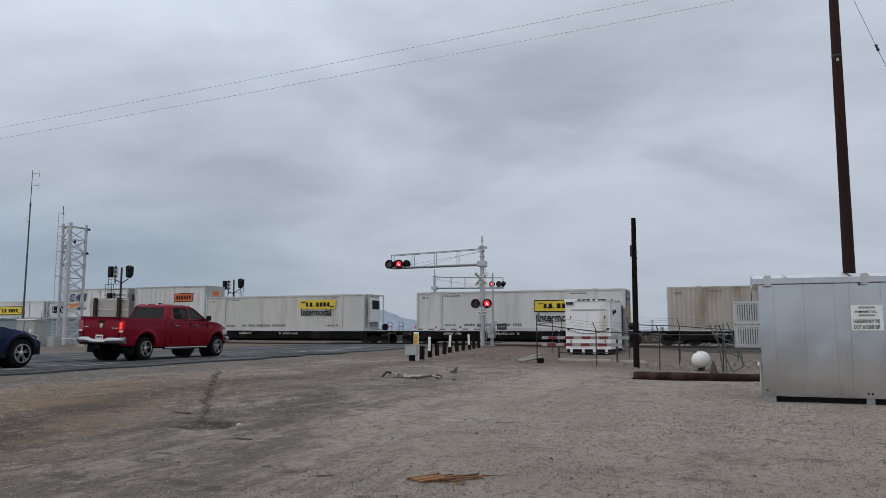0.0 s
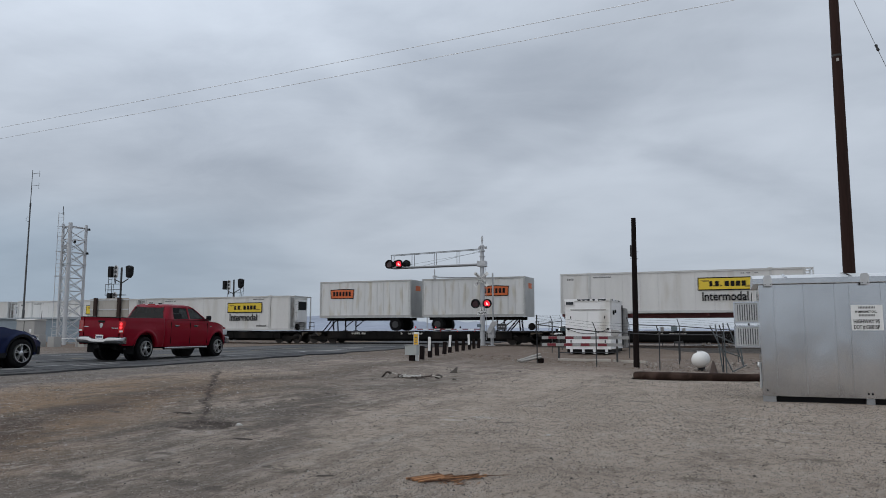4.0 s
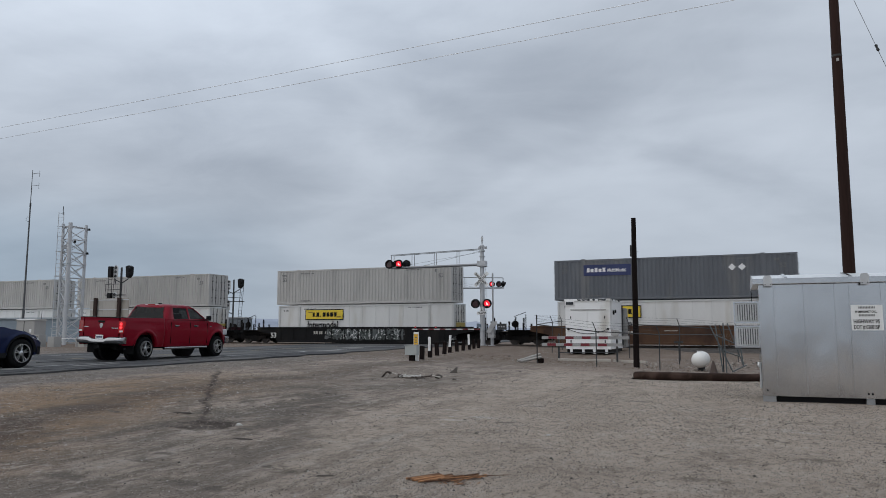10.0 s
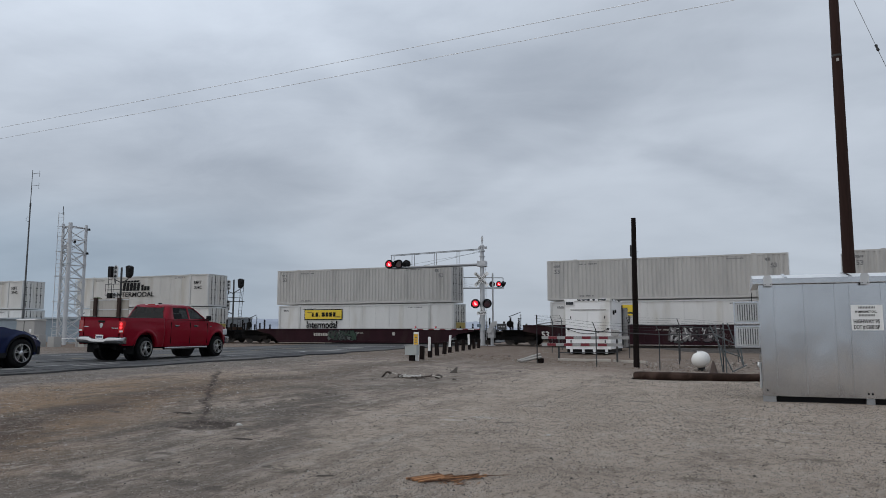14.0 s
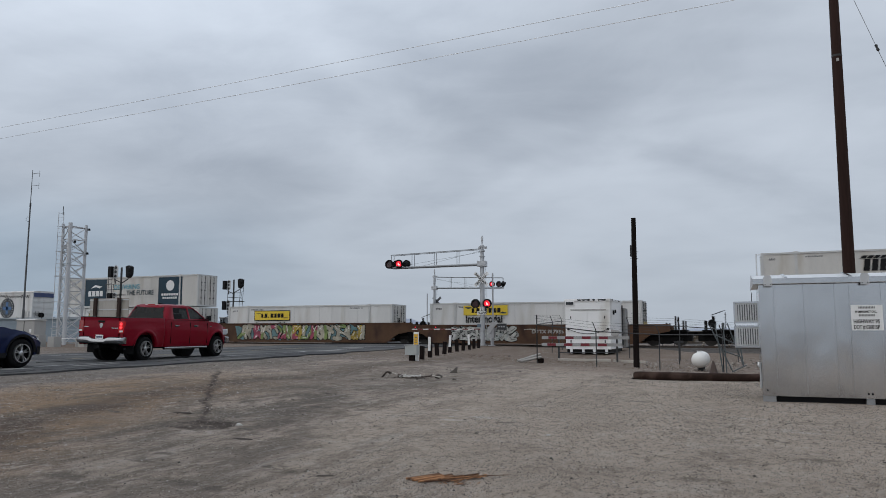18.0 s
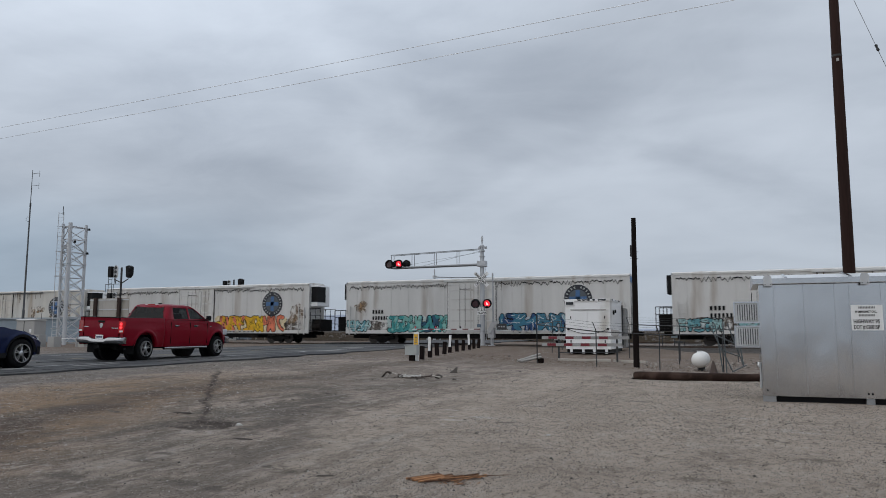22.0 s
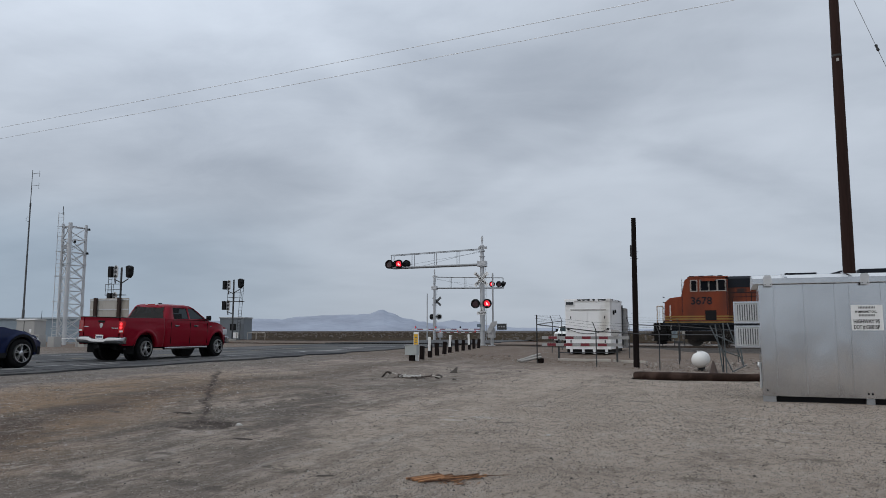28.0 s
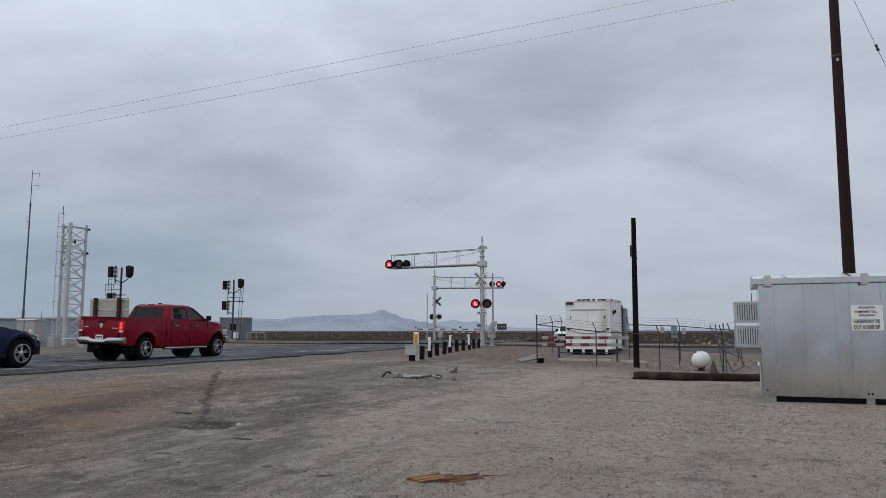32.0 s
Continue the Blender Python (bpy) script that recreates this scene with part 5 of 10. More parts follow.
letters("lettering", "THE FUTURE", 0.62, side_at(7.6, 0.03, 1.15), mat("letter_dark", (0.03, 0.05, 0.06), 0.5, bump=0), KL, "dark lettering", 0.95)
container(-429.8, LOW, sign=(2.75, 1.50), label=HAUL + " in a rusty well car", seed=28)
well_car(-433.6, -412.0, M_RUST, -430.0, ends=(True, False), side_top=1.28, ribs=False, label="rusty brown well car with blue and white spray paint", seed=15, art=[(0.03, 0.05, 0.12), (0.50, 0.50, 0.50), (0.02, 0.02, 0.025), (0.16, 0.26, 0.42)], art_x=(5.6, 13.6))

# refrigerated boxcars and the locomotive
boxcar(-457.8, -434.95, reefer=False, hood=mat("hood_navy", (0.04, 0.06, 0.14), 0.5), seed=1, label="white refrigerated boxcar with icicle fringe and sprayed letters",
       left_unit=True, art=((0.3, 3.2, 1.0, 1.85, TEAL_ART), (4.2, 8.0, 0.95, 2.05, TEAL_ART), (13.4, 16.9, 1.05, 2.1, PALE_ART), (16.6, 21.5, 0.95, 2.35, PEACH_ART)))
boxcar(-483.5, -460.6, reefer=False, hood=mat("hood_blue", (0.05, 0.16, 0.36), 0.5), seed=3, label="white refrigerated boxcar with icicle fringe and teal spray paint",
       left_unit=True, art=((0.2, 2.3, 1.0, 1.9, TEAL_ART), (3.9, 8.7, 0.95, 2.25, [(0.10, 0.32, 0.32), (0.30, 0.52, 0.48), (0.04, 0.10, 0.16)]), (13.2, 18.9, 0.95, 2.35, [(0.03, 0.07, 0.16), (0.35, 0.45, 0.48), (0.08, 0.20, 0.28)])))
boxcar(-510.0, -487.1, seed=6, label="white refrigerated boxcar with icicle fringe, green and orange spray paint",
       art=((4.2, 8.9, 1.0, 2.25, GREEN_ART), (13.2, 20.2, 0.95, 2.35, WARM_ART)))
boxcar(-535.8, -512.85, old=True, fringe=False, seed=8, label="cream refrigerated boxcar with rust stains and outlined spray paint",
       art=((4.9, 9.0, 1.0, 2.2, PALE_ART), (13.6, 19.8, 1.0, 2.3, PALE_ART)))
boxcar(-560.6, -537.7, old=True, fringe=False, reefer=False, hood=mat("hood_grey", (0.16, 0.18, 0.22), 0.5), seed=9, label="cream refrigerated boxcar with dark spray paint along its sill",
       art=((2.4, 8.9, 0.95, 2.15, DARK_ART), (4.2, 8.2, 2.3, 2.95, PEACH_ART), (13.0, 17.2, 1.0, 1.85, PALE_ART), (17.6, 21.8, 1.0, 2.3, DARK_ART + PALE_ART)))
locomotive(-585.5, -561.4)

# ---- ground ----
ROAD_LEAN = -0.0816            # the road leans this far sideways for each metre away


def road_edge(y):
    return -17.5 + ROAD_LEAN * (y - 15)


def smoothstep(a, b, x):
    k = min(1.0, max(0.0, (x - a) / (b - a)))
    return k * k * (3 - 2 * k)


def ground_z(x, y):
    """Height of the dirt: up beside the road and the rails, a shallow dip inside the fence, falling to the plain beyond."""
    e = x - road_edge(y)
    z = 0.36 * (1 - smoothstep(3.0, 12.5, e)) if e > 0 else 0.36
    rise = 0.26 - 0.24 * smoothstep(-6.5, -2.5, x)
    z = max(z, rise * smoothstep(40, 49, y))
    if y > 76:
        z = rise - (0.90 + rise) * smoothstep(78, 135, y)
    z -= 0.16 * smoothstep(-7, -2, x) * smoothstep(23, 29, y) * (1 - smoothstep(36, 44, y))
    z += 0.035 * noise.noise(Vector((x * 0.25, y * 0.25, 3))) + 0.014 * noise.noise(Vector((x * 1.3, y * 1.3, 7)))
    return z


def spot(x, y, dz=0.0, turn=0.0):
    """A pose on the ground."""
    return pose(x, y, ground_z(x, y) + dz, 0, 0, turn)


def steps_between(*rows):
    out = []
    for a, b, d in rows:
        n = max(1, round((b - a) / d))
        out += [a + (b - a) * i / n for i in range(n)]
    return out + [rows[-1][1]]


def ground_mesh():
    xs = steps_between((-2400, -200, 300), (-200, -80, 20), (-80, -44, 2), (-44, -26, 0.8), (-26, 10, 0.3), (10, 40, 2), (40, 200, 20), (200, 2400, 300))
    ys = steps_between((-80, -6, 12), (-6, 4, 1), (4, 20, 0.22), (20, 50, 0.45), (50, 80, 1.2), (80, 130, 4), (130, 400, 45), (400, 3400, 300))
    me = bpy.data.meshes.new("ground")
    n = len(xs)
    me.from_pydata([(x, y, ground_z(x, y)) for y in ys for x in xs], [],
                   [(j * n + i, j * n + i + 1, (j + 1) * n + i + 1, (j + 1) * n + i) for j in range(len(ys) - 1) for i in range(n - 1)])
    for f in me.polygons:
        f.use_smooth = True
    return me


def ground_material():
    """Packed dirt: mottled grey brown with fine grit, a reddish strip of soil by the road, an oily trail and damp ruts."""
    mt = mat("packed_dirt", (0.385, 0.318, 0.260), 0.95, var=0.12, scale=0.55, fine=11, bump=0.0, spec=0.2)
    nt = mt.node_tree
    N, L = nt.nodes.new, nt.links.new
    b = nt.nodes["Principled BSDF"]
    col = b.inputs["Base Color"].links[0].from_socket
    tc = N("ShaderNodeTexCoord")
    sep = N("ShaderNodeSeparateXYZ")
    L(tc.outputs["Object"], sep.inputs[0])

    def noise_at(scale, detail, stretch=(1, 1, 1), turn=0.0, rough=0.6):
        mp, n = N("ShaderNodeMapping"), N("ShaderNodeTexNoise")
        mp.inputs["Scale"].default_value = stretch
        mp.inputs["Rotation"].default_value = (0, 0, radians(turn))
        L(tc.outputs["Object"], mp.inputs["Vector"])
        L(mp.outputs[0], n.inputs["Vector"])
        n.inputs["Scale"].default_value, n.inputs["Detail"].default_value, n.inputs["Roughness"].default_value = scale, detail, rough
        return n.outputs["Fac"]

    def ranged(v, a, b2, lo=0.0, hi=1.0):
        r = N("ShaderNodeMapRange")
        for k, q in zip(("From Min", "From Max", "To Min", "To Max"), (a, b2, lo, hi)):
            r.inputs[k].default_value = q
        L(v, r.inputs["Value"])
        return r.outputs[0]

    def mixed(fac, a, colour):
        m = N("ShaderNodeMix")
        m.data_type = "RGBA"
        L(fac, m.inputs["Factor"])
        L(a, m.inputs["A"])
        m.inputs["B"].default_value = (*colour, 1)
        return m.outputs["Result"]

    def calc(op, a, v):
        m = N("ShaderNodeMath")
        m.operation = op
        for i, q in enumerate((a, v)):
            if isinstance(q, (int, float)):
                m.inputs[i].default_value = q
            else:
                L(q, m.inputs[i])
        return m.outputs[0]

    def times(a, v):
        return calc("MULTIPLY", a, v)

    def lin(x0, kx, ky, wander=1.3, scale=0.35):
        a = calc("ADD", calc("ADD", times(sep.outputs["X"], kx), times(sep.outputs["Y"], ky)), x0)
        return calc("ADD", a, ranged(noise_at(scale, 5, rough=0.65), 0.2, 0.8, -wander, wander))

    def band(v, a, b2, soft):
        return times(ranged(v, a - soft, a + soft), ranged(v, b2 - soft, b2 + soft, 1, 0))

    # mottling from hand size to paces
    mottle = noise_at(0.9, 12, rough=0.78)
    blots = noise_at(2.6, 8, rough=0.72)
    col = mixed(ranged(mottle, 0.47, 0.37, 0, 0.75), col, (0.20, 0.165, 0.137))
    col = mixed(ranged(mottle, 0.54, 0.66, 0, 0.6), col, (0.47, 0.42, 0.37))
    col = mixed(ranged(blots, 0.44, 0.34, 0, 0.6), col, (0.19, 0.157, 0.13))
    col = mixed(ranged(noise_at(0.22, 4), 0.52, 0.72, 0, 0.3), col, (0.33, 0.265, 0.215))
    # beside the road: grey shoulder gravel, then a strip of reddish soil with dark damp soil along its inner side
    y_near = calc("MINIMUM", sep.outputs["Y"], 11.0)
    y_far = calc("MAXIMUM", calc("ADD", sep.outputs["Y"], -11.0), 0.0)
    d = calc("ADD", sep.outputs["X"], calc("ADD", times(y_near, 0.45), times(y_far, 0.08)))
    d = calc("ADD", d, ranged(noise_at(0.45, 8, rough=0.7), 0.2, 0.8, -0.75, 0.75))
    shoulder = times(ranged(d, -8.5, -9.6), ranged(noise_at(1.1, 8, rough=0.7), 0.34, 0.58, 0.5, 0.95))
    col = mixed(shoulder, col, (0.150, 0.136, 0.126))
    fade = ranged(sep.outputs["Y"], 19.0, 12.5)
    red = times(times(band(d, -8.9, -4.5, 0.6), fade), ranged(noise_at(0.8, 8, rough=0.7), 0.30, 0.50, 0.5, 1.0))
    col = mixed(red, col, (0.262, 0.180, 0.116))
    brown = times(band(d, -6.5, -5.4, 0.3), ranged(noise_at(0.7, 9, rough=0.72), 0.36, 0.52, 0.5, 1.0))
    col = mixed(brown, col, (0.098, 0.067, 0.047))
    dark = times(times(band(d, -4.9, -1.8, 0.6), times(ranged(sep.outputs["Y"], 24.0, 15.0, 0.3, 1.0), ranged(sep.outputs["Y"], 6.0, 10.0, 0.7, 1.0))), ranged(noise_at(0.55, 10, (1.5, 0.7, 1), 0, 0.74), 0.43, 0.53, 0.2, 0.92))
    col = mixed(dark, col, (0.100, 0.084, 0.070))
    damp = times(times(ranged(sep.outputs["Y"], 12.0, 19.0), ranged(d, 0.5, -4.0)), ranged(noise_at(0.9, 9, (1.0, 0.7, 1), 10, 0.72), 0.38, 0.56, 0.1, 0.7))
    col = mixed(damp, col, (0.155, 0.130, 0.110))
    # a dribble of oil that ends in a puddle
    trail = band(lin(0.52, 0.786, 0.618, 0.16, 1.3), -0.065, 0.065, 0.05)
    trail = times(trail, times(band(sep.outputs["Y"], 9.2, 17.5, 1.0), ranged(noise_at(1.9, 6, rough=0.7), 0.34, 0.50, 0.45, 1)))
    puddle_d = calc("ADD", calc("POWER", calc("ADD", sep.outputs["X"], 7.60), 2.0), times(calc("POWER", calc("ADD", sep.outputs["Y"], -9.05), 2.0), 0.6))
    puddle = ranged(calc("ADD", puddle_d, ranged(noise_at(3.2, 8, rough=0.75), 0.2, 0.8, -0.45, 0.45)), 0.26, 0.04)
    # tyre ruts that run along the road's side, and damp pits
    ruts = times(ranged(d, 2.5, -2.5), ranged(noise_at(0.9, 8, (2.0, 0.36, 1), 5, 0.75), 0.51, 0.56, 0, 0.68))
    col = mixed(ruts, col, (0.12, 0.098, 0.082))
    pale = times(band(d, -4.5, 1.0, 1.0), ranged(noise_at(1.3, 8, (2.2, 0.28, 1), 4, 0.75), 0.55, 0.63, 0, 0.45))
    col = mixed(pale, col, (0.40, 0.365, 0.325))
    pits = ranged(noise_at(1.1, 5, (0.75, 1.1, 1), -22), 0.635, 0.67, 0, 0.8)
    col = mixed(pits, col, (0.10, 0.084, 0.072))
    # browner soil towards the rails
    col = mixed(times(ranged(lin(0, 0.0, 1.0, 3.0), 25, 33), ranged(noise_at(0.5, 8, rough=0.7), 0.35, 0.6, 0.4, 0.85)), col, (0.140, 0.107, 0.085))
    # pale dust between the tracks
    col = mixed(times(times(band(sep.outputs["Y"], 60, 92, 3), ranged(sep.outputs["X"], -20, -12)), ranged(noise_at(0.3, 6, (0.4, 1.4, 1)), 0.35, 0.6, 0.3, 0.9)), col, (0.25, 0.235, 0.225))
    # dark soil left of the road beyond the rails
    col = mixed(times(ranged(sep.outputs["Y"], 57, 61, 0, 0.9), ranged(sep.outputs["X"], -34, -38)), col, (0.055, 0.043, 0.032))
    # pale grit in patches and dark specks
    grit = noise_at(26, 4, rough=0.75)
    patch = ranged(noise_at(0.6, 5), 0.4, 0.6, 0.25, 1.0)
    col = mixed(times(ranged(grit, 0.56, 0.66, 0, 0.65), patch), col, (0.52, 0.475, 0.43))
    speck = noise_at(13, 5, (1, 0.6, 1), 0, 0.75)
    col = mixed(ranged(speck, 0.42, 0.35, 0, 0.8), col, (0.075, 0.064, 0.056))
    crumbs = noise_at(8, 7, (1, 0.5, 1), 12, 0.8)
    col = mixed(ranged(crumbs, 0.46, 0.39, 0, 0.68), col, (0.13, 0.108, 0.092))
    col = mixed(times(ranged(crumbs, 0.55, 0.61, 0, 0.62), patch), col, (0.48, 0.435, 0.39))
    col = mixed(times(ranged(lin(0, 0.05, 1.0, 2.5), 26, 32), ranged(noise_at(0.9, 8, rough=0.75), 0.36, 0.56, 0.2, 0.7)), col, (0.145, 0.108, 0.084))
    # dark brown soil under the far scrub
    col = mixed(ranged(lin(0, 0.0, 1.0, 4.0, 0.1), 93, 101, 0, 0.95), col, (0.046, 0.035, 0.025))

    def spots(places, colour, strength):
        nonlocal col
        wob = ranged(noise_at(6.0, 8, rough=0.8), 0.25, 0.75, -2.2, 2.2)
        for x, y, rx, ry in places:
            ex = calc("POWER", times(calc("ADD", sep.outputs["X"], -x), 1 / rx), 2.0)
            ey = calc("POWER", times(calc("ADD", sep.outputs["Y"], -y), 1 / ry), 2.0)
            col = mixed(ranged(calc("ADD", calc("ADD", ex, ey), wob), 1.3, 0.0, 0, strength), col, colour)

    spots(((-4.69, 6.78, 0.20, 0.13), (-6.28, 6.55, 0.30, 0.16), (-5.21, 5.82, 0.26, 0.14), (-4.8, 5.8, 0.16, 0.12), (-6.32, 5.47, 0.35, 0.14), (0.7, 9.66, 0.22, 0.14), (-0.5, 7.98, 0.30, 0.12)), (0.10, 0.083, 0.070), 0.7)
    spots(((0.72, 12.2, 0.34, 0.10), (0.42, 12.45, 0.24, 0.08), (-4.25, 12.1, 0.30, 0.14), (-4.7, 11.6, 0.2, 0.12), (0.05, 13.9, 0.4, 0.1)), (0.54, 0.52, 0.49), 0.5)
    chalk = times(ranged(noise_at(3.2, 6, (0.5, 1, 1)), 0.64, 0.69, 0, 0.75), ranged(noise_at(0.3, 2), 0.52, 0.62))
    col = mixed(chalk, col, (0.50, 0.48, 0.45))
    col = mixed(times(calc("MAXIMUM", trail, puddle), 0.88), col, (0.038, 0.028, 0.023))
    L(col, b.inputs["Base Color"])
    h = calc("ADD", calc("ADD", times(noise_at(5, 10, rough=0.8), 1.5), times(grit, 0.6)), times(mottle, 1.6))
    bp = N("ShaderNodeBump")
    bp.inputs["Strength"].default_value, bp.inputs["Distance"].default_value = 1.0, 0.045
    L(h, bp.inputs["Height"])
    L(bp.outputs[0], b.inputs["Normal"])
    return mt


tagged(part("ground", ground_mesh(), ground_material()), "packed grey brown desert dirt with grit and ruts", "ground", kind="structure")

# ---- road ----
M_ASPHALT = mat("asphalt", (0.048, 0.049, 0.052), 0.88, var=0.45, scale=0.6, fine=40, bump=0.25, spec=0.2, dirt=(0.105, 0.103, 0.100), amount=0.45, dirt_scale=0.28)
M_LINE = mat("road_line", (0.42, 0.42, 0.41), 0.7, var=0.25, scale=3, dirt=(0.10, 0.098, 0.095), amount=0.72, dirt_scale=0.8, bump=0.05)
ROAD_TOP = 0.42


def road_strip(name, material, d0, d1, y0, y1, z0, z1, rag=0.0):
    """A strip parallel to the road, d metres to the left of its right edge."""
    n = max(1, int((y1 - y0) / 1.5)) if rag else 1
    rng = random.Random(5)
    right = [(road_edge(y) - d0 + (rng.uniform(-rag, rag) if rag else 0), y) for y in [y0 + (y1 - y0) * i / n for i in range(n + 1)]]
    left = [(road_edge(y1) - d1, y1), (road_edge(y0) - d1, y0)]
    return part(name, prism(bmesh.new(), right + left, z0, z1, axis="z"), material)


tagged(road_strip("road", M_ASPHALT, -0.3, 11.6, -60, 79.5, 0.15, ROAD_TOP, 0.28), "worn grey two-lane asphalt road with faded lines", "road", kind="structure")
# beyond the rails the road runs down to the plain
me = bpy.data.meshes.new("road_descent")
ys = [79.5 + 4.0 * k for k in range(36)]
me.from_pydata([(road_edge(y) - d, y, max(ground_z(road_edge(y) - d, y) + 0.05, ROAD_TOP - 0.03 * (y - 79.5))) for y in ys for d in (-0.3, 5.6, 11.6)], [],
               [(3 * j + i, 3 * j + i + 1, 3 * j + i + 4, 3 * j + i + 3) for j in range(35) for i in range(2)])
me.flip_normals()
tagged(part("road", me, M_ASPHALT), "grey asphalt road running down beyond the rails", "road", kind="structure")
for d0, d1, b in ((2.1, 2.25, 40), (5.7, 5.82, 43), (5.98, 6.10, 43), (9.6, 9.75, 42)):
    tagged(road_strip("lane_line", M_LINE if d0 not in (5.7, 5.98) else mat("yellow_line", (0.26, 0.20, 0.08), 0.7, var=0.2, dirt=(0.10, 0.098, 0.095), amount=0.75, dirt_scale=0.8), d0, d1, -50, b, ROAD_TOP - 0.05, ROAD_TOP + 0.004), "faded painted lane line", "road line", kind="structure")
tagged(road_strip("stop_line", M_LINE, 2.3, 5.6, 44.6, 45.2, ROAD_TOP - 0.05, ROAD_TOP + 0.005), "faded white stop line", "road line", kind="structure")
M_PATCH = mat("asphalt_patch", (0.032, 0.032, 0.033), 0.8, var=0.2, fine=60, bump=0.2)
M_PALE = mat("asphalt_pale", (0.21, 0.205, 0.195), 0.85, var=0.2, fine=40, bump=0.2, dirt=(0.12, 0.115, 0.11), amount=0.4, dirt_scale=2)
tagged(road_strip("road_patch", M_PATCH, -0.2, 11.5, 56.3, 68.6, ROAD_TOP - 0.05, ROAD_TOP + 0.005), "dark asphalt between the rails", "road patch", kind="structure")
tagged(road_strip("road_patch", M_PATCH, -0.2, 11.5, 73.4, 79.4, ROAD_TOP - 0.05, ROAD_TOP + 0.005), "dark asphalt beyond the rails", "road patch", kind="structure")
rngp = random.Random(8)
for k, (d, y, w, l, pale) in enumerate(((0.5, 16.0, 0.5, 3.2, False), (1.1, 21.5, 0.35, 5, False), (0.8, 27, 0.5, 6, False), (0.4, 12.2, 0.4, 4, False), (3.4, 24, 0.3, 5, False),
                                        (1.6, 14.4, 0.7, 1.3, True), (1.3, 17.2, 0.4, 2.2, True), (1.7, 34, 0.8, 3, True), (3.2, 40, 1.2, 2.2, True), (4.5, 19, 0.5, 3, False), (7, 36, 0.9, 3, False))):
    bm = bmesh.new()
    pts = []
    for i in range(14):
        a = 2 * math.pi * i / 14
        q = rngp.uniform(0.75, 1.1)
        yy = y + l * 0.5 * q * math.sin(a)
        pts.append((road_edge(yy) - d - w * 0.5 * q * math.cos(a), yy))
    prism(bm, pts, ROAD_TOP - 0.05, ROAD_TOP + 0.0075 + 0.0006 * k, axis="z")
    tagged(part("road_patch", bm, M_PALE if pale else M_PATCH), "pale worn scrape in the asphalt" if pale else "dark sealed patch in the asphalt", "road patch", kind="structure")

# ---- rails ----
M_RAIL = mat("rail_steel", (0.10, 0.085, 0.075), 0.45, metal=0.6, var=0.2, dirt=(0.09, 0.05, 0.03), amount=0.4)
M_BALLAST = mat("ballast", (0.075, 0.068, 0.064), 0.95, var=0.5, scale=4, fine=16, bump=1.0)


def track(y):
    for a, b, nm in ((-900, road_edge(y) - 12.2, "a"), (road_edge(y) + 1.2, 900, "b")):
        bm = bmesh.new()
        prism(bm, [(y - 3.0, -0.1), (y - 1.6, RAIL - 0.12), (y + 1.6, RAIL - 0.12), (y + 3.0, -0.1)], a, b, axis="x")
        tagged(part("ballast", bm, M_BALLAST), "grey crushed stone ballast under the rails", "ballast", kind="structure")
    for dy in (-0.7525, 0.7525):
        bm = bmesh.new()
        prism(bm, [(y + dy - 0.07, RAIL - 0.16), (y + dy + 0.07, RAIL - 0.16), (y + dy + 0.07, RAIL - 0.13), (y + dy + 0.012, RAIL - 0.11), (y + dy + 0.012, RAIL - 0.04), (y + dy + 0.036, RAIL - 0.03), (y + dy + 0.036, RAIL), (y + dy - 0.036, RAIL), (y + dy - 0.036, RAIL - 0.03), (y + dy - 0.012, RAIL - 0.04), (y + dy - 0.012, RAIL - 0.11), (y + dy - 0.07, RAIL - 0.13)], -900, 900, axis="x")
        tagged(part("rail", bm, M_RAIL), "dark steel rail with rusty sides", "rail", kind="structure")


track(TRACK)
M_PANEL = mat("crossing_rubber", (0.012, 0.011, 0.011), 0.85, var=0.3, fine=20, bump=0.2, spec=0.15)
for y0, y1 in ((TRACK - 1.5, TRACK - 0.84), (TRACK - 0.62, TRACK + 0.62), (TRACK + 0.84, TRACK + 1.5)):
    tagged(part("crossing_panel", B(road_edge(TRACK) - 11.6, road_edge(TRACK) + 0.4, y0, y1, 0.2, ROAD_TOP + 0.07, bevel=0.02), M_PANEL), "dark rubber crossing panel between the rails", "crossing panel", kind="structure")
track(TRACK_FAR)

# ---- the distance: scrub and hills ----
M_SCRUB = mat("desert_scrub", (0.052, 0.040, 0.027), 0.95, var=0.25, scale=0.08, fine=1.2, bump=0, dirt=(0.082, 0.060, 0.040), amount=0.35, dirt_scale=0.05)


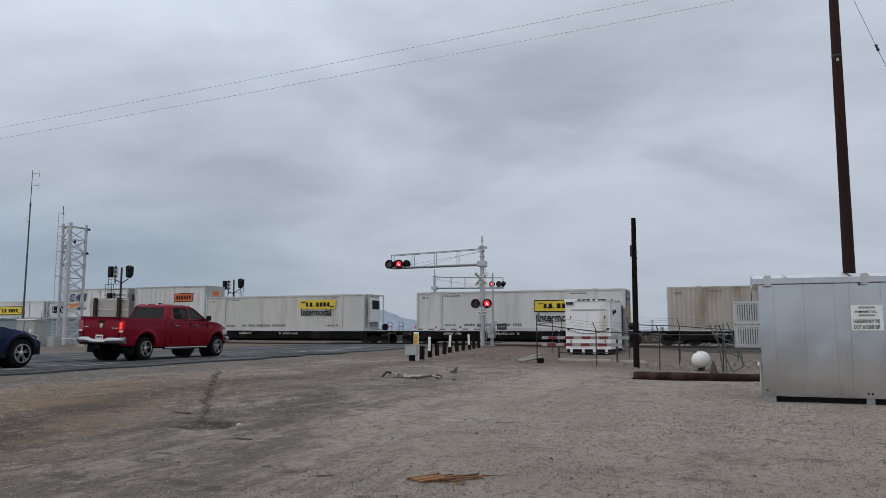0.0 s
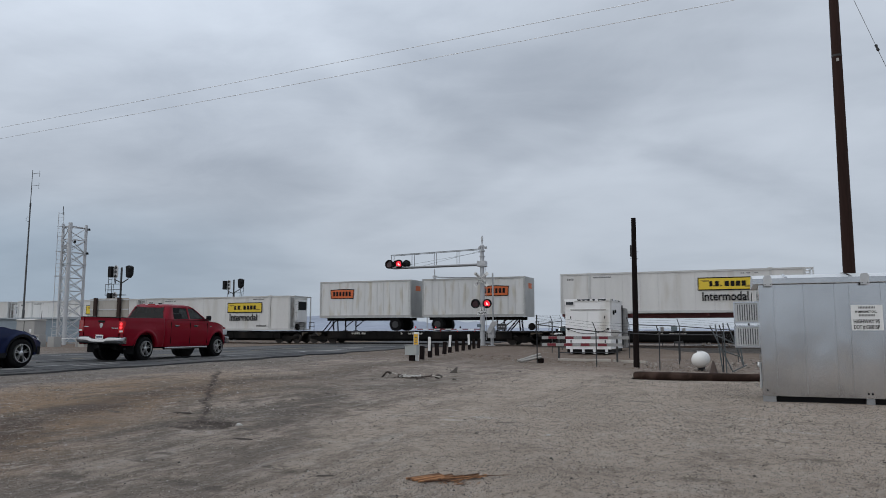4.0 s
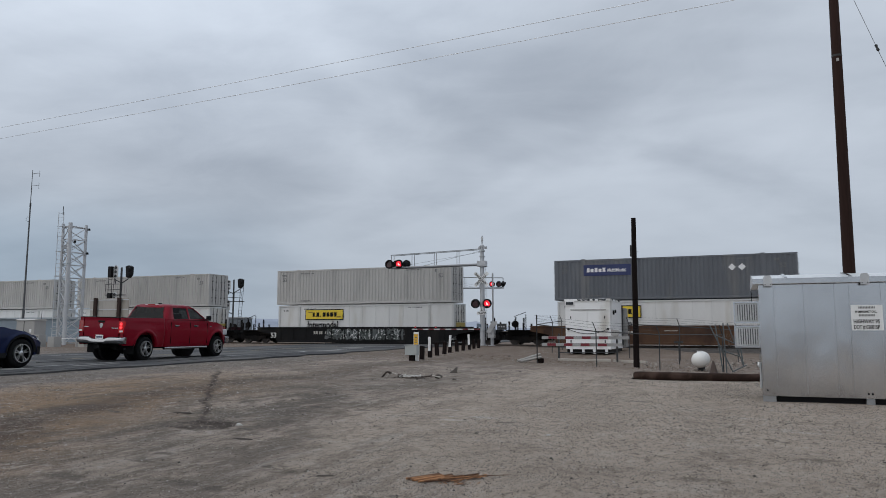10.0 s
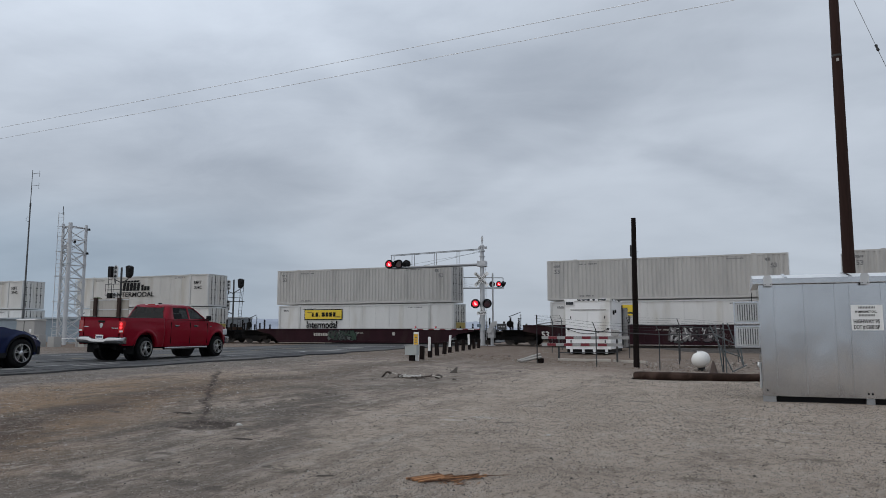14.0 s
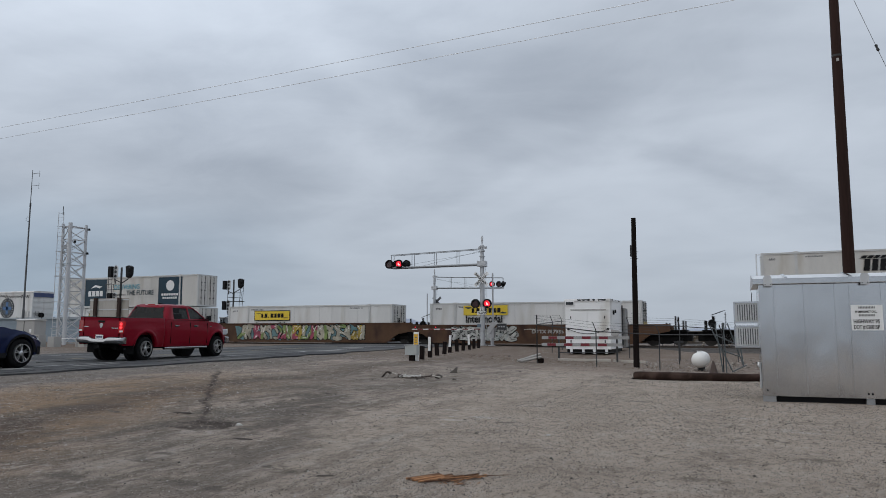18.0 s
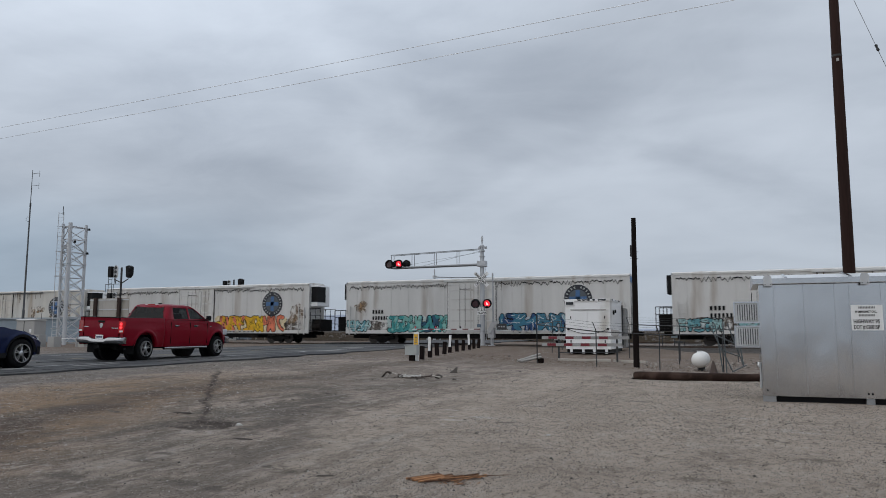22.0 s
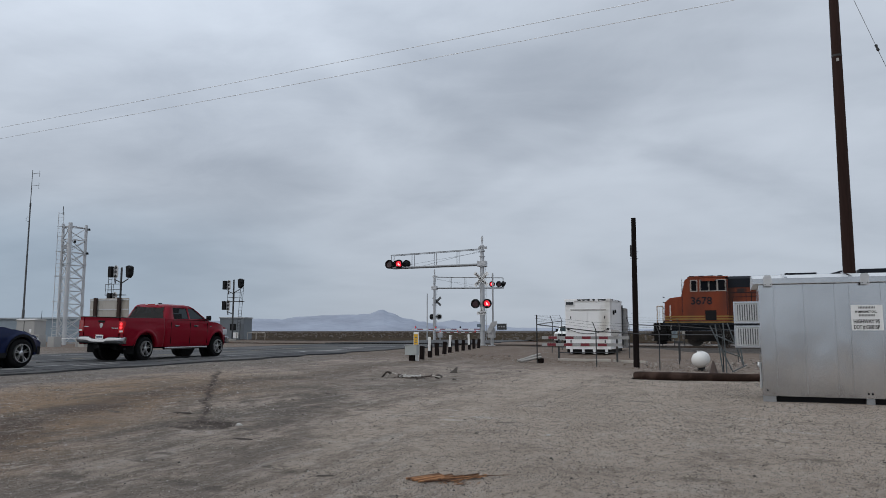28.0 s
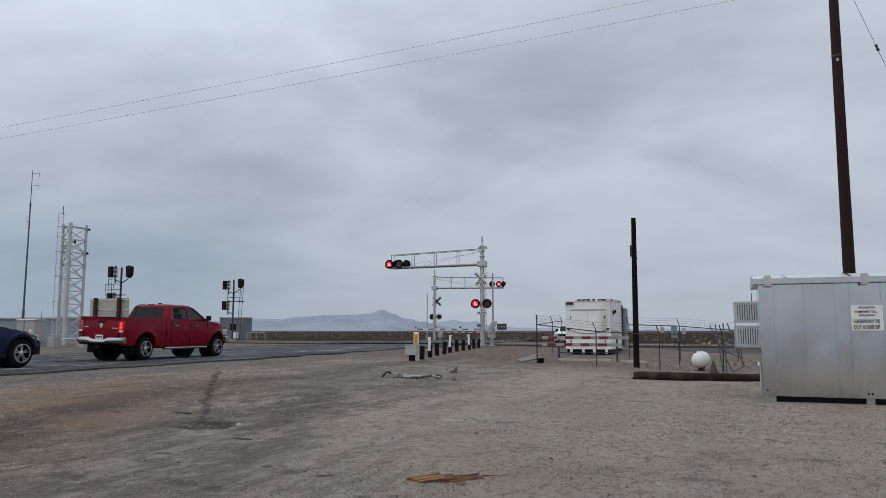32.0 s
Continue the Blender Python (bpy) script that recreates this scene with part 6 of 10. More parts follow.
def scrub():
    """Low bushes over the far plain, past counting."""
    rng = random.Random(11)
    vs, fs = [], []
    for k in range(9800):
        verge = k >= 9000
        if verge:
            # a thick growth along the road's near verge
            y = 84 + 110 * rng.random() ** 1.5
            x = road_edge(y) + rng.uniform(0.7, 7.5)
        else:
            y = 82 + 520 * rng.random() ** 1.9
            x = rng.uniform(-1.15, 0.55) * y + rng.uniform(-10, 10)
        e = x - road_edge(y)
        if -14 < e < (0.6 if verge else 2) and y < 240:
            continue
        if y < 100 and e > 2 and not verge:
            continue
        r = rng.uniform(0.22, 0.55) * (1 + y / 420) * (1.25 if verge else 1)
        z = ground_z(x, y) - 0.05
        for _ in range(5):
            a, ln = rng.uniform(0, 6.28), r * rng.uniform(0.45, 0.95)
            i = len(vs)
            cx, cy = x + math.cos(a) * r * 0.4, y + math.sin(a) * r * 0.4
            vs += [(cx - 0.45 * r, cy, z), (cx + 0.45 * r, cy - 0.1, z), (cx + 0.4 * r + rng.uniform(-0.2, 0.2), cy, z + ln * 0.6), (cx + rng.uniform(-0.2, 0.2), cy + 0.15 * r, z + ln), (cx - 0.4 * r, cy, z + ln * 0.55)]
            fs.append((i, i + 1, i + 2, i + 3, i + 4))
    me = bpy.data.meshes.new("scrub")
    me.from_pydata(vs, [], fs)
    return me


tagged(part("scrub", scrub(), M_SCRUB), "dry olive brown desert scrub over the plain", "scrub", kind="stuff")


def hills(name, dist, outline, colour, label):
    """A ridge far off, its crest given as heading in degrees and height in degrees over the eye."""
    vs, fs = [], []
    rng = random.Random(int(dist))
    n = 260
    a0, a1 = outline[0][0], outline[-1][0]
    depth = 5
    for i in range(n + 1):
        a = a0 + (a1 - a0) * i / n
        for (p, hp), (q, hq) in zip(outline, outline[1:]):
            if p <= a <= q:
                h = hp + (hq - hp) * smoothstep(0, 1, (a - p) / max(1e-6, q - p))
        h += 0.035 * noise.noise(Vector((a * 2.3, dist * 0.01, 0))) + 0.02 * noise.noise(Vector((a * 7, 3, 1)))
        h = max(h, 0.0)
        for k in range(depth + 1):
            g = k / depth
            d = dist * (0.86 + 0.14 * g)
            bend = h * g ** 1.4 * (1 + 0.25 * noise.noise(Vector((a * 4, g * 5, dist * 0.01))) * (1 - g))
            t = radians(90 + TURN - a)
            vs.append((d * math.cos(t), d * math.sin(t), 1.5 + d * math.tan(radians(bend)) - (3 if k == 0 else 0)))
    m = depth + 1
    fs = [(i * m + k, (i + 1) * m + k, (i + 1) * m + k + 1, i * m + k + 1) for i in range(n) for k in range(depth)]
    me = bpy.data.meshes.new(name)
    me.from_pydata(vs, [], fs)
    for f in me.polygons:
        f.use_smooth = True
    return tagged(part(name, me, colour), label, "mountain", kind="structure")


# The haze of distance is mixed into the hills' base colours.
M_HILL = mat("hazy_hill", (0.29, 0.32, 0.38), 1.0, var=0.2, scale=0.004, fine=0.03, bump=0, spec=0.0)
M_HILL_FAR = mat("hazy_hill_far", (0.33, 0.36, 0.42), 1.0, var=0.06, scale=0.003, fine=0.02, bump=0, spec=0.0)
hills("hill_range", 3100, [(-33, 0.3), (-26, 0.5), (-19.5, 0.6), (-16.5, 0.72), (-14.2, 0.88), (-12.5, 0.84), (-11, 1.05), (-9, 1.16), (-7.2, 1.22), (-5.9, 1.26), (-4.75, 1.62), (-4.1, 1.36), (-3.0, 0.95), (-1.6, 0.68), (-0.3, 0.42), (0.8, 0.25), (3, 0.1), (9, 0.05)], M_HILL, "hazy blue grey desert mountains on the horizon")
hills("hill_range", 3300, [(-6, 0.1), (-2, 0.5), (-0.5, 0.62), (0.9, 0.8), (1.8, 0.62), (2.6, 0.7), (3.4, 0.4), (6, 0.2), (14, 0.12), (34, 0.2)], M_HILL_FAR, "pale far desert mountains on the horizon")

# ---- flashing lamps ----
def flasher(parent, x, y, z, first, face=0.0, live=True):
    """A round lamp that looks to -y: a hood, a steadily glowing lens and an added dark shutter that tips over it."""
    at = Matrix.Translation((x, y, z)) @ Matrix.Rotation(radians(face), 4, "Z")
    disc = bmesh.new()
    rod(disc, (0, 0.0, 0), (0, 0.03, 0), 0.335, seg=32)
    lamp = part("lamp", disc, M_BLACK, parent, "round black railway flasher")
    lamp.matrix_basis = at
    body = bmesh.new()
    rod(body, (0, 0.03, 0), (0, 0.22, 0), 0.24, 0.16, seg=20)
    part("lamp_housing", body, M_BLACK, lamp)
    vs = bmesh.new()
    seg = 16
    ring = [(0.25 * math.cos(math.pi * (-0.1 + 1.2 * i / seg)), 0.25 * math.sin(math.pi * (-0.1 + 1.2 * i / seg))) for i in range(seg + 1)]
    for r, flip in ((1.0, False), (0.965, True)):
        a = [vs.verts.new((p * r, -0.27 + 0.12 * (1 - max(0.0, q / 0.25)), q * r)) for p, q in ring]
        b = [vs.verts.new((p * r, 0.0, q * r)) for p, q in ring]
        for i in range(seg):
            vs.faces.new((a[i], b[i], b[i + 1], a[i + 1]) if flip else (a[i], a[i + 1], b[i + 1], b[i]))
    part("visor", vs, M_BLACK, lamp)
    if not live:
        part("lens", R((0, -0.012, 0), (0, 0.0, 0), 0.22, seg=28), M_LENS, lamp)
        return lamp
    part("lens", R((0, -0.008, 0), (0, 0.0, 0), 0.225, seg=28), M_LED, lamp, "red glowing lens")
    core = bmesh.new()
    prism(core, [(-0.07, 0.11), (-0.02, 0.09), (0.03, 0.02), (0.09, -0.02), (0.10, -0.08), (0.03, -0.12), (-0.05, -0.09), (-0.08, 0.0)], -0.014, -0.007)
    part("lens_core", core, M_LED_CORE, lamp)
    # An added shutter stands for the lamp going dark; the lens glows throughout.
    sh = part("shutter", R((0, -0.03, 0), (0, -0.018, 0), 0.232, seg=28), M_LENS, lamp, "dark red shutter over the lens")
    FLASHERS.append((sh, Matrix(), first))
    return lamp


def striped_arm(parent, x0, x1, y, z, first_red=True, h=0.065, taper=1.0):
    """A gate arm in red and white stretches."""
    n = max(4, round(abs(x1 - x0) / 0.42))
    for i in range(n):
        a, b = x0 + (x1 - x0) * i / n, x0 + (x1 - x0) * (i + 1) / n
        part("arm_stripe", B(min(a, b), max(a, b), y - 0.02, y + 0.02, z - h / 2, z + h / 2), M_REDTAPE if (i % 2 == 0) == first_red else M_PAINT_W, parent)


# The mast's silver paint darkened, to put the arm's underside shade into the colour.
M_ARM_SHADED = mat("shaded_silver_paint", (0.27, 0.28, 0.29), 0.5, metal=0.3, var=0.15, bump=0.02)


def crossing_mast(x, y, turn, toward, label, near=True):
    """A cantilever flasher: mast, arm with walkway rails, crossed boards, lamps and a lowered gate. toward: -1 when the arm reaches to -x."""
    t = thing("crossing_signal", label, "railroad signal", pose(x, y, 0.42 if near else 0.12, 0, 0, turn), "crossing signals")
    w = 1.0 if near else 0.86
    u = 0.0 if near else 0.42
    m = bmesh.new()
    lathe(m, [(0.33, 0.0), (0.33, 0.06), (0.185 * w, 0.08), (0.175 * w, 2.6), (0.155 * w, 5.6), (0.14 * w, 7.2 + 1.35 * u), (0.06, 7.25 + 1.35 * u)], 20)
    smooth(part("mast", m, M_MAST, t))
    fin = bmesh.new()
    rod(fin, (0, 0, 7.2 + 1.35 * u), (0, 0, 7.9 + 1.35 * u), 0.045, seg=8)
    box(fin, -0.07, 0.07, -0.07, 0.07, 7.45 + 1.35 * u, 7.8 + 1.35 * u, bevel=0.02)
    part("finial", fin, M_MAST, t)
    for zz in (1.0, 2.2, 4.6, 6.35, 6.75, 7.05):
        part("mast_band", R((0, 0, zz), (0, 0, zz + 0.07), 0.205 * w, seg=18), M_GALV, t)
    part("top_bracket", B(-0.25, 0.35, -0.1, 0.1, 6.95 + 1.35 * u, 7.12 + 1.35 * u, bevel=0.02), M_MAST, t)
    part("arm_bracket", B(-0.32, 0.32, -0.28, 0.28, 5.65 + u, 6.05 + u, bevel=0.03), M_MAST, t)
    s, n = toward, 3
    L = 7.1 if near else 8.1
    part("arm_tube", R((0, 0, 5.82 + u), (s * L, 0, 5.72 + u), 0.085, 0.07, seg=14), M_ARM_SHADED, t)
    part("arm_tube", R((0, 0.55, 5.82 + u), (s * L, 0.55, 5.72 + u), 0.06, 0.05, seg=10), M_MAST, t)
    for yy in (0.0, 0.55):
        part("arm_rail", R((0, yy, 6.96 + 1.4 * u), (s * L, yy, 6.70 + 1.4 * u), 0.028, seg=8), M_ARM_SHADED, t)
    for k in range(4):
        xx = s * (L - 0.05 if k == 3 else 1.9 + 1.75 * k)
        for yy in (0.0, 0.55):
            part("arm_post", R((xx, yy, 5.75 + u), (xx, yy, 6.96 + 1.4 * u - 0.26 * abs(xx) / L), 0.022, seg=6), M_ARM_SHADED, t)
    for a, b in ((0.9, 4.6), (2.9, 6.4)):
        part("tie_wire", R((0, 0.2, 6.9 + 1.3 * u - a * 0.05), (s * b, 0.2, 5.85 + u), 0.008, seg=5), M_GALV_DARK, t)
    part("walkway", B(min(0, s * L), max(0, s * L), 0.06, 0.5, 5.78 + u, 5.81 + u), mat("walk_grate", (0.22, 0.22, 0.22), 0.6, metal=0.5), t)
    ld = bmesh.new()
    for xx in (-0.18, 0.18):
        rod(ld, (xx, 0.36, 0.4), (xx, 0.36, 6.1), 0.02, seg=6)
    for k in range(18):
        rod(ld, (-0.18, 0.36, 0.55 + 0.31 * k), (0.18, 0.36, 0.55 + 0.31 * k), 0.012, seg=5)
    part("ladder", ld, M_GALV, t)
    if near:
        flasher(t, s * (L + 0.05), -0.2, 6.0, 0)
        flasher(t, s * (L - 0.72), -0.2, 6.0, 1)
        for k, xx in enumerate((s * (L - 1.15), s * (L - 0.35))):
            lamp = flasher(t, xx, 0.3, 6.0, k, 180, live=False)
        flasher(t, -0.44, -0.3, 2.98, 0)
        flasher(t, 0.42, -0.3, 2.98, 1)
    else:
        flasher(t, s * (L - 0.35), -0.35, 6.05 + 1.2 * u, 0)
        flasher(t, s * (L - 1.15), -0.35, 6.05 + 1.2 * u, 1)
        flasher(t, s * (L + 0.1), -0.1, 6.05 + 1.2 * u, 0, 140, live=False)
        flasher(t, 0.42, 0.4, 2.95, 0, 200, live=False)
        flasher(t, -0.44, 0.4, 2.95, 0, 160, live=False)
        part("lamp_ring", R((0.55, 0.1, 2.95), (0.55, 0.14, 2.95), 0.33, seg=28), M_MAST, t)
        part("lamp_back", R((0.55, 0.02, 2.95), (0.55, 0.1, 2.95), 0.23, seg=24), M_BLACK, t)
    part("lamp_bar", B(-0.5, 0.5, 0.02 if near else -0.05, 0.08 if near else 0.05, 2.9, 2.98), M_GALV_DARK, t)
    # crossed boards
    for k, (ang, word) in enumerate(((-45, "CROSSING"), (45, "RAILROAD"))):
        bd = B(-0.68, 0.68, -0.012, 0.012, -0.125, 0.125)
        o = part("cross_board", bd, M_PAINT_W if near else mat("board_back", (0.10, 0.105, 0.11), 0.6, metal=0.4, var=0.15), t, "white crossing board with black lettering" if near else "dull metal back of a crossing board")
        ang2 = ang if near else -ang
        o.matrix_basis = Matrix.Translation((0.0 if near else 0.2, (-0.27 - 0.03 * k) if near else 0.27, 4.72)) @ Matrix.Rotation(radians(ang2), 4, "Y") @ Matrix.Diagonal((1, 1, 1, 1))
        if near:
            letters("lettering", word, 0.25, Matrix.Translation((-0.58, -0.016, -0.088)) @ SIDE, M_BLACK, o, squash=0.86)
    if near:
        part("count_sign", B(-0.14, 0.14, -0.24, -0.22, 2.45, 2.72), M_PAINT_W, t, "small white number sign")
        letters("lettering", "2", 0.3, side_at(-0.08, -0.245, 2.48), M_BLACK, t)
        part("count_sign", B(-0.34, 0.34, -0.24, -0.22, 2.2, 2.43), M_PAINT_W, t, "small white sign with black lettering")
        letters("lettering", "TRACKS", 0.2, side_at(-0.31, -0.245, 2.24), M_BLACK, t, squash=0.9)
        part("info_plate", B(-0.35, -0.06, -0.24, -0.22, 1.3, 1.52), mat("sign_blue", (0.12, 0.16, 0.2), 0.5, bump=0), t, "small blue plate")
    # gate machine, arm and counterweight
    gx = 0.72 if near else 0.55 * s
    gy = -0.25 if near else 0.4
    part("gate_post", R((gx, gy, 0), (gx, gy, 1.0), 0.07, seg=12), M_MAST, t)
    part("gate_base", B(gx - 0.22, gx + 0.22, gy - 0.22, gy + 0.22, 0.0, 0.05), M_MAST, t)
    part("gate_box", B(gx - 0.24, gx + 0.24, gy - 0.22, gy + 0.22, 0.55, 1.25, bevel=0.04), M_MAST, t, "silver gate mechanism box")
    if near:
        part("gate_lever", prism(bmesh.new(), [(gx - 0.3, 0.95), (gx + 0.05, 1.62), (gx + 0.45, 1.75), (gx + 0.5, 1.55), (gx + 0.2, 1.2), (gx, 0.85)], gy - 0.36, gy - 0.28), M_MAST, t)
        part("counterweight", B(gx + 0.5, gx + 1.15, gy - 0.42, gy - 0.22, 1.12, 1.55, bevel=0.03), M_GALV_DARK, t, "dark gate counterweight")
        for k in range(3):
            part("weight_bolt", R((gx + 0.65 + 0.18 * k, gy - 0.46, 1.34), (gx + 0.65 + 0.18 * k, gy - 0.42, 1.34), 0.05, seg=8), M_GALV, t)
        part("side_pole", R((0.68, 0.35, 0), (0.68, 0.35, 5.2), 0.06, seg=10), M_MAST, t)
        ends = (-0.1, -5.25)
    else:
        part("side_pole", R((-0.75, -0.4, 0), (-0.75, -0.4, 5.6), 0.06, seg=10), M_MAST, t)
        ends = (0.3, 5.5)
    arm = part("gate_arm", B(min(ends), max(ends), -0.34, -0.325, 1.13, 1.2), M_MAST, t)
    striped_arm(arm, ends[0], ends[1], -0.36, 1.165)
    for f in (0.06, 0.36, 0.72) if near else (0.1, 0.5, 0.9):
        gl = ends[1] + (ends[0] - ends[1]) * f
        hub = part("arm_lamp", B(gl - 0.05, gl + 0.05, -0.42, -0.36, 1.23, 1.37, bevel=0.015), M_BLACK, arm)
        if f != 0.72:
            part("lamp_glow", R((gl, -0.44, 1.3), (gl, -0.419, 1.3), 0.045, seg=12), M_LED, hub, "small red arm light")
    return t


crossing_mast(-17.5, 49.5, 4.7, -1, "silver cantilever crossing signal with red flashers and lowered gate")
crossing_mast(-33.35, 77.7, 4.7, 1, "silver far crossing signal seen from behind, gate lowered", near=False)

# ---- guard posts beside the road ----
rngq = random.Random(21)
for k, (x, y) in enumerate(((-12.8, 28.5), (-13.26, 30.39), (-13.72, 32.28), (-14.12, 34.17), (-14.59, 36.06), (-14.92, 37.94), (-15.29, 39.83), (-15.59, 41.72), (-16.0, 43.61), (-16.37, 45.5))):
    h = 0.52 + rngq.uniform(-0.05, 0.06)
    t = thing("guard_post", "short dark creosoted wooden guard post in dirt" + (" with a white reflector" if k in (1, 4, 7) else ""), "post", pose(x, y, ground_z(x, y), rngq.uniform(-3, 3), rngq.uniform(-3, 3), rngq.uniform(-10, 10)), "guard posts")
    bm = B(-0.078, 0.078, -0.09, 0.09, -0.3, h + 0.08, bevel=0.02)
    part("post_timber", bm, M_WOOD_DARK, t)
    if k in (1, 4, 7):
        part("reflector", B(-0.065, 0.065, -0.115, -0.088, 0.30, 0.92, bevel=0.01), M_PAINT_W, t, "upright white reflector board")

x, y = -12.55, 27.35
t = thing("cable_marker", "white plastic cable marker post with a yellow panel", "marker post", spot(x, y))
part("marker_post", B(-0.11, 0.11, -0.03, 0.03, -0.2, 1.17, bevel=0.02), M_PAINT_W, t)
part("marker_panel", B(-0.085, 0.085, -0.042, -0.03, 0.55, 1.08), mat("marker_yellow", (0.75, 0.42, 0.03), 0.5, bump=0), t, "yellow warning panel")
pb = bmesh.new()
for k in range(4):
    box(pb, -0.05, 0.05, -0.048, -0.042, 0.62 + 0.1 * k, 0.66 + 0.1 * k)
marks("panel_marks", pb, M_INK, t)
x, y = -12.52, 26.9
t = thing("junction_box", "pale grey steel junction box on a stub post", "utility box", spot(x, y, 0.06))
part("stub_post", B(-0.10, 0.10, -0.08, 0.08, -0.2, 0.2), M_WOOD_DARK, t)
part("box_body", B(-0.26, 0.26, -0.15, 0.15, 0.18, 0.56, bevel=0.02), mat("pale_box", (0.40, 0.42, 0.41), 0.5, var=0.08), t)
part("box_lid", B(-0.275, 0.275, -0.165, 0.165, 0.555, 0.585, bevel=0.01), M_GALV, t)

# ---- the metal equipment house ----
def dented_panel(x0, x1, z0, z1, seed):
    """A sheet-metal panel whose outer face bulges and dips by a few millimetres."""
    bm = bmesh.new()
    nx, nz = 8, 34
    grids = []
    for back in (False, True):
        rows = []
        for j in range(nz + 1):
            z = z0 + (z1 - z0) * j / nz
            row = []
            for i in range(nx + 1):
                g = i / nx
                x = x0 + (x1 - x0) * g
                bow = min(1.0, 5 * g, 5 * (1 - g))
                dent = 0.0034 * noise.noise(Vector((x * 2.1, z * 1.5, seed))) + 0.0010 * noise.noise(Vector((x * 5.5, z * 3.6, seed)))
                row.append(bm.verts.new((x, 0.045 if back else 0.003 + bow * dent, z)))
            rows.append(row)
        grids.append(rows)
    f, k = grids
    for j in range(nz):
        for i in range(nx):
            bm.faces.new((f[j][i], f[j][i + 1], f[j + 1][i + 1], f[j + 1][i]))
            bm.faces.new((k[j][i], k[j + 1][i], k[j + 1][i + 1], k[j][i + 1]))
        for i in (0, nx):
            bm.faces.new((f[j][i], f[j + 1][i], k[j + 1][i], k[j][i]))
    for j in (0, nz):
        for i in range(nx):
            bm.faces.new((f[j][i], k[j][i], k[j][i + 1], f[j][i + 1]))
    bmesh.ops.recalc_face_normals(bm, faces=bm.faces[:])
    return bm


def metal_house():
    t = thing("equipment_house", "bare aluminium railway equipment house with a white notice", "equipment house", pose(0.25, 17.12, 0.0, 0, 0, 0.8))
    W, D, H = 4.3, 1.95, 2.47
    rngh = random.Random(12)
    edges = [0.0, 0.29, 0.86, 1.44, 1.71, 2.28, 2.86, 3.43, 4.0, W]
    for a, b in zip(edges, edges[1:]):
        smooth(part("wall_panel", dented_panel(a + 0.0015, b - 0.0015, 0.125, H, rngh.uniform(0, 50)), M_ALU, t), 30)
    part("seam_backing", B(0.02, W - 0.02, 0.02, D - 0.02, 0.18, H - 0.01), M_ALU_DULL, t)
    part("end_wall", B(0.0, 0.03, 0.047, D - 0.05, 0.17, H, bevel=0.004), M_ALU, t)
    part("end_wall", B(W - 0.03, W, 0.047, D - 0.05, 0.17, H, bevel=0.004), M_ALU, t)
    part("back_wall", B(0.0, W, D - 0.048, D, 0.17, H), M_ALU, t)
    roof = bmesh.new()
    prism(roof, [(-0.16, H + 0.01), (-0.16, H + 0.12), (D / 2, H + 0.27), (D + 0.16, H + 0.12), (D + 0.16, H + 0.01)], -0.11, W + 0.24, axis="x")
    part("roof", roof, mat("roof_white", (0.72, 0.73, 0.73), 0.35, metal=0.6, var=0.08), t, "pale low-pitched metal roof")
    part("roof_fascia", B(-0.115, W + 0.245, -0.175, -0.15, H + 0.015, H + 0.125), M_ALU, t)
    gv = bmesh.new()
    prism(gv, [(-0.17, H - 0.02), (-0.17, H + 0.13), (D / 2, H + 0.285), (D + 0.17, H + 0.13), (D + 0.17, H - 0.02)], -0.122, -0.112, axis="x")
    part("gable_trim", gv, M_ALU_DULL, t)
    for x in (0.18, 1.99, 3.8):
        pl = bmesh.new()
        prism(pl, [(x - 0.08, H - 0.04), (x + 0.08, H - 0.04), (x + 0.08, H + 0.15), (x + 0.05, H + 0.19), (x - 0.05, H + 0.19), (x - 0.08, H + 0.15)], -0.19, -0.176)
        lg = part("lifting_bracket", pl, M_ALU_DULL, t)
        for dx in (-0.05, 0.05):
            part("bolt", R((x + dx, -0.197, H - 0.005), (x + dx, -0.19, H - 0.005), 0.011, seg=6), M_GALV_DARK, lg)
    for x in (0.5, 1.7, 2.9):
        rs = bmesh.new()
        prism(rs, [(-0.18, H + 0.125), (-0.18, H + 0.15), (D / 2, H + 0.30), (D / 2, H + 0.275)], x, x + 0.06, axis="x")
        part("roof_seam", rs, M_ALU, t)
    for x in (0.0, W - 0.25):
        part("skid_foot", B(x, x + 0.25, 0.02, 0.3, 0.0, 0.118), mat("foot_grey", (0.30, 0.305, 0.31), 0.5, metal=0.4, var=0.15), t)
    part("skid_foot", B(1.92, 2.07, 0.02, 0.3, 0.0, 0.118), mat("foot_grey", (0.30, 0.305, 0.31), 0.5, metal=0.4, var=0.15), t)
    part("skid_beam", B(0.05, W - 0.05, 0.12, D - 0.05, -0.03, 0.165), M_BLACK, t, "black skid under the floor")
    for x, z in ((0.09, 0.24), (1.96, 0.22), (2.03, 0.22)):
        part("bolt", R((x, -0.008, z), (x, 0.0, z), 0.02, seg=8), M_BLACK, t)
    # two louvred air units on the end wall
    for z0 in (1.76, 1.24):
        u = part("air_unit", B(-0.50, -0.005, 0.10, 0.85, z0 - 0.09, z0 + 0.345, bevel=0.012), mat("unit_grey", (0.50, 0.51, 0.52), 0.5, metal=0.3), t, "louvred grey air unit")
        # A dark flat plate behind the slats paints the shade in their gaps.
        part("louvre_recess", B(-0.44, -0.05, 0.094, 0.1, z0 - 0.04, z0 + 0.30), mat("gap_shade_grey", (0.10, 0.105, 0.11), 0.7), u)
        for k in range(8):
            x = -0.425 + 0.048 * k
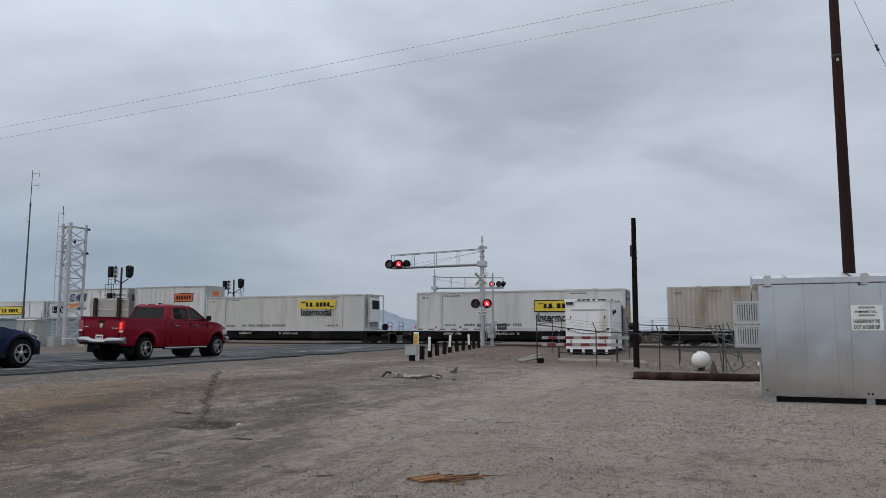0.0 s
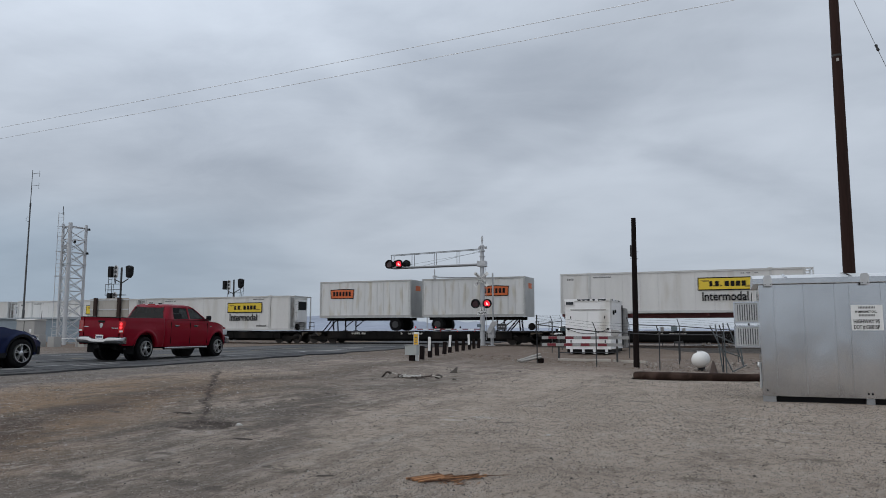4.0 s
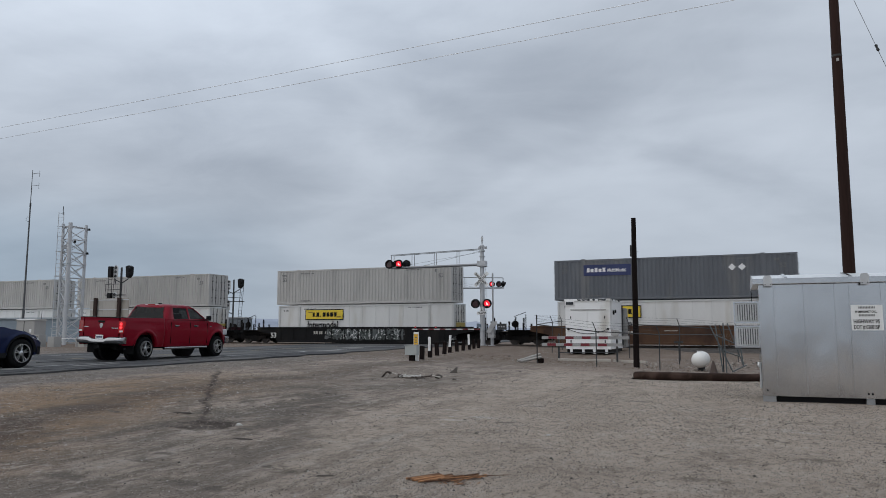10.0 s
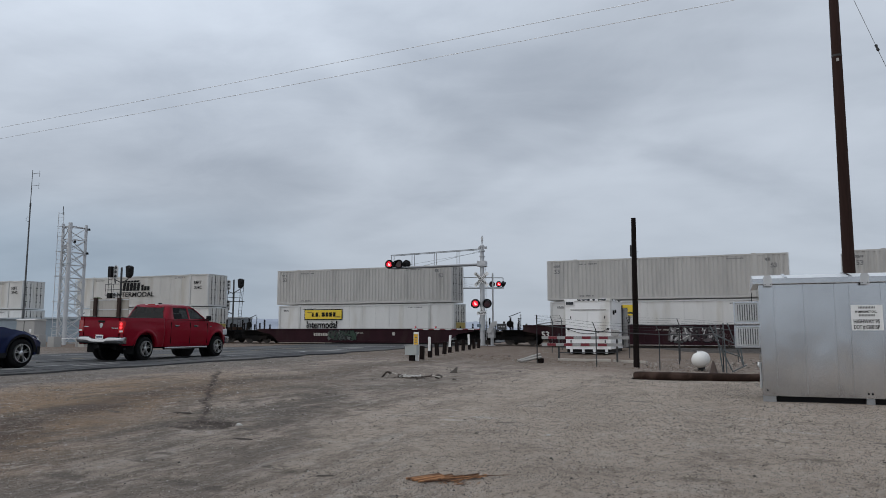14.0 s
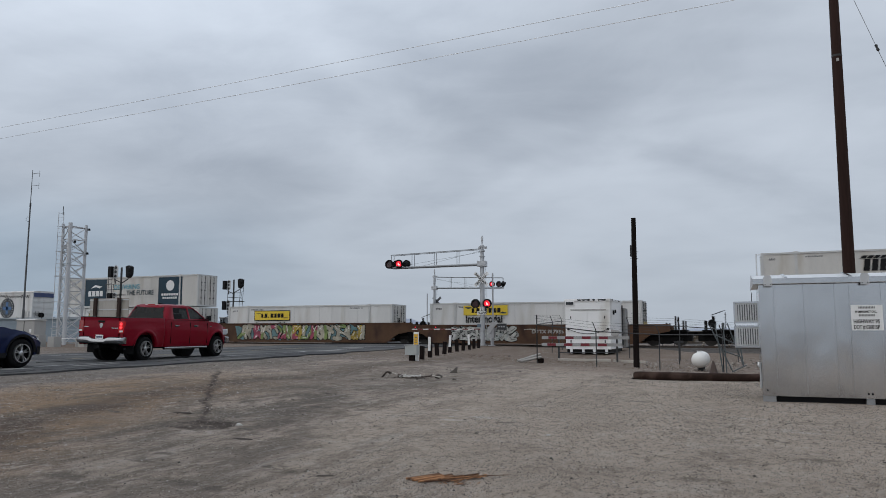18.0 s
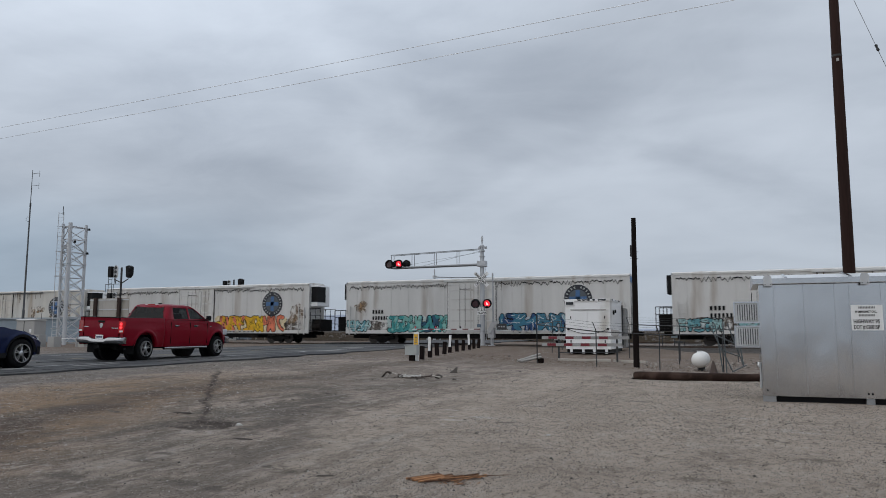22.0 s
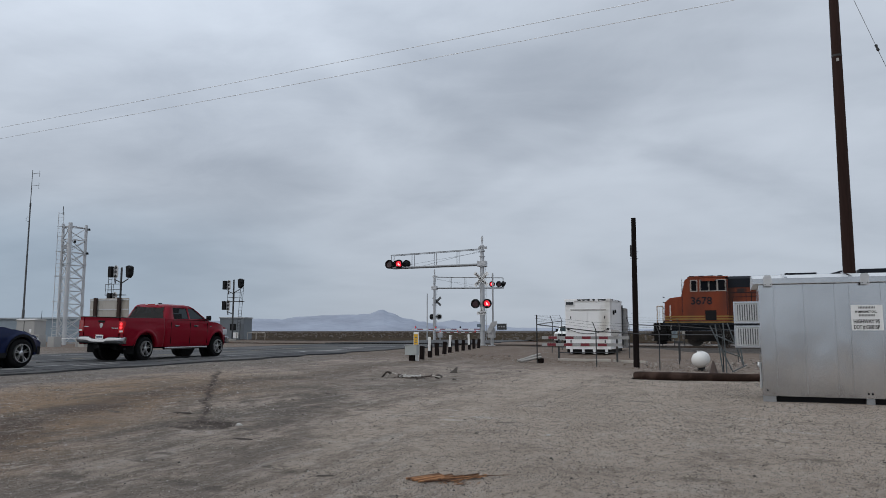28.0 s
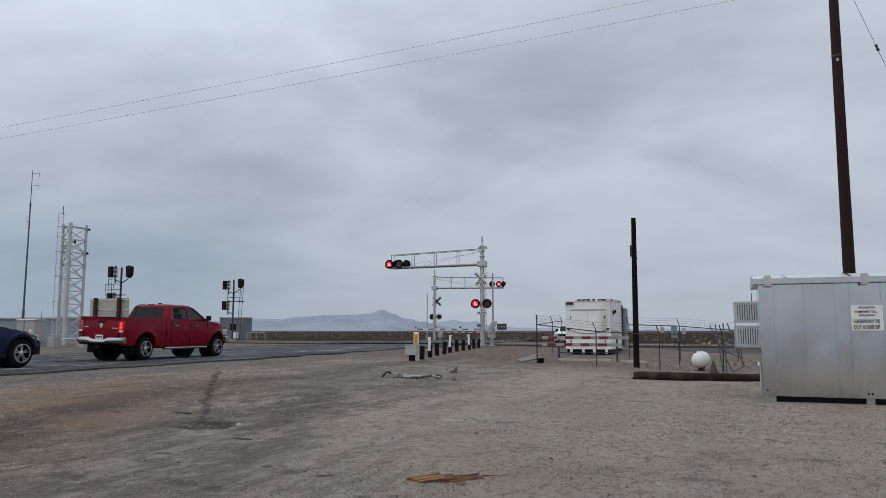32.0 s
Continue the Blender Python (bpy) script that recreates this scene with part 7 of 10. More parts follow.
            part("louvre", B(x, x + 0.026, 0.075, 0.094, z0 - 0.045, z0 + 0.305, bevel=0.003), mat("unit_grey", (0.50, 0.51, 0.52)), u)
        part("unit_rim", B(-0.52, 0.0, 0.085, 0.12, z0 + 0.33, z0 + 0.365), M_ALU, u)
        part("unit_rim", B(-0.52, 0.0, 0.085, 0.12, z0 - 0.11, z0 - 0.075), M_ALU, u)
        for x in (-0.52, -0.03):
            part("unit_rim", B(x, x + 0.03, 0.085, 0.12, z0 - 0.075, z0 + 0.33), M_ALU, u)
    part("cable_box", B(-0.035, -0.005, 0.35, 0.65, 0.25, 0.8, bevel=0.01), M_ALU_DULL, t)
    hook = bmesh.new()
    rod(hook, (-0.13, 0.2, H - 0.15), (-0.15, 0.2, H - 0.4), 0.008, seg=5)
    rod(hook, (-0.15, 0.2, H - 0.4), (-0.10, 0.2, H - 0.44), 0.03, seg=8)
    part("hanging_lamp", hook, M_BLACK, t)
    n = part("notice", B(1.73, 2.30, -0.008, -0.001, 1.50, 2.02), M_PAINT_W, t, "white notice with black lettering")
    letters("lettering", "HIGHWAY 95", 0.112, side_at(1.765, -0.009, 1.645), M_BLACK, n, squash=0.70)
    letters("lettering", "DOT # 026015P", 0.112, side_at(1.765, -0.009, 1.53), M_BLACK, n, squash=0.61)
    letters("lettering", "IN EMERGENCY CALL", 0.062, side_at(1.80, -0.009, 1.86), M_BLACK, n, squash=0.66)
    nb = bmesh.new()
    for x0, w, z in ((1.87, 0.30, 1.945), (1.87, 0.29, 1.785)):
        for k in range(11):
            box(nb, x0 + k * w / 11, x0 + k * w / 11 + w / 16, -0.012, -0.007, z, z + 0.042)
    marks("notice_bars", nb, M_INK, n)


metal_house()

# ---- poles and wires ----
def taper_pole(name, label, x, y, h, r0, r1, material, lean=(0, 0), bevel_top=False):
    t = thing(name, label, "pole", pose(x, y, ground_z(x, y), lean[0], lean[1], 0))
    n = 14
    bm = lathe(bmesh.new(), [(r0 + (r1 - r0) * i / n + 0.004 * noise.noise(Vector((i * 0.7, h, 0))), -0.4 + (h + 0.4) * i / n) for i in range(n + 1)], 18)
    smooth(part("pole_shaft", bm, material, t))
    return t


tall = taper_pole("utility_pole", "tall brown wooden utility pole", 2.77, 23.9, 13.2, 0.178, 0.125, M_WOOD_POLE, (0, 0.2))
part("pole_band", R((0, 0, 9.62), (0, 0, 9.68), 0.145, seg=14), M_GALV_DARK, tall)
part("pole_tag", B(-0.035, 0.035, -0.158, -0.145, 9.45, 9.54), M_BOX_GREY, tall)
stub = taper_pole("cut_pole", "short dark creosoted pole with a sawn top", -4.48, 32.5, 6.5, 0.135, 0.10, M_WOOD_DARK, (0, 0.4))
part("pole_plate", B(-0.17, -0.09, -0.05, 0.05, 4.8, 5.3), M_GALV_DARK, stub)
for z in (2.3, 4.7, 5.0):
    part("pole_pin", R((-0.17, 0, z), (0.17, 0, z), 0.012, seg=5), M_GALV_DARK, stub)


def wire(name, label, a, b, sag, r, n=24, material=None):
    """A hanging cable from a to b."""
    a, b = Vector(a), Vector(b)
    cu = bpy.data.curves.new(name, "CURVE")
    cu.dimensions, cu.bevel_depth, cu.bevel_resolution = "3D", r, 1
    sp = cu.splines.new("POLY")
    sp.points.add(n)
    for i in range(n + 1):
        g = i / n
        p = a.lerp(b, g) - Vector((0, 0, sag * 4 * g * (1 - g)))
        sp.points[i].co = (*p, 1)
    tmp = bpy.data.objects.new(name, cu)
    me = bpy.data.meshes.new_from_object(tmp)
    bpy.data.objects.remove(tmp)
    me.materials.clear()
    return tagged(part(name, me, material or mat("cable", (0.16, 0.16, 0.165), 0.6, var=0.1, bump=0)), label, "cable")


for x, y in ((-92.0, 20.9), (40.0, 13.75)):
    up = taper_pole("utility_pole", "brown wooden utility pole that carries the wires", x, y, 10.2, 0.16, 0.12, M_WOOD_POLE)
    part("crossarm", B(-0.06, 0.06, -0.5, 0.5, 9.25 - ground_z(x, y), 9.40 - ground_z(x, y), bevel=0.01), M_WOOD_POLE, up)
M_CABLE = mat("pale_cable", (0.78, 0.79, 0.80), 0.6, var=0.1, bump=0)
wire("overhead_wire", "thin overhead wire strung across the lot", (-92.0, 20.9, 9.6), (40.0, 13.5, 9.54), 1.0, 0.0068, 60, M_CABLE)
wire("overhead_wire", "thin overhead wire strung across the lot", (-92.0, 20.9, 9.2), (40.0, 14.0, 9.46), 1.05, 0.0068, 60, M_CABLE)
wire("guy_wire", "thin guy wire with a small strain insulator", (2.84, 23.92, 12.85), (7.66, 25.94, -0.1), 0.03, 0.007, 6)
ins = thing("strain_insulator", "small dark strain insulator on a guy wire", "insulator", pose(3.93, 24.36, 9.9, 0, -19, 0))
part("insulator_body", lathe(bmesh.new(), [(0.015, -0.12), (0.045, -0.08), (0.03, 0), (0.045, 0.08), (0.015, 0.12)], 10), M_GALV_DARK, ins)

# ---- fallen pole, cut beams and pipes ----
fp = thing("fallen_pole", "dark brown wooden pole lying on the dirt", "pole", pose(-3.35, 23.55, ground_z(-2, 23.6) + 0.12, 0, 0, 5.0))
bm = bmesh.new()
lathe(bm, [(0.085, 0.0), (0.128, 0.05)] + [(0.134 - 0.0012 * k, 0.3 * k) for k in range(1, 18)] + [(0.128, 5.4)], 16, Matrix.Rotation(radians(90), 4, "Y"))
for vv in bm.verts:
    vv.co += 0.012 * noise.noise_vector(Vector((vv.co.x * 1.4, vv.co.y * 9, vv.co.z * 9)))
smooth(part("pole_shaft", bm, mat("old_pole_wood", (0.030, 0.018, 0.014), 0.9, var=0.45, scale=2.5, fine=24, bump=0.6, spec=0.12, dirt=(0.07, 0.045, 0.035), amount=0.25, dirt_scale=2.5), fp))
sp_ = bmesh.new()
prism(sp_, [(-0.10, -0.10), (0.3, -0.12), (0.3, 0.02), (0.06, -0.02)], -0.1, 0.08)
part("split_end", sp_, M_WOOD_DARK, fp)
M_BEAM = mat("pale_timber", (0.42, 0.385, 0.34), 0.85, var=0.2, streak=0.2, bump=0.2)
for x, y, L, a in ((-8.65, 35.6, 2.55, 0), (-6.1, 36.4, 1.9, -28)):
    t = thing("timber_beam", "pale weathered timber lying on the dirt", "timber", spot(x, y, 0.0, a))
    part("beam_timber", B(0, L, -0.07, 0.07, -0.03, 0.09, bevel=0.015), M_BEAM, t)
for k, (x, y, L, a, up) in enumerate(((-9.45, 31.3, 1.15, 40, 15.0), (-9.25, 31.15, 1.0, 38, 11.0))):
    t = thing("pipe_length", "short pale pipe lying on the dirt", "pipe", pose(x, y, ground_z(x, y) + 0.05, 0, -up, a))
    bm = bmesh.new()
    lathe(bm, [(0.043, 0), (0.054, 0), (0.054, L), (0.043, L)], 16, Matrix.Rotation(radians(90), 4, "Y"), ring=True)
    smooth(part("pipe_wall", bm, mat("pipe_pale", (0.33, 0.315, 0.29), 0.6, var=0.12, dirt=(0.3, 0.26, 0.22), amount=0.2), t))
    # A black disc set in the open end paints the dark of the hollow.
    part("pipe_mouth", R((L - 0.04, 0, 0), (L - 0.01, 0, 0), 0.044, seg=14), M_BLACK, t)
t = thing("timber_block", "dark broken timber block under the pipes", "timber", spot(-8.62, 32.15, 0.0, 10))
part("block_body", B(-0.16, 0.14, -0.12, 0.12, -0.03, 0.2, bevel=0.02), M_WOOD_DARK, t)

# ---- fenced yard: tank, white house, barricade, fence ----
tk = thing("propane_tank", "white round-ended propane tank on short feet", "tank", spot(-1.87, 31.9, 0.02, 88))
bm = bmesh.new()
prof = [(0.02, -0.37)] + [(0.32 * math.sin(a * math.pi / 16), -0.05 - 0.32 * math.cos(a * math.pi / 16)) for a in range(1, 9)] + [(0.32, 1.25)] + [(0.32 * math.cos(a * math.pi / 16), 1.25 + 0.32 * math.sin(a * math.pi / 16)) for a in range(1, 8)]
lathe(bm, prof, 28, Matrix.Translation((0, 0, 0.44)) @ Matrix.Rotation(radians(90), 4, "Y"))
smooth(part("tank_shell", bm, mat("tank_white", (0.74, 0.73, 0.70), 0.45, var=0.05, dirt=(0.5, 0.46, 0.4), amount=0.12), tk))
part("valve_dome", lathe(bmesh.new(), [(0.05, 0.70), (0.05, 0.77), (0.04, 0.80), (0.01, 0.81)], 14), M_PAINT_W, tk)
for x in (0.1, 1.1):
    part("tank_foot", B(x + 0.15, x + 0.27, -0.09, 0.09, -0.14, 0.20), M_GALV_DARK, tk)
for yy in (-0.07, 0.07):
    part("lifting_lug", B(-0.05, 0.05, yy - 0.015, yy + 0.015, 0.72, 0.82), M_PAINT_W, tk)

sh = thing("white_equipment_house", "white peeling railway equipment house with double doors", "equipment house", pose(-9.98, 43.0, 0.28, 0, 0, 0))
SW, SD, SH = 2.63, 4.3, 2.93
part("house_body", B(0, SW, 0, SD, 0.12, SH, bevel=0.015), M_BOX_WHITE, sh)
M_PEEL = mat("peeled_roof", (0.030, 0.036, 0.042), 0.7, var=0.3, bump=0.1)
part("house_roof", B(-0.04, SW + 0.02, -0.05, SD + 0.05, SH, SH + 0.13, bevel=0.02), M_BOX_WHITE, sh, "white roof edge with peeling paint")
rngr = random.Random(12)
for x, w in ((0.72, 0.22), (0.98, 0.5), (1.62, 0.16), (1.95, 0.46)):
    bm = bmesh.new()
    top = [(x + w * g, SH + 0.125 - rngr.uniform(0, 0.02)) for g in (0, 0.3, 0.6, 1.0)]
    low_ = [(x + w * g, SH + rngr.uniform(0.0, 0.07)) for g in (1.0, 0.8, 0.5, 0.25, 0.05)]
    prism(bm, top + low_, -0.056, -0.048)
    part("peeled_patch", bm, M_PEEL, sh, "dark bare patch of peeled paint")
for y, w in ((0.5, 0.5), (1.9, 0.3), (2.6, 0.9)):
    bm = bmesh.new()
    prism(bm, [(y, SH + 0.12), (y + w, SH + 0.12), (y + 0.8 * w, SH + 0.03), (y + 0.3 * w, SH + 0.06)], SW + 0.015, SW + 0.025, axis="x")
    part("peeled_patch", bm, M_PEEL, sh, "dark bare patch of peeled paint")
for x0 in (0.29, 1.33):
    d = part("house_door", B(x0, x0 + 1.02, -0.03, 0.0, 0.28, 2.36, bevel=0.008), M_BOX_WHITE, sh)
    for z in (0.5, 1.9):
        part("hinge", B(x0 + (0.0 if x0 < 1 else 0.96), x0 + (0.06 if x0 < 1 else 1.02), -0.045, -0.03, z, z + 0.16), M_GALV_DARK, d)
part("door_header", B(0.3, 2.4, -0.05, 0.0, 2.40, 2.45), M_BOX_GREY, sh)
part("door_knob", R((1.42, -0.08, 1.2), (1.42, -0.03, 1.2), 0.03, seg=10), M_BLACK, sh)
v = part("roof_vent", B(0.02, 0.55, -0.07, 0.0, 2.69, 2.93, bevel=0.01), M_BOX_WHITE, sh)
part("vent_grille", B(0.06, 0.51, -0.078, -0.069, 2.725, 2.895), mat("vent_blue", (0.018, 0.024, 0.032), 0.5), v, "dark vent grille")
for k in range(3):
    part("vent_slat", B(0.07, 0.50, -0.084, -0.077, 2.76 + 0.045 * k, 2.77 + 0.045 * k), M_GALV_DARK, v)
part("house_annex", B(SW - 0.35, SW + 0.22, SD - 0.02, SD + 1.0, 0.15, 2.62, bevel=0.02), mat("annex_grey", (0.27, 0.27, 0.265), 0.6, dirt=(0.18, 0.165, 0.15), amount=0.3), sh, "grey rear cabinet")
for y in (SD - 0.35, SD - 0.05):
    part("side_ladder_rail", R((SW + 0.06, y, 0.3), (SW + 0.06, y, 2.8), 0.022, seg=6), M_GALV_DARK, sh)
for k in range(8):
    part("side_ladder_rung", R((SW + 0.06, SD - 0.35, 0.45 + 0.3 * k), (SW + 0.06, SD - 0.05, 0.45 + 0.3 * k), 0.015, seg=5), M_GALV_DARK, sh)
part("side_lamp", B(SW, SW + 0.08, 0.9, 1.1, 2.15, 2.4, bevel=0.01), M_BLACK, sh)
part("side_lamp", B(SW, SW + 0.08, 1.6, 1.75, 2.25, 2.45, bevel=0.01), M_BLACK, sh)
part("house_skid", B(0.05, SW - 0.05, 0.12, SD, -0.1, 0.12), M_BLACK, sh)
for x in (0.25, 0.95, 1.6, 2.3):
    part("house_foot", B(x, x + 0.14, 0.0, 0.1, -0.12, 0.13), M_BOX_WHITE, sh)
hc = bmesh.new()
for i in range(12):
    g0, g1 = i / 12, (i + 1) / 12
    rod(hc, (0.17 + 2.33 * g0, -0.06, 1.30 - 1.1 * g0 * (1 - g0)), (0.17 + 2.33 * g1, -0.06, 1.30 - 1.1 * g1 * (1 - g1)), 0.016, seg=5)
part("door_chain", hc, M_GALV_DARK, sh)
for x in (0.17, 2.50):
    part("chain_eye", B(x - 0.05, x + 0.05, -0.09, 0.0, 1.25, 1.36, bevel=0.015), M_BLACK, sh)

bc = thing("road_barricade", "white barricade with red reflective stripes", "barricade", pose(-9.57, 36.0, 0.2, 0, 0, 0))
for z, first in ((0.60, 0.28), (0.94, 0.34)):
    b = part("barricade_board", B(0.0, 4.3 if z > 0.8 else 3.95, -0.03, 0.03, z - 0.075, z + 0.075, bevel=0.008), mat("board_grey_white", (0.36, 0.36, 0.355), 0.6, var=0.12, dirt=(0.2, 0.19, 0.18), amount=0.3), bc)
    for k in range(6):
        x = first + 0.84 * k
        if x + 0.43 < 4.0:
            part("red_stripe", B(x, x + 0.43, -0.038, -0.03, z - 0.065, z + 0.065), mat("stripe_crimson", (0.17, 0.012, 0.022), 0.5, var=0.15, bump=0), b)
for x in (0.84, 3.70):
    part("barricade_post", B(x - 0.04, x + 0.04, 0.03, 0.12, -0.25, 1.14, bevel=0.01), M_GALV_DARK, bc)
part("barricade_brace", R((0.84, 0.08, 0.2), (3.70, 0.08, 0.24), 0.02, seg=6), M_GALV_DARK, bc)
part("barricade_lamp", prism(bmesh.new(), [(3.47, 1.05), (3.46, 1.34), (3.80, 1.30), (3.93, 1.18), (3.78, 1.08), (3.7, 1.0)], -0.1, 0.08), M_BOX_GREY, bc, "bent grey lamp bracket")


def mesh_panel(parent, a, b, z0, z1, step=0.11):
    """Chain-link wire between two posts: two sets of slanting wires."""
    a, b = Vector(a), Vector(b)
    L, H = (b - a).length, z1 - z0
    d = (b - a).normalized()
    bm = bmesh.new()
    n = int((L + H) / step)
    for k in range(n):
        for sgn in (1, -1):
            p0, p1 = k * step, k * step - H
            t0, t1 = 0.0, 1.0
            if p0 > L:
                t0 = (p0 - L) / H
            if p1 < 0:
                t1 = p0 / H
            if t0 >= t1:
                continue
            u0, u1 = p0 - t0 * H, p0 - t1 * H
            w0, w1 = z0 + t0 * H, z0 + t1 * H
            if sgn < 0:
                u0, u1 = L - u0, L - u1
            p, q = a + d * u0, a + d * u1
            r = 0.0014
            off = Vector((-d.y, d.x, 0)) * r
            vv = [bm.verts.new((p.x + off.x, p.y + off.y, w0 - r)), bm.verts.new((p.x - off.x, p.y - off.y, w0 + r)), bm.verts.new((q.x - off.x, q.y - off.y, w1 + r)), bm.verts.new((q.x + off.x, q.y + off.y, w1 - r))]
            bm.faces.new(vv)
    return marks("chain_link", bm, M_GALV, parent, "thin grey chain-link wire")


def fence(name, label, posts, rail, arms=True, bare=False):
    """posts: x, y, height. The rail runs from post top to post top; a bare first post carries no arm."""
    t = thing(name, label, "fence", pose(0, 0, 0), "yard fence")
    for i, (x, y, h, ln) in enumerate(posts):
        z = ground_z(x, y)
        p = part("fence_post", R((x, y, z - 0.2), (x + ln, y, z + h + (0.0 if i or not bare else 0.40)), 0.025, seg=10), M_GALV_DARK, t)
        if arms and (i or not bare):
            part("wire_arm", R((x + ln, y, z + h), (x + ln - 0.10, y - 0.18, z + h + 0.36), 0.02, seg=6), M_GALV_DARK, p)
    for (x0, y0, h0, l0), (x1, y1, h1, l1) in zip(posts, posts[1:]):
        za, zb = ground_z(x0, y0) + h0, ground_z(x1, y1) + h1
        if rail:
            part("top_rail", R((x0 + l0, y0, za - 0.03), (x1 + l1, y1, zb - 0.03), 0.022, seg=8), M_GALV_DARK, t)
        if arms:
            for k in range(3):
                part("barbed_wire", R((x0 + l0 - 0.035 * k, y0 - 0.06 * k, za + 0.12 * (k + 1)), (x1 + l1 - 0.035 * k, y1 - 0.06 * k, zb + 0.12 * (k + 1)), 0.004, seg=4), M_GALV_DARK, t)
    return t


fence("chain_link_fence", "low grey chain-link fence with barbed wire arms", [(-8.6, 31.5, 1.72, 0), (-6.0, 31.5, 1.52, 0), (-3.41, 31.5, 1.48, 0.02), (-0.95, 31.5, 1.52, 0)], True, bare=True)
fence("chain_link_fence", "grey chain-link fence behind the yard", [(-6.0, 41.0, 1.85, 0), (-3.3, 40.2, 1.8, 0), (-0.5, 40.0, 1.6, 0), (2.6, 40.0, 1.6, 0)], True)
fence("chain_link_fence", "grey chain-link fence at the yard's end", [(-8.6, 31.5, 1.72, 0), (-11.2, 44.5, 1.9, 0.05), (-11.3, 47.6, 1.9, 0)], True, bare=True)
bg = thing("bent_gate", "bent and collapsed steel fence gate", "gate", pose(-0.95, 31.3, ground_z(-0.95, 31.3)))
for p, q in (((-0.45, 0, 1.85), (0.35, 0.05, 0.02)), ((-0.25, 0.1, 1.9), (-0.02, 0.1, 0.0)), ((0.05, 0, 1.95), (0.12, 0, 0.0)), ((0.2, 0.15, 1.95), (0.75, 0.2, 0.25)), ((0.35, 0.05, 0.05), (0.85, 0.2, 0.3)), ((-0.3, 0, 1.5), (0.55, 0.15, 1.1)), ((-0.1, 0, 0.9), (0.7, 0.15, 0.6)), ((0.75, 0.2, 0.25), (0.55, 0.2, 1.75))):
    part("gate_tube", R(p, q, 0.024, seg=8), mat("gate_steel", (0.10, 0.115, 0.12), 0.5, metal=0.4, var=0.2), bg)
mesh_panel(bg, (0.0, 0.1, 0), (0.7, 0.2, 0), 0.15, 1.5, 0.08)
cn = thing("rusty_cone", "faded dusty traffic cone on the dirt", "traffic cone", spot(-1.25, 29.6))
part("cone_body", lathe(bmesh.new(), [(0.2, 0.02), (0.16, 0.06), (0.04, 0.5), (0.03, 0.52)], 16), mat("faded_cone", (0.075, 0.052, 0.044), 0.8, var=0.2), cn)
part("cone_base", B(-0.22, 0.22, -0.22, 0.22, -0.02, 0.03, bevel=0.01), M_TYRE, cn)
hd = thing("yard_hydrant", "thin capped pipe standing in the yard", "standpipe", spot(-3.1, 37.2))
part("standpipe", R((0, 0, -0.1), (0, 0, 1.1), 0.035, seg=8), M_GALV_DARK, hd)
part("standpipe_cap", B(-0.22, 0.2, -0.05, 0.05, 1.02, 1.12, bevel=0.01), M_GALV_DARK, hd)
# roadside sign beyond the yard, a parked trailer and a white pickup seen in part
sg = thing("yard_sign", "small grey metal sign on a post", "sign", pose(-5.49, 62.0, 0.0))
part("sign_post", B(-0.03, 0.03, 0, 0.05, -0.2, 1.9), M_GALV_DARK, sg)
part("sign_plate", B(-0.24, 0.24, -0.02, 0.0, 0.90, 1.84, bevel=0.005), mat("sign_pale", (0.20, 0.25, 0.27), 0.5, bump=0), sg)
part("sign_symbol", prism(bmesh.new(), [(-0.14, 1.1), (0.0, 1.6), (0.04, 1.45), (0.15, 1.4), (0.04, 1.1)], -0.026, -0.02), mat("sign_blue", (0.12, 0.16, 0.2), 0.5, bump=0), sg)
for dx in (-6.22, -4.6):
    mk_ = thing("marker_stake", "small pale marker plate on a stake", "marker post", pose(dx, 60.0, ground_z(dx, 60)))
    part("stake", B(-0.03, 0.03, 0, 0.04, -0.2, 1.5), M_GALV_DARK, mk_)
    part("marker_plate", B(-0.13, 0.13, -0.02, 0.0, 1.0, 1.5), M_BOX_GREY, mk_)

def far_pickup():
    t = thing("white_pickup", "white pickup truck parked beyond the track", "pickup truck", pose(-15.38, 62.0, 0.27))
    hood = bmesh.new()
    prism(hood, [(0.0, 0.45), (0.0, 0.98), (0.15, 1.06), (1.25, 1.14), (1.25, 0.4)], 0.0, 1.95, axis="x")
    part("hood", hood, M_PAINT_W, t)
    cab = bmesh.new()
    prism(cab, [(1.25, 0.4), (1.25, 1.14), (1.75, 1.62), (3.1, 1.66), (3.3, 1.1), (4.6, 1.1), (4.6, 0.45)], 0.04, 1.91, axis="x")
    part("cab", cab, M_PAINT_W, t)
    ws = bmesh.new()
    prism(ws, [(1.24, 1.16), (1.70, 1.60), (1.74, 1.60), (1.28, 1.14)], 0.16, 1.79, axis="x")
    part("windscreen", ws, glass("far_windscreen", (0.03, 0.045, 0.05)), t, "dark windscreen")
    part("grille", B(0.45, 1.5, -0.03, 0.01, 0.6, 0.92, bevel=0.01), M_BLACK, t)
    part("bumper", B(-0.02, 1.97, -0.1, 0.02, 0.38, 0.56, bevel=0.02), M_ALU_DULL, t)
    for x in (0.04, 1.56):
        part("headlight", B(x, x + 0.35, -0.035, 0.01, 0.68, 0.92, bevel=0.01), M_BOX_GREY, t)
    for x in (-0.22, 1.97):
        part("mirror", B(x, x + 0.2, 1.35, 1.5, 1.1, 1.36, bevel=0.02), M_BLACK, t)
    for x in (0.02, 1.67):
        for y in (0.85, 3.85):
            w = part("wheel", R((x, y, 0.36), (x + 0.26, y, 0.36), 0.37, seg=18), M_TYRE, t)
            part("rim", R((x - 0.01, y, 0.36), (x + 0.27, y, 0.36), 0.2, seg=14), M_ALU_DULL, w)


far_pickup()


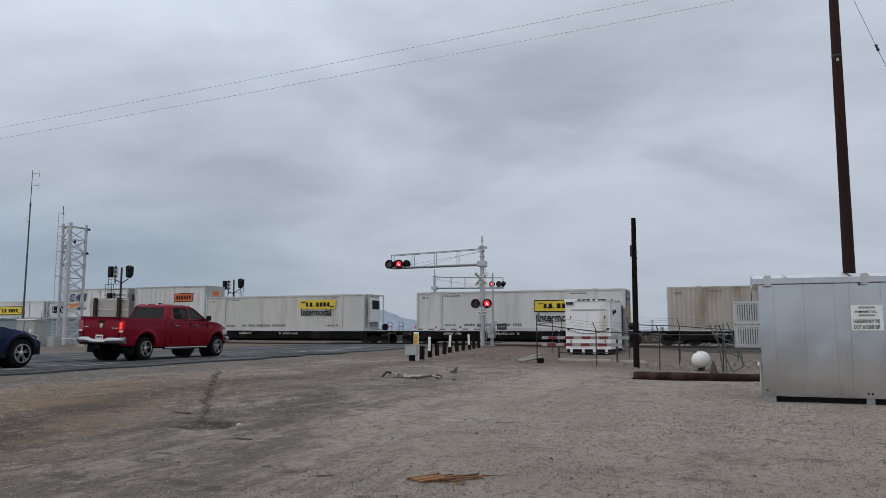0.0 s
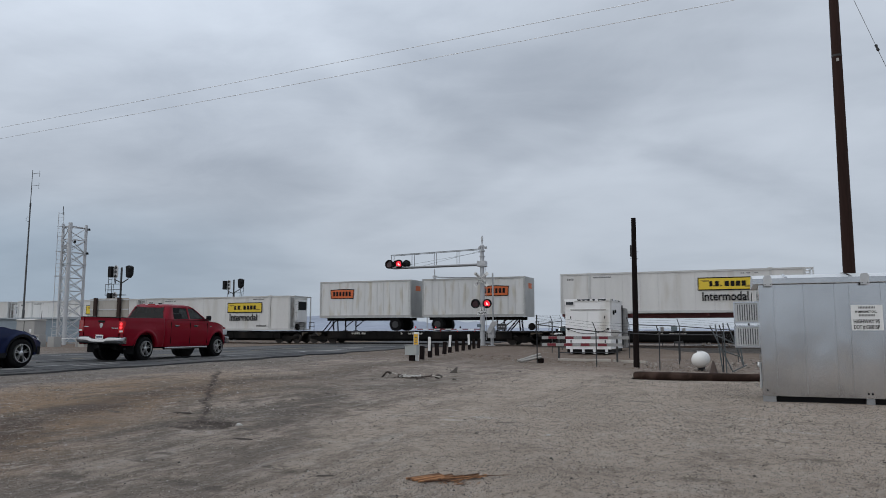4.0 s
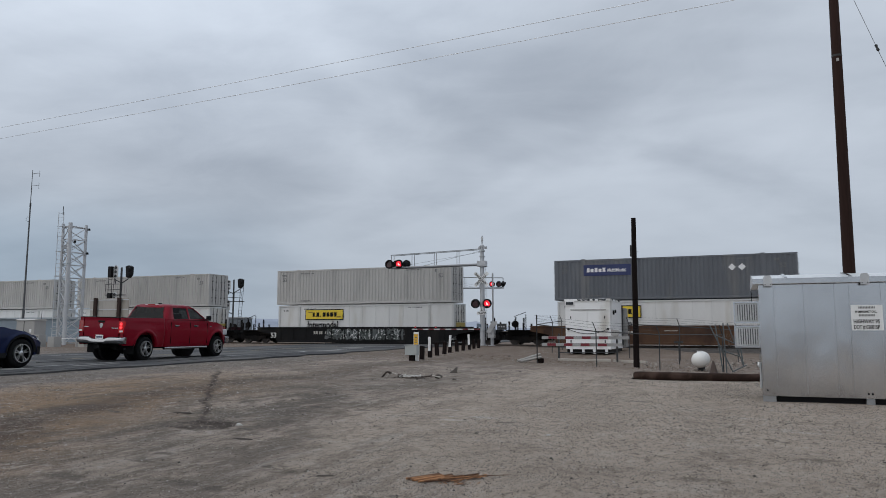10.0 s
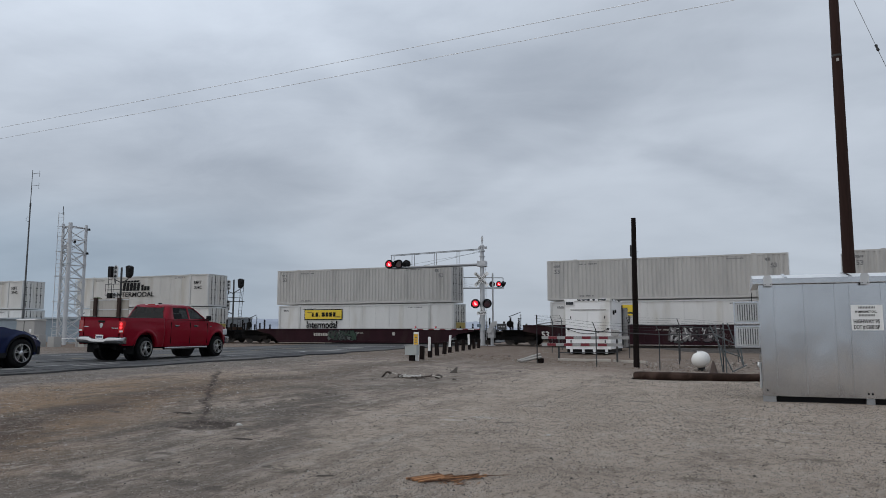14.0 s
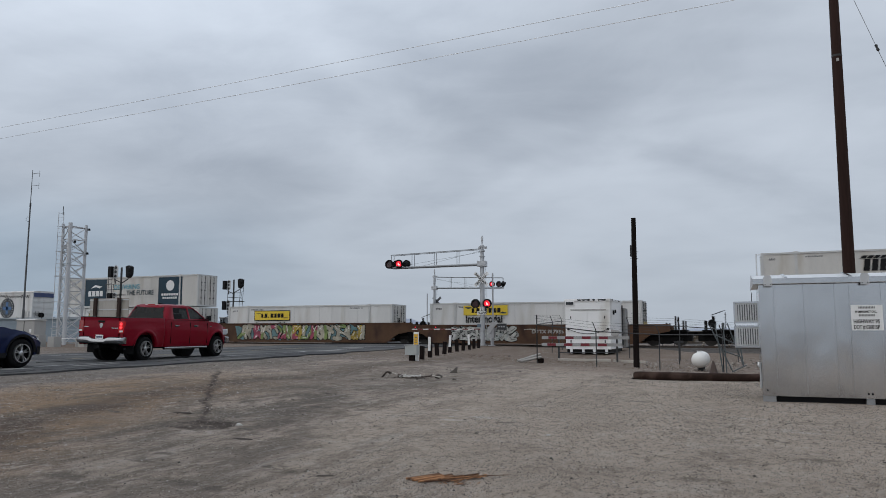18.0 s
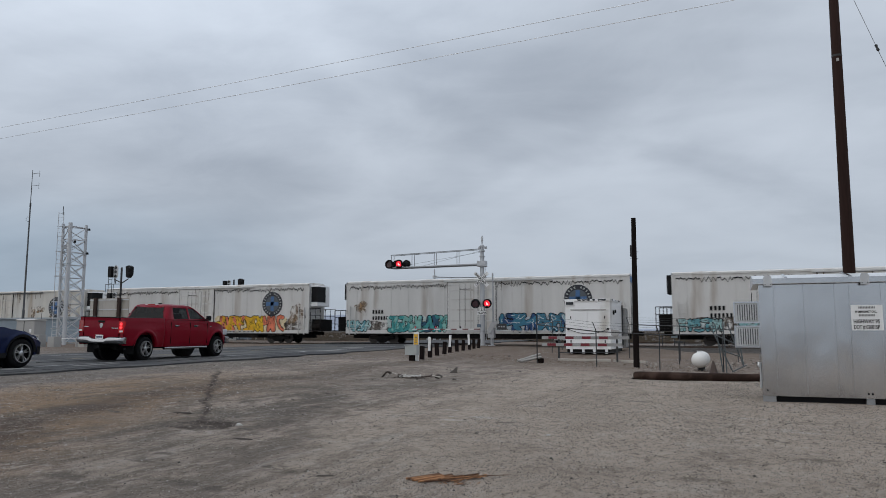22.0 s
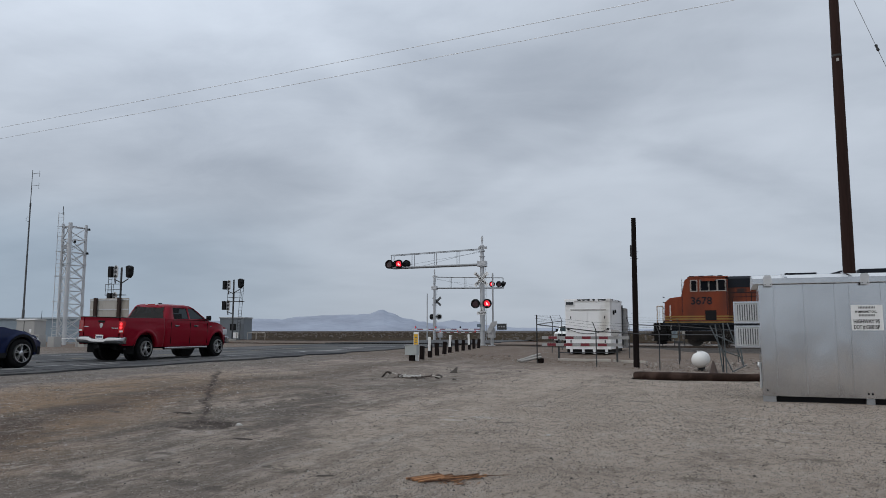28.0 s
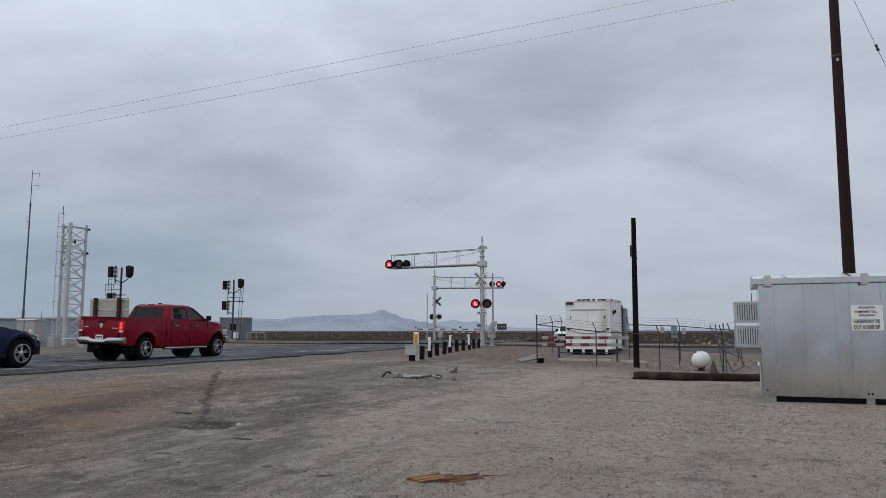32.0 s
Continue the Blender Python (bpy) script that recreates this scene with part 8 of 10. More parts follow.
def rubble(x, y, n, wide, high, label, seed, material=None):
    """A low heap of broken rock, past counting."""
    rng = random.Random(seed)
    bm = bmesh.new()
    for _ in range(n):
        u = rng.gauss(0, 0.33)
        v = rng.gauss(0, 0.33)
        k = max(0.0, 1 - (u * u + v * v) * 1.5)
        r = rng.uniform(0.03, 0.03 + 0.14 * high)
        px, py = x + u * wide, y + v * wide * 0.6
        vs = bmesh.ops.create_icosphere(bm, subdivisions=1, radius=r, matrix=Matrix.Translation((px, py, ground_z(px, py) + high * k * rng.random())) @ Matrix.Diagonal((1.2, 1, 0.7, 1)))["verts"]
        for w in vs:
            w.co += 0.35 * r * noise.noise_vector(w.co * 6)
    tagged(part("rubble", bm, material or gravel_material()), label, "rubble", kind="stuff")


def gravel_material():
    if "gravel" in MATS:
        return MATS["gravel"]
    mt = mat("gravel", (0.24, 0.22, 0.20), 0.9, var=0.1, bump=0.1)
    nt = mt.node_tree
    b = nt.nodes["Principled BSDF"]
    geo, ramp = nt.nodes.new("ShaderNodeNewGeometry"), nt.nodes.new("ShaderNodeValToRGB")
    e = ramp.color_ramp.elements
    e[0].color, e[1].color = (0.030, 0.026, 0.023, 1), (0.42, 0.39, 0.36, 1)
    e.new(0.2).color = (0.115, 0.099, 0.086, 1)
    e.new(0.45).color = (0.21, 0.181, 0.155, 1)
    e.new(0.8).color = (0.32, 0.283, 0.247, 1)
    nt.links.new(geo.outputs["Random Per Island"], ramp.inputs[0])
    nt.links.new(ramp.outputs[0], b.inputs["Base Color"])
    return mt


rubble(-2.3, 58.5, 70, 2.6, 0.75, "low heap of grey brown rubble beyond the track", 4)
rubble(0.6, 36.5, 60, 3.4, 0.3, "scattered broken rock in the fenced yard", 5)
M_CLOD = mat("brown_clods", (0.185, 0.144, 0.115), 0.95, var=0.4, scale=3, fine=30, bump=0.4, spec=0.1)
rubble(-6.5, 32.9, 90, 8.0, 0.05, "broken clods of brown soil along the fence", 14, M_CLOD)
rubble(-1.5, 28.5, 60, 6.5, 0.05, "broken clods of brown soil by the fallen pole", 15, M_CLOD)
rubble(-12.0, 34.0, 70, 8.0, 0.05, "broken clods of brown soil by the guard posts", 16, M_CLOD)
rubble(-3.0, 62.5, 60, 9.0, 0.2, "scattered pale rock beyond the track", 6)
# A plain white bar, added for a pale shape of unknown kind.
wp = thing("white_bar", "white round bar lying in the yard", "pipe", spot(0.35, 36.2, 0.12, 3))
part("pipe_wall", R((0, 0, 0), (2.2, 0, 0), 0.11, seg=12), M_PAINT_W, wp)
# an unseen asphalt highway behind the lot, added to darken the metal house's reflection
part_hw = tagged(part("highway", B(-400, 400, -58, -16, -0.3, 0.16), M_ASPHALT), "wide dark asphalt highway added unseen behind the lot", "road", kind="structure")

# ---- left of the road: tower, antenna, signals, cabinets, sign ----
def lattice_tower():
    """Three white tubes braced into a triangle, with a ladder on its left."""
    t = thing("lattice_tower", "white steel lattice tower with a ladder", "tower", pose(-49.78, 42.15, 0.15, 0, 0, TURN + 22))
    H = 9.85
    legs = [(-0.64, 0.13), (-0.05, -0.80), (0.99, 0.48)]
    M = mat("tower_white", (0.48, 0.49, 0.505), 0.45, var=0.06, bump=0.02)
    for k, (x, y) in enumerate(legs):
        smooth(part("tower_leg", R((x, y, 0), (x, y, H), (0.105, 0.15, 0.115)[k], seg=14), M, t))
        part("leg_flange", R((x, y, 0.0), (x, y, 0.05), 0.24, seg=14), M, t)
        for z in (3.3, 6.6):
            part("leg_flange", R((x, y, z), (x, y, z + 0.06), (0.16, 0.20, 0.17)[k], seg=14), M, t)
    bays = 9
    for i in range(3):
        (x0, y0), (x1, y1) = legs[i], legs[(i + 1) % 3]
        for k in range(bays):
            z0, z1 = 0.35 + (H - 0.6) * k / bays, 0.35 + (H - 0.6) * (k + 1) / bays
            part("tower_brace", R((x0, y0, z0), (x1, y1, z1), 0.036, seg=6), M, t)
            if k != bays - 1:
                part("tower_brace", R((x1, y1, z0), (x0, y0, z1), 0.036, seg=6), M, t)
            part("tower_ring", R((x0, y0, z0), (x1, y1, z0), 0.03, seg=6), M, t)
        part("tower_ring", R((x0, y0, H - 0.25), (x1, y1, H - 0.25), 0.05, seg=6), M, t)
    (x0, y0), (x1, y1) = legs[1], legs[0]
    part("mount_plate", B(-0.62, -0.06, -0.42, -0.36, H - 2.1, H - 1.75), M_GALV, t)
    lx, ly = -0.98, -0.25
    for dx in (0.0, 0.36):
        part("ladder_rail", R((lx + dx, ly, 0.2), (lx + dx, ly, 10.75), 0.026, seg=6), M, t)
    for k in range(34):
        part("ladder_rung", R((lx, ly, 0.4 + 0.31 * k), (lx + 0.36, ly, 0.4 + 0.31 * k), 0.014, seg=5), M, t)
    for z in (1.5, 3.6, 5.6, 7.6, 9.6):
        part("ladder_tie", R((lx - 0.1, ly, z), (-0.6, 0.1, z), 0.025, seg=6), M, t)
    part("whip_aerial", R((lx + 0.3, ly, 10.5), (lx + 0.3, ly, 11.2), 0.03, seg=6), M_GALV_DARK, t)
    for x, y, z in ((1.22, 0.4, 9.5), (1.18, 0.4, 7.55), (0.32, -0.72, 8.35)):
        part("tower_camera", B(x - 0.08, x + 0.08, y - 0.15, y + 0.1, z - 0.08, z + 0.08, bevel=0.02), M_BLACK, t, "small dark camera")
    for x, y, z in ((1.22, 0.4, 9.5), (1.18, 0.4, 7.55)):
        part("camera_bracket", R((1.0, 0.5, z), (x, y, z), 0.03, seg=6), M, t)
    part("tower_footing", B(-1.7, 1.6, -1.5, 1.5, -0.3, 0.08, bevel=0.03), M_CONCRETE, t)


lattice_tower()
an = thing("radio_antenna", "tall thin grey radio antenna pole", "antenna", pose(-53.0, 40.8, 0.2, 0, 0.2, 0))
M_ANT = mat("antenna_grey", (0.10, 0.105, 0.11), 0.6, metal=0.3, var=0.15)
part("antenna_base", R((0, 0, -0.2), (0, 0, 2.9), 0.12, 0.10, seg=12), M_ANT, an)
part("antenna_pole", R((0, 0, 2.8), (0, 0, 11.2), 0.075, 0.05, seg=10), M_ANT, an)
part("antenna_tip", R((0, 0, 11.2), (0, 0, 14.2), 0.035, 0.02, seg=8), M_GALV_DARK, an)
for z in (12.9, 13.9):
    part("dipole_boom", R((0, 0, z), (0.82, 0, z), 0.015, seg=6), M_GALV_DARK, an)
    part("dipole", R((0.82, 0, z - 0.3), (0.82, 0, z + 0.22), 0.012, seg=6), M_GALV_DARK, an)
part("antenna_clamp", B(-0.05, 0.05, -0.05, 0.05, 11.2, 11.5, bevel=0.02), M_GALV_DARK, an)
lp = bmesh.new()
for i in range(10):
    a0, a1 = 2 * math.pi * i / 10, 2 * math.pi * (i + 1) / 10
    rod(lp, (-0.2 + 0.2 * math.cos(a0), 0, 10.2 + 0.2 * math.sin(a0)), (-0.2 + 0.2 * math.cos(a1), 0, 10.2 + 0.2 * math.sin(a1)), 0.012, seg=4)
part("cable_loop", lp, M_BLACK, an)


def block_signal(x, y, z, heads, label, ladder):
    """A railway signal mast: black heads with round backgrounds, one pair facing each way."""
    t = thing("railway_signal", label, "railway signal", pose(x, y, z), "railway signals")
    part("signal_mast", R((0, 0, -0.2), (0, 0, 7.0), 0.09, seg=12), M_GALV_DARK, t)
    part("signal_base", B(-0.3, 0.3, -0.3, 0.3, -0.1, 0.35, bevel=0.03), M_CONCRETE, t)
    for hx, hz, kind in heads:
        if kind == "back":
            hd = part("signal_head", B(hx - 0.30, hx + 0.1, -0.3, 0.05, hz - 0.5, hz + 0.5, bevel=0.05), M_BLACK, t, "black signal housing")
            bd = bmesh.new()
            pts = [(hx + 0.36 + 0.28 * math.cos(a * math.pi / 12), hz + (0.30 if a < 12 else -0.30) + 0.30 * math.sin(a * math.pi / 12)) for a in range(24)]
            prism(bd, pts, -0.02, 0.01)
            part("signal_board", bd, mat("board_silver", (0.50, 0.51, 0.52), 0.5, metal=0.2), hd, "grey oval background board")
            for k in range(3):
                part("signal_lens_back", R((hx + 0.36, -0.06, hz - 0.38 + 0.38 * k), (hx + 0.36, -0.02, hz - 0.38 + 0.38 * k), 0.13, seg=16), M_GALV_DARK, hd)
            part("signal_bracket", R((hx + 0.2, 0, hz - 0.65), (0, 0, hz - 1.0), 0.05, seg=8), M_GALV_DARK, t)
            part("cable_drop", R((hx + 0.3, 0, hz - 0.6), (hx + 0.36, 0, hz - 1.05), 0.06, seg=8), M_GALV_DARK, hd)
        else:
            hb = bmesh.new()
            prism(hb, [(hx - 0.18, hz + 0.5), (hx + 0.12, hz + 0.6), (hx + 0.40, hz + 0.46), (hx + 0.36, hz - 0.25), (hx + 0.1, hz - 0.52), (hx - 0.12, hz - 0.42)], -0.2, 0.2)
            hd = part("signal_head", hb, M_BLACK, t, "black signal housing with deep hoods")
            for k in range(2):
                part("signal_hood", R((hx + 0.3, -0.42, hz - 0.2 + 0.45 * k), (hx + 0.3, -0.28, hz - 0.2 + 0.45 * k), 0.18, seg=14), M_BLACK, hd)
            part("signal_bracket", R((hx, 0, hz - 0.6), (0, 0, hz - 1.0), 0.05, seg=8), M_GALV_DARK, t)
    p0, p1 = (ladder[1], 0.15) if ladder[1] < 0 else (-0.75, ladder[1] + 0.3)
    for z0 in (5.5, 5.0):
        part("platform_rail", R((p0, -0.1, z0), (p1, -0.1, z0), 0.025, seg=6), M_GALV_DARK, t)
    for x in (p0, (p0 + p1) / 2, p1):
        part("platform_post", R((x, -0.1, 4.5), (x, -0.1, 5.5), 0.02, seg=6), M_GALV_DARK, t)
    part("signal_platform", B(p0, p1, -0.15, 0.5, 4.5, 4.56), M_GALV_DARK, t)
    for dx in (0.0, 0.42):
        part("ladder_rail", R((ladder[0] + dx, 0.2, 0.1), (ladder[1] + dx, 0.2, 7.0), 0.025, seg=6), M_GALV_DARK, t)
    for k in range(20):
        g = k / 20
        lx = ladder[0] + (ladder[1] - ladder[0]) * g
        part("ladder_rung", R((lx, 0.2, 0.1 + 6.9 * g), (lx + 0.42, 0.2, 0.1 + 6.9 * g), 0.016, seg=5), M_GALV_DARK, t)


block_signal(-52.0, 49.5, 0.15, ((-1.05, 6.62, "back"), (0.85, 6.55, "front"), (-1.05, 4.2, "back")), "black railway signal mast beside the track", (-1.75, -1.75))
block_signal(-53.45, 67.0, 0.2, ((-1.05, 6.4, "back"), (0.85, 6.5, "front"), (-1.05, 4.1, "back")), "black railway signal mast between the tracks", (0.40, 0.85))

cb = thing("signal_cabinet", "pale weathered signal cabinet with a rounded roof", "cabinet", pose(-48.15, 36.6, 0.2, 0, 0, 10))
part("cabinet_body", B(0, 1.5, 0, 1.1, 0.25, 2.0, bevel=0.03), M_BOX_GREY, cb)
rf = bmesh.new()
prism(rf, [(-0.05, 2.0), (-0.05, 2.05), (0.3, 2.13), (0.8, 2.13), (1.15, 2.05), (1.15, 2.0)], -0.05, 1.55, axis="x")
part("cabinet_roof", rf, mat("cabinet_lid", (0.45, 0.44, 0.42), 0.55, var=0.1), cb)
part("cabinet_seam", B(0.62, 0.66, -0.012, 0.0, 0.3, 1.98), M_GALV_DARK, cb)
part("cabinet_plate", B(1.1, 1.27, -0.014, 0.0, 1.15, 1.4), M_PAINT_W, cb)
part("cabinet_latch", B(0.72, 0.78, -0.04, 0.0, 1.05, 1.25), M_GALV_DARK, cb)
part("roof_whip", R((1.35, 0.8, 2.1), (1.35, 0.8, 2.7), 0.015, seg=5), M_BLACK, cb)
part("cabinet_base", B(-0.05, 1.55, -0.05, 1.15, -0.2, 0.26), M_CONCRETE, cb)
for x, y, w, h in ((-45.6, 36.0, 0.5, 0.85), (-44.6, 36.3, 0.62, 0.72)):
    t = thing("ground_box", "small tan electrical box on the ground", "utility box", pose(x, y, ground_z(x, y)))
    part("box_body", B(0, w, 0, 0.6, -0.05, h, bevel=0.02), M_BOX_GREY, t)
    part("box_door", B(0.08, w - 0.08, -0.015, 0.0, 0.12, h - 0.12), M_GALV_DARK if w < 0.6 else M_BOX_GREY, t)
t = thing("equipment_table", "low pale metal platform beside the tower", "platform", pose(-44.75, 37.2, 0.1))
part("table_top", B(0, 1.0, 0, 0.8, 0.80, 0.86), M_BOX_WHITE, t)
for x in (0.1, 1.7):
    part("table_leg", B(x, x + 0.1, 0.05, 0.15, -0.1, 0.95), M_BOX_GREY, t)
t = thing("concrete_block", "pale concrete block beside the tower", "concrete block", pose(-42.1, 36.6, 0.2))
part("block_body", B(0, 0.6, 0, 0.9, -0.1, 0.62, bevel=0.03), M_CONCRETE, t)
lf = thing("far_shed", "long low blue grey shed in the distance", "shed", pose(-72.0, 50.0, 0.1, 0, 0, 8))
part("shed_wall", B(0, 16, 0, 6, -0.1, 2.5), mat("shed_blue", (0.22, 0.27, 0.31), 0.6, var=0.1), lf)
part("shed_roof", B(-0.2, 16.2, -0.2, 6.2, 2.5, 2.65), mat("shed_roof", (0.3, 0.34, 0.37), 0.5), lf)

rs = thing("road_sign_back", "back of a large road sign on two posts", "road sign", pose(-35.4, 31.5, ground_z(-34, 31.5)))
for a, b in ((0.0, 0.98), (0.99, 1.98), (1.99, 2.97)):
    part("sign_sheet", B(a, b, 0.0, 0.03, 1.47, 2.97), M_PLY, rs)
for z in (1.75, 2.3, 2.85):
    part("sign_stiffener", B(0.0, 2.97, -0.03, 0.0, z, z + 0.06), M_ALU_DULL, rs)
for x in (0.52, 2.33):
    part("sign_post", B(x - 0.10, x + 0.10, -0.16, -0.032, -0.3, 3.0, bevel=0.01), mat("sign_post_wood", (0.045, 0.030, 0.026), 0.9, var=0.3, spec=0.15), rs)

fh = thing("far_signal_house", "grey steel signal house beyond the tracks", "equipment house", pose(-59.5, 72.2, 0.0, 0, 0, 14))
part("house_body", B(0, 3.1, 0, 2.4, 0, 2.95, bevel=0.03), mat("house_grey_blue", (0.15, 0.17, 0.19), 0.55, var=0.08), fh)
part("house_roof", B(-0.1, 3.2, -0.1, 2.5, 2.95, 3.1, bevel=0.02), M_GALV, fh)
part("house_window", B(1.3, 2.1, -0.02, 0.0, 1.5, 2.3), M_BLACK, fh)
part("house_notice", B(1.75, 2.4, -0.02, 0.0, 0.55, 1.25), M_BOX_WHITE, fh)
part("house_door", B(2.5, 3.05, -0.02, 0.0, 0.1, 2.3), mat("house_door_blue", (0.11, 0.125, 0.14), 0.55), fh)
br = thing("end_barrier", "low pale pipe barrier by the tracks", "barrier", pose(-56.3, 73.4, 0.1))
for x in (0, 1.3, 2.6):
    part("barrier_post", R((x, 0, 0), (x, 0, 1.1), 0.04, seg=6), M_BEAM, br)
part("barrier_rail", R((0, 0, 1.1), (2.6, 0, 1.1), 0.04, seg=6), M_BEAM, br)

# ---- litter in the foreground ----
st = thing("splintered_wood", "pile of splintered orange brown wood sticks", "wood scraps", pose(-2.80, 7.00, ground_z(-2.82, 7.02), 0, 0, TURN))
rngs = random.Random(3)
M_STICK = mat("splintered_pine", (0.25, 0.122, 0.056), 0.85, var=0.4, scale=6, fine=40, streak=0.2, rand=0.5, bump=0.4)
M_STICK_OLD = mat("brown_bark_wood", (0.10, 0.050, 0.028), 0.85, var=0.4, scale=6, fine=40, rand=0.4, bump=0.4)
def stick(p, q, r, material):
    """A split stick with a broken, slanting end."""
    p, q = Vector(p), Vector(q)
    bm = bmesh.new()
    rod(bm, p, q, r, r * rngs.uniform(0.7, 1.0), seg=6)
    axis = (q - p).normalized()
    for vv in bm.verts:
        end = (vv.co - p).dot(axis) / (q - p).length
        vv.co += axis * r * rngs.uniform(-1.2, 1.2) * (1 if end > 0.5 else 0.4)
        vv.co.z = max(vv.co.z, 0.002)
    part("stick", bm, material, st)


# a fan of thick sticks, a bundle of long thin ones and a tangle of splinters
for k in range(7):
    g = k / 6
    stick((-0.46 + 0.11 * g + rngs.uniform(-0.02, 0.02), 0.05 - 0.15 * g, 0.012 + 0.006 * (k % 3)), (-0.15 + 0.06 * g, 0.13 - 0.10 * g, 0.035 + 0.010 * (k % 2)), rngs.uniform(0.009, 0.0145), M_STICK_OLD if k in (1, 4) else M_STICK)
for k in range(16):
    x = rngs.uniform(-0.30, 0.0)
    stick((x, rngs.uniform(-0.09, 0.05), rngs.uniform(0.008, 0.03)), (x + rngs.uniform(0.2, 0.4), rngs.uniform(0.0, 0.14), rngs.uniform(0.015, 0.05)), rngs.uniform(0.004, 0.008), M_STICK_OLD if k % 3 == 1 else M_STICK)
for k in range(8):
    x = rngs.uniform(0.0, 0.16)
    stick((x, rngs.uniform(0.0, 0.08), 0.012), (x + rngs.uniform(0.12, 0.22), rngs.uniform(0.08, 0.16), rngs.uniform(0.02, 0.045)), rngs.uniform(0.004, 0.007), M_STICK if k % 2 else M_STICK_OLD)
stick((0.22, 0.10, 0.03), (0.57, 0.15, 0.03), 0.0045, M_STICK_OLD)
for k in range(34):
    a, L = rngs.uniform(0, 6.28), rngs.uniform(0.03, 0.10)
    x, y = rngs.gauss(0.01, 0.07), rngs.gauss(-0.12, 0.06)
    stick((x, y, 0.006), (x + L * math.cos(a), y + L * math.sin(a), rngs.uniform(0.006, 0.03)), rngs.uniform(0.002, 0.004), M_STICK if k % 3 else M_STICK_OLD)
M_SCRAP = mat("scrap_brown", (0.055, 0.044, 0.037), 0.9, var=0.3, bump=0.3)
db = thing("brush_debris", "bent dark branch with pale rags on the dirt", "debris", pose(-9.05, 19.35, ground_z(-9.05, 19.35), 0, 0, TURN))
M_BRANCH = mat("dry_branch", (0.050, 0.038, 0.031), 0.9, var=0.3, rand=0.4)
for line, r in (([(-0.84, 0.0, 0.02), (-0.76, 0.0, 0.10), (-0.69, 0.0, 0.19), (-0.55, 0.02, 0.15), (-0.38, 0.0, 0.10), (-0.18, -0.02, 0.07), (0.10, 0.0, 0.04), (0.40, 0.02, 0.04), (0.82, 0.0, 0.05)], 0.026),
                ([(-0.66, 0.0, 0.18), (-0.60, 0.1, 0.11), (-0.72, 0.2, 0.02)], 0.016), ([(-0.30, 0.1, 0.03), (0.05, 0.12, 0.06), (0.42, 0.3, 0.03)], 0.018), ([(0.30, -0.1, 0.03), (0.62, -0.16, 0.08), (0.86, -0.12, 0.03)], 0.020)):
    for k, (p, q) in enumerate(zip(line, line[1:])):
        part("branch", R(p, q, r * (1.05 - 0.05 * k), r * (1.0 - 0.05 * k), seg=6), M_BRANCH if (k + len(line)) % 4 else M_BEAM, db)
for k in range(14):
    a, L = radians(rngs.gauss(-8, 30)), rngs.uniform(0.12, 0.4)
    x, y = rngs.uniform(-0.6, 0.6), rngs.uniform(-0.3, 0.3)
    part("twig", R((x, y, 0.015), (x + L * math.cos(a), y + L * math.sin(a) * 0.6, rngs.uniform(0.01, 0.06)), 0.009, 0.004, seg=5), M_BRANCH, db)
bk = bmesh.new()
bmesh.ops.create_icosphere(bk, subdivisions=2, radius=0.08, matrix=Matrix.Translation((0.80, 0.0, 0.05)) @ Matrix.Diagonal((1.5, 0.8, 0.7, 1)))
for vv in bk.verts:
    vv.co += 0.03 * noise.noise_vector(vv.co * 11)
part("branch_stump", bk, M_SCRAP, db, "black broken end of the branch")
# the rag: a sheet crumpled into folds
rg = patch(lambda u, v: (-0.30 + 0.58 * u, -0.14 + 0.26 * v, 0.045 + 0.10 * abs(noise.noise(Vector((u * 5.5, v * 4.0, 3)))) + 0.07 * noise.noise(Vector((u * 9, v * 8, 8))) * math.sin(math.pi * v)), 22, 12)
for vv in rg.verts:
    vv.co.x += 0.05 * noise.noise(vv.co * 8)
    vv.co.y += 0.06 * noise.noise(vv.co * 7 + Vector((4, 0, 0)))
    vv.co.z = max(vv.co.z, 0.004)
thick(part("rag", rg, mat("rag_grey", (0.50, 0.48, 0.45), 0.9, var=0.2, fine=14, bump=0.4), db, "crumpled pale rag"), 0.006)
M_STONE = mat("pale_stone", (0.42, 0.40, 0.37), 0.85, var=0.2, bump=0.4)


def scrap(name, label, x, y, r, sq, thin, col, turn):
    t = thing(name, label, "scrap", pose(x, y, ground_z(x, y), 0, 0, turn))
    bm = bmesh.new()
    bmesh.ops.create_icosphere(bm, subdivisions=2, radius=r)
    for vv in bm.verts:
        vv.co += 0.35 * r * noise.noise_vector(vv.co * 7 + Vector((x, y, 0)))
        vv.co.z = max(vv.co.z * sq, -0.02)
        vv.co.y *= thin
    part("scrap_body", bm, col, t)


for x, y, r, sq, thin, col, turn in ((-7.22, 9.28, 0.055, 0.7, 0.8, M_STONE, 10), (-2.7, 10.41, 0.04, 0.6, 0.8, M_STONE, 0), (-8.0, 20.1, 0.08, 0.4, 0.6, M_SCRAP, 70)):
    scrap("loose_rock" if col is M_STONE else "scrap_piece", "pale rounded stone lying on the dirt" if col is M_STONE else "broken piece of scrap lying on the dirt", x, y, r, sq, thin, col, turn)
for x, y, r, turn in ((-8.74, 9.73, 0.17, 15), (-6.39, 8.28, 0.15, 22), (-4.12, 6.72, 0.11, 25), (-1.33, 9.32, 0.05, 0), (-8.6, 14.0, 0.10, 30)):
    scrap("wood_scrap", "thin dark strip of wood lying on the dirt", x, y, r, 0.12, 0.22, M_SCRAP, turn)


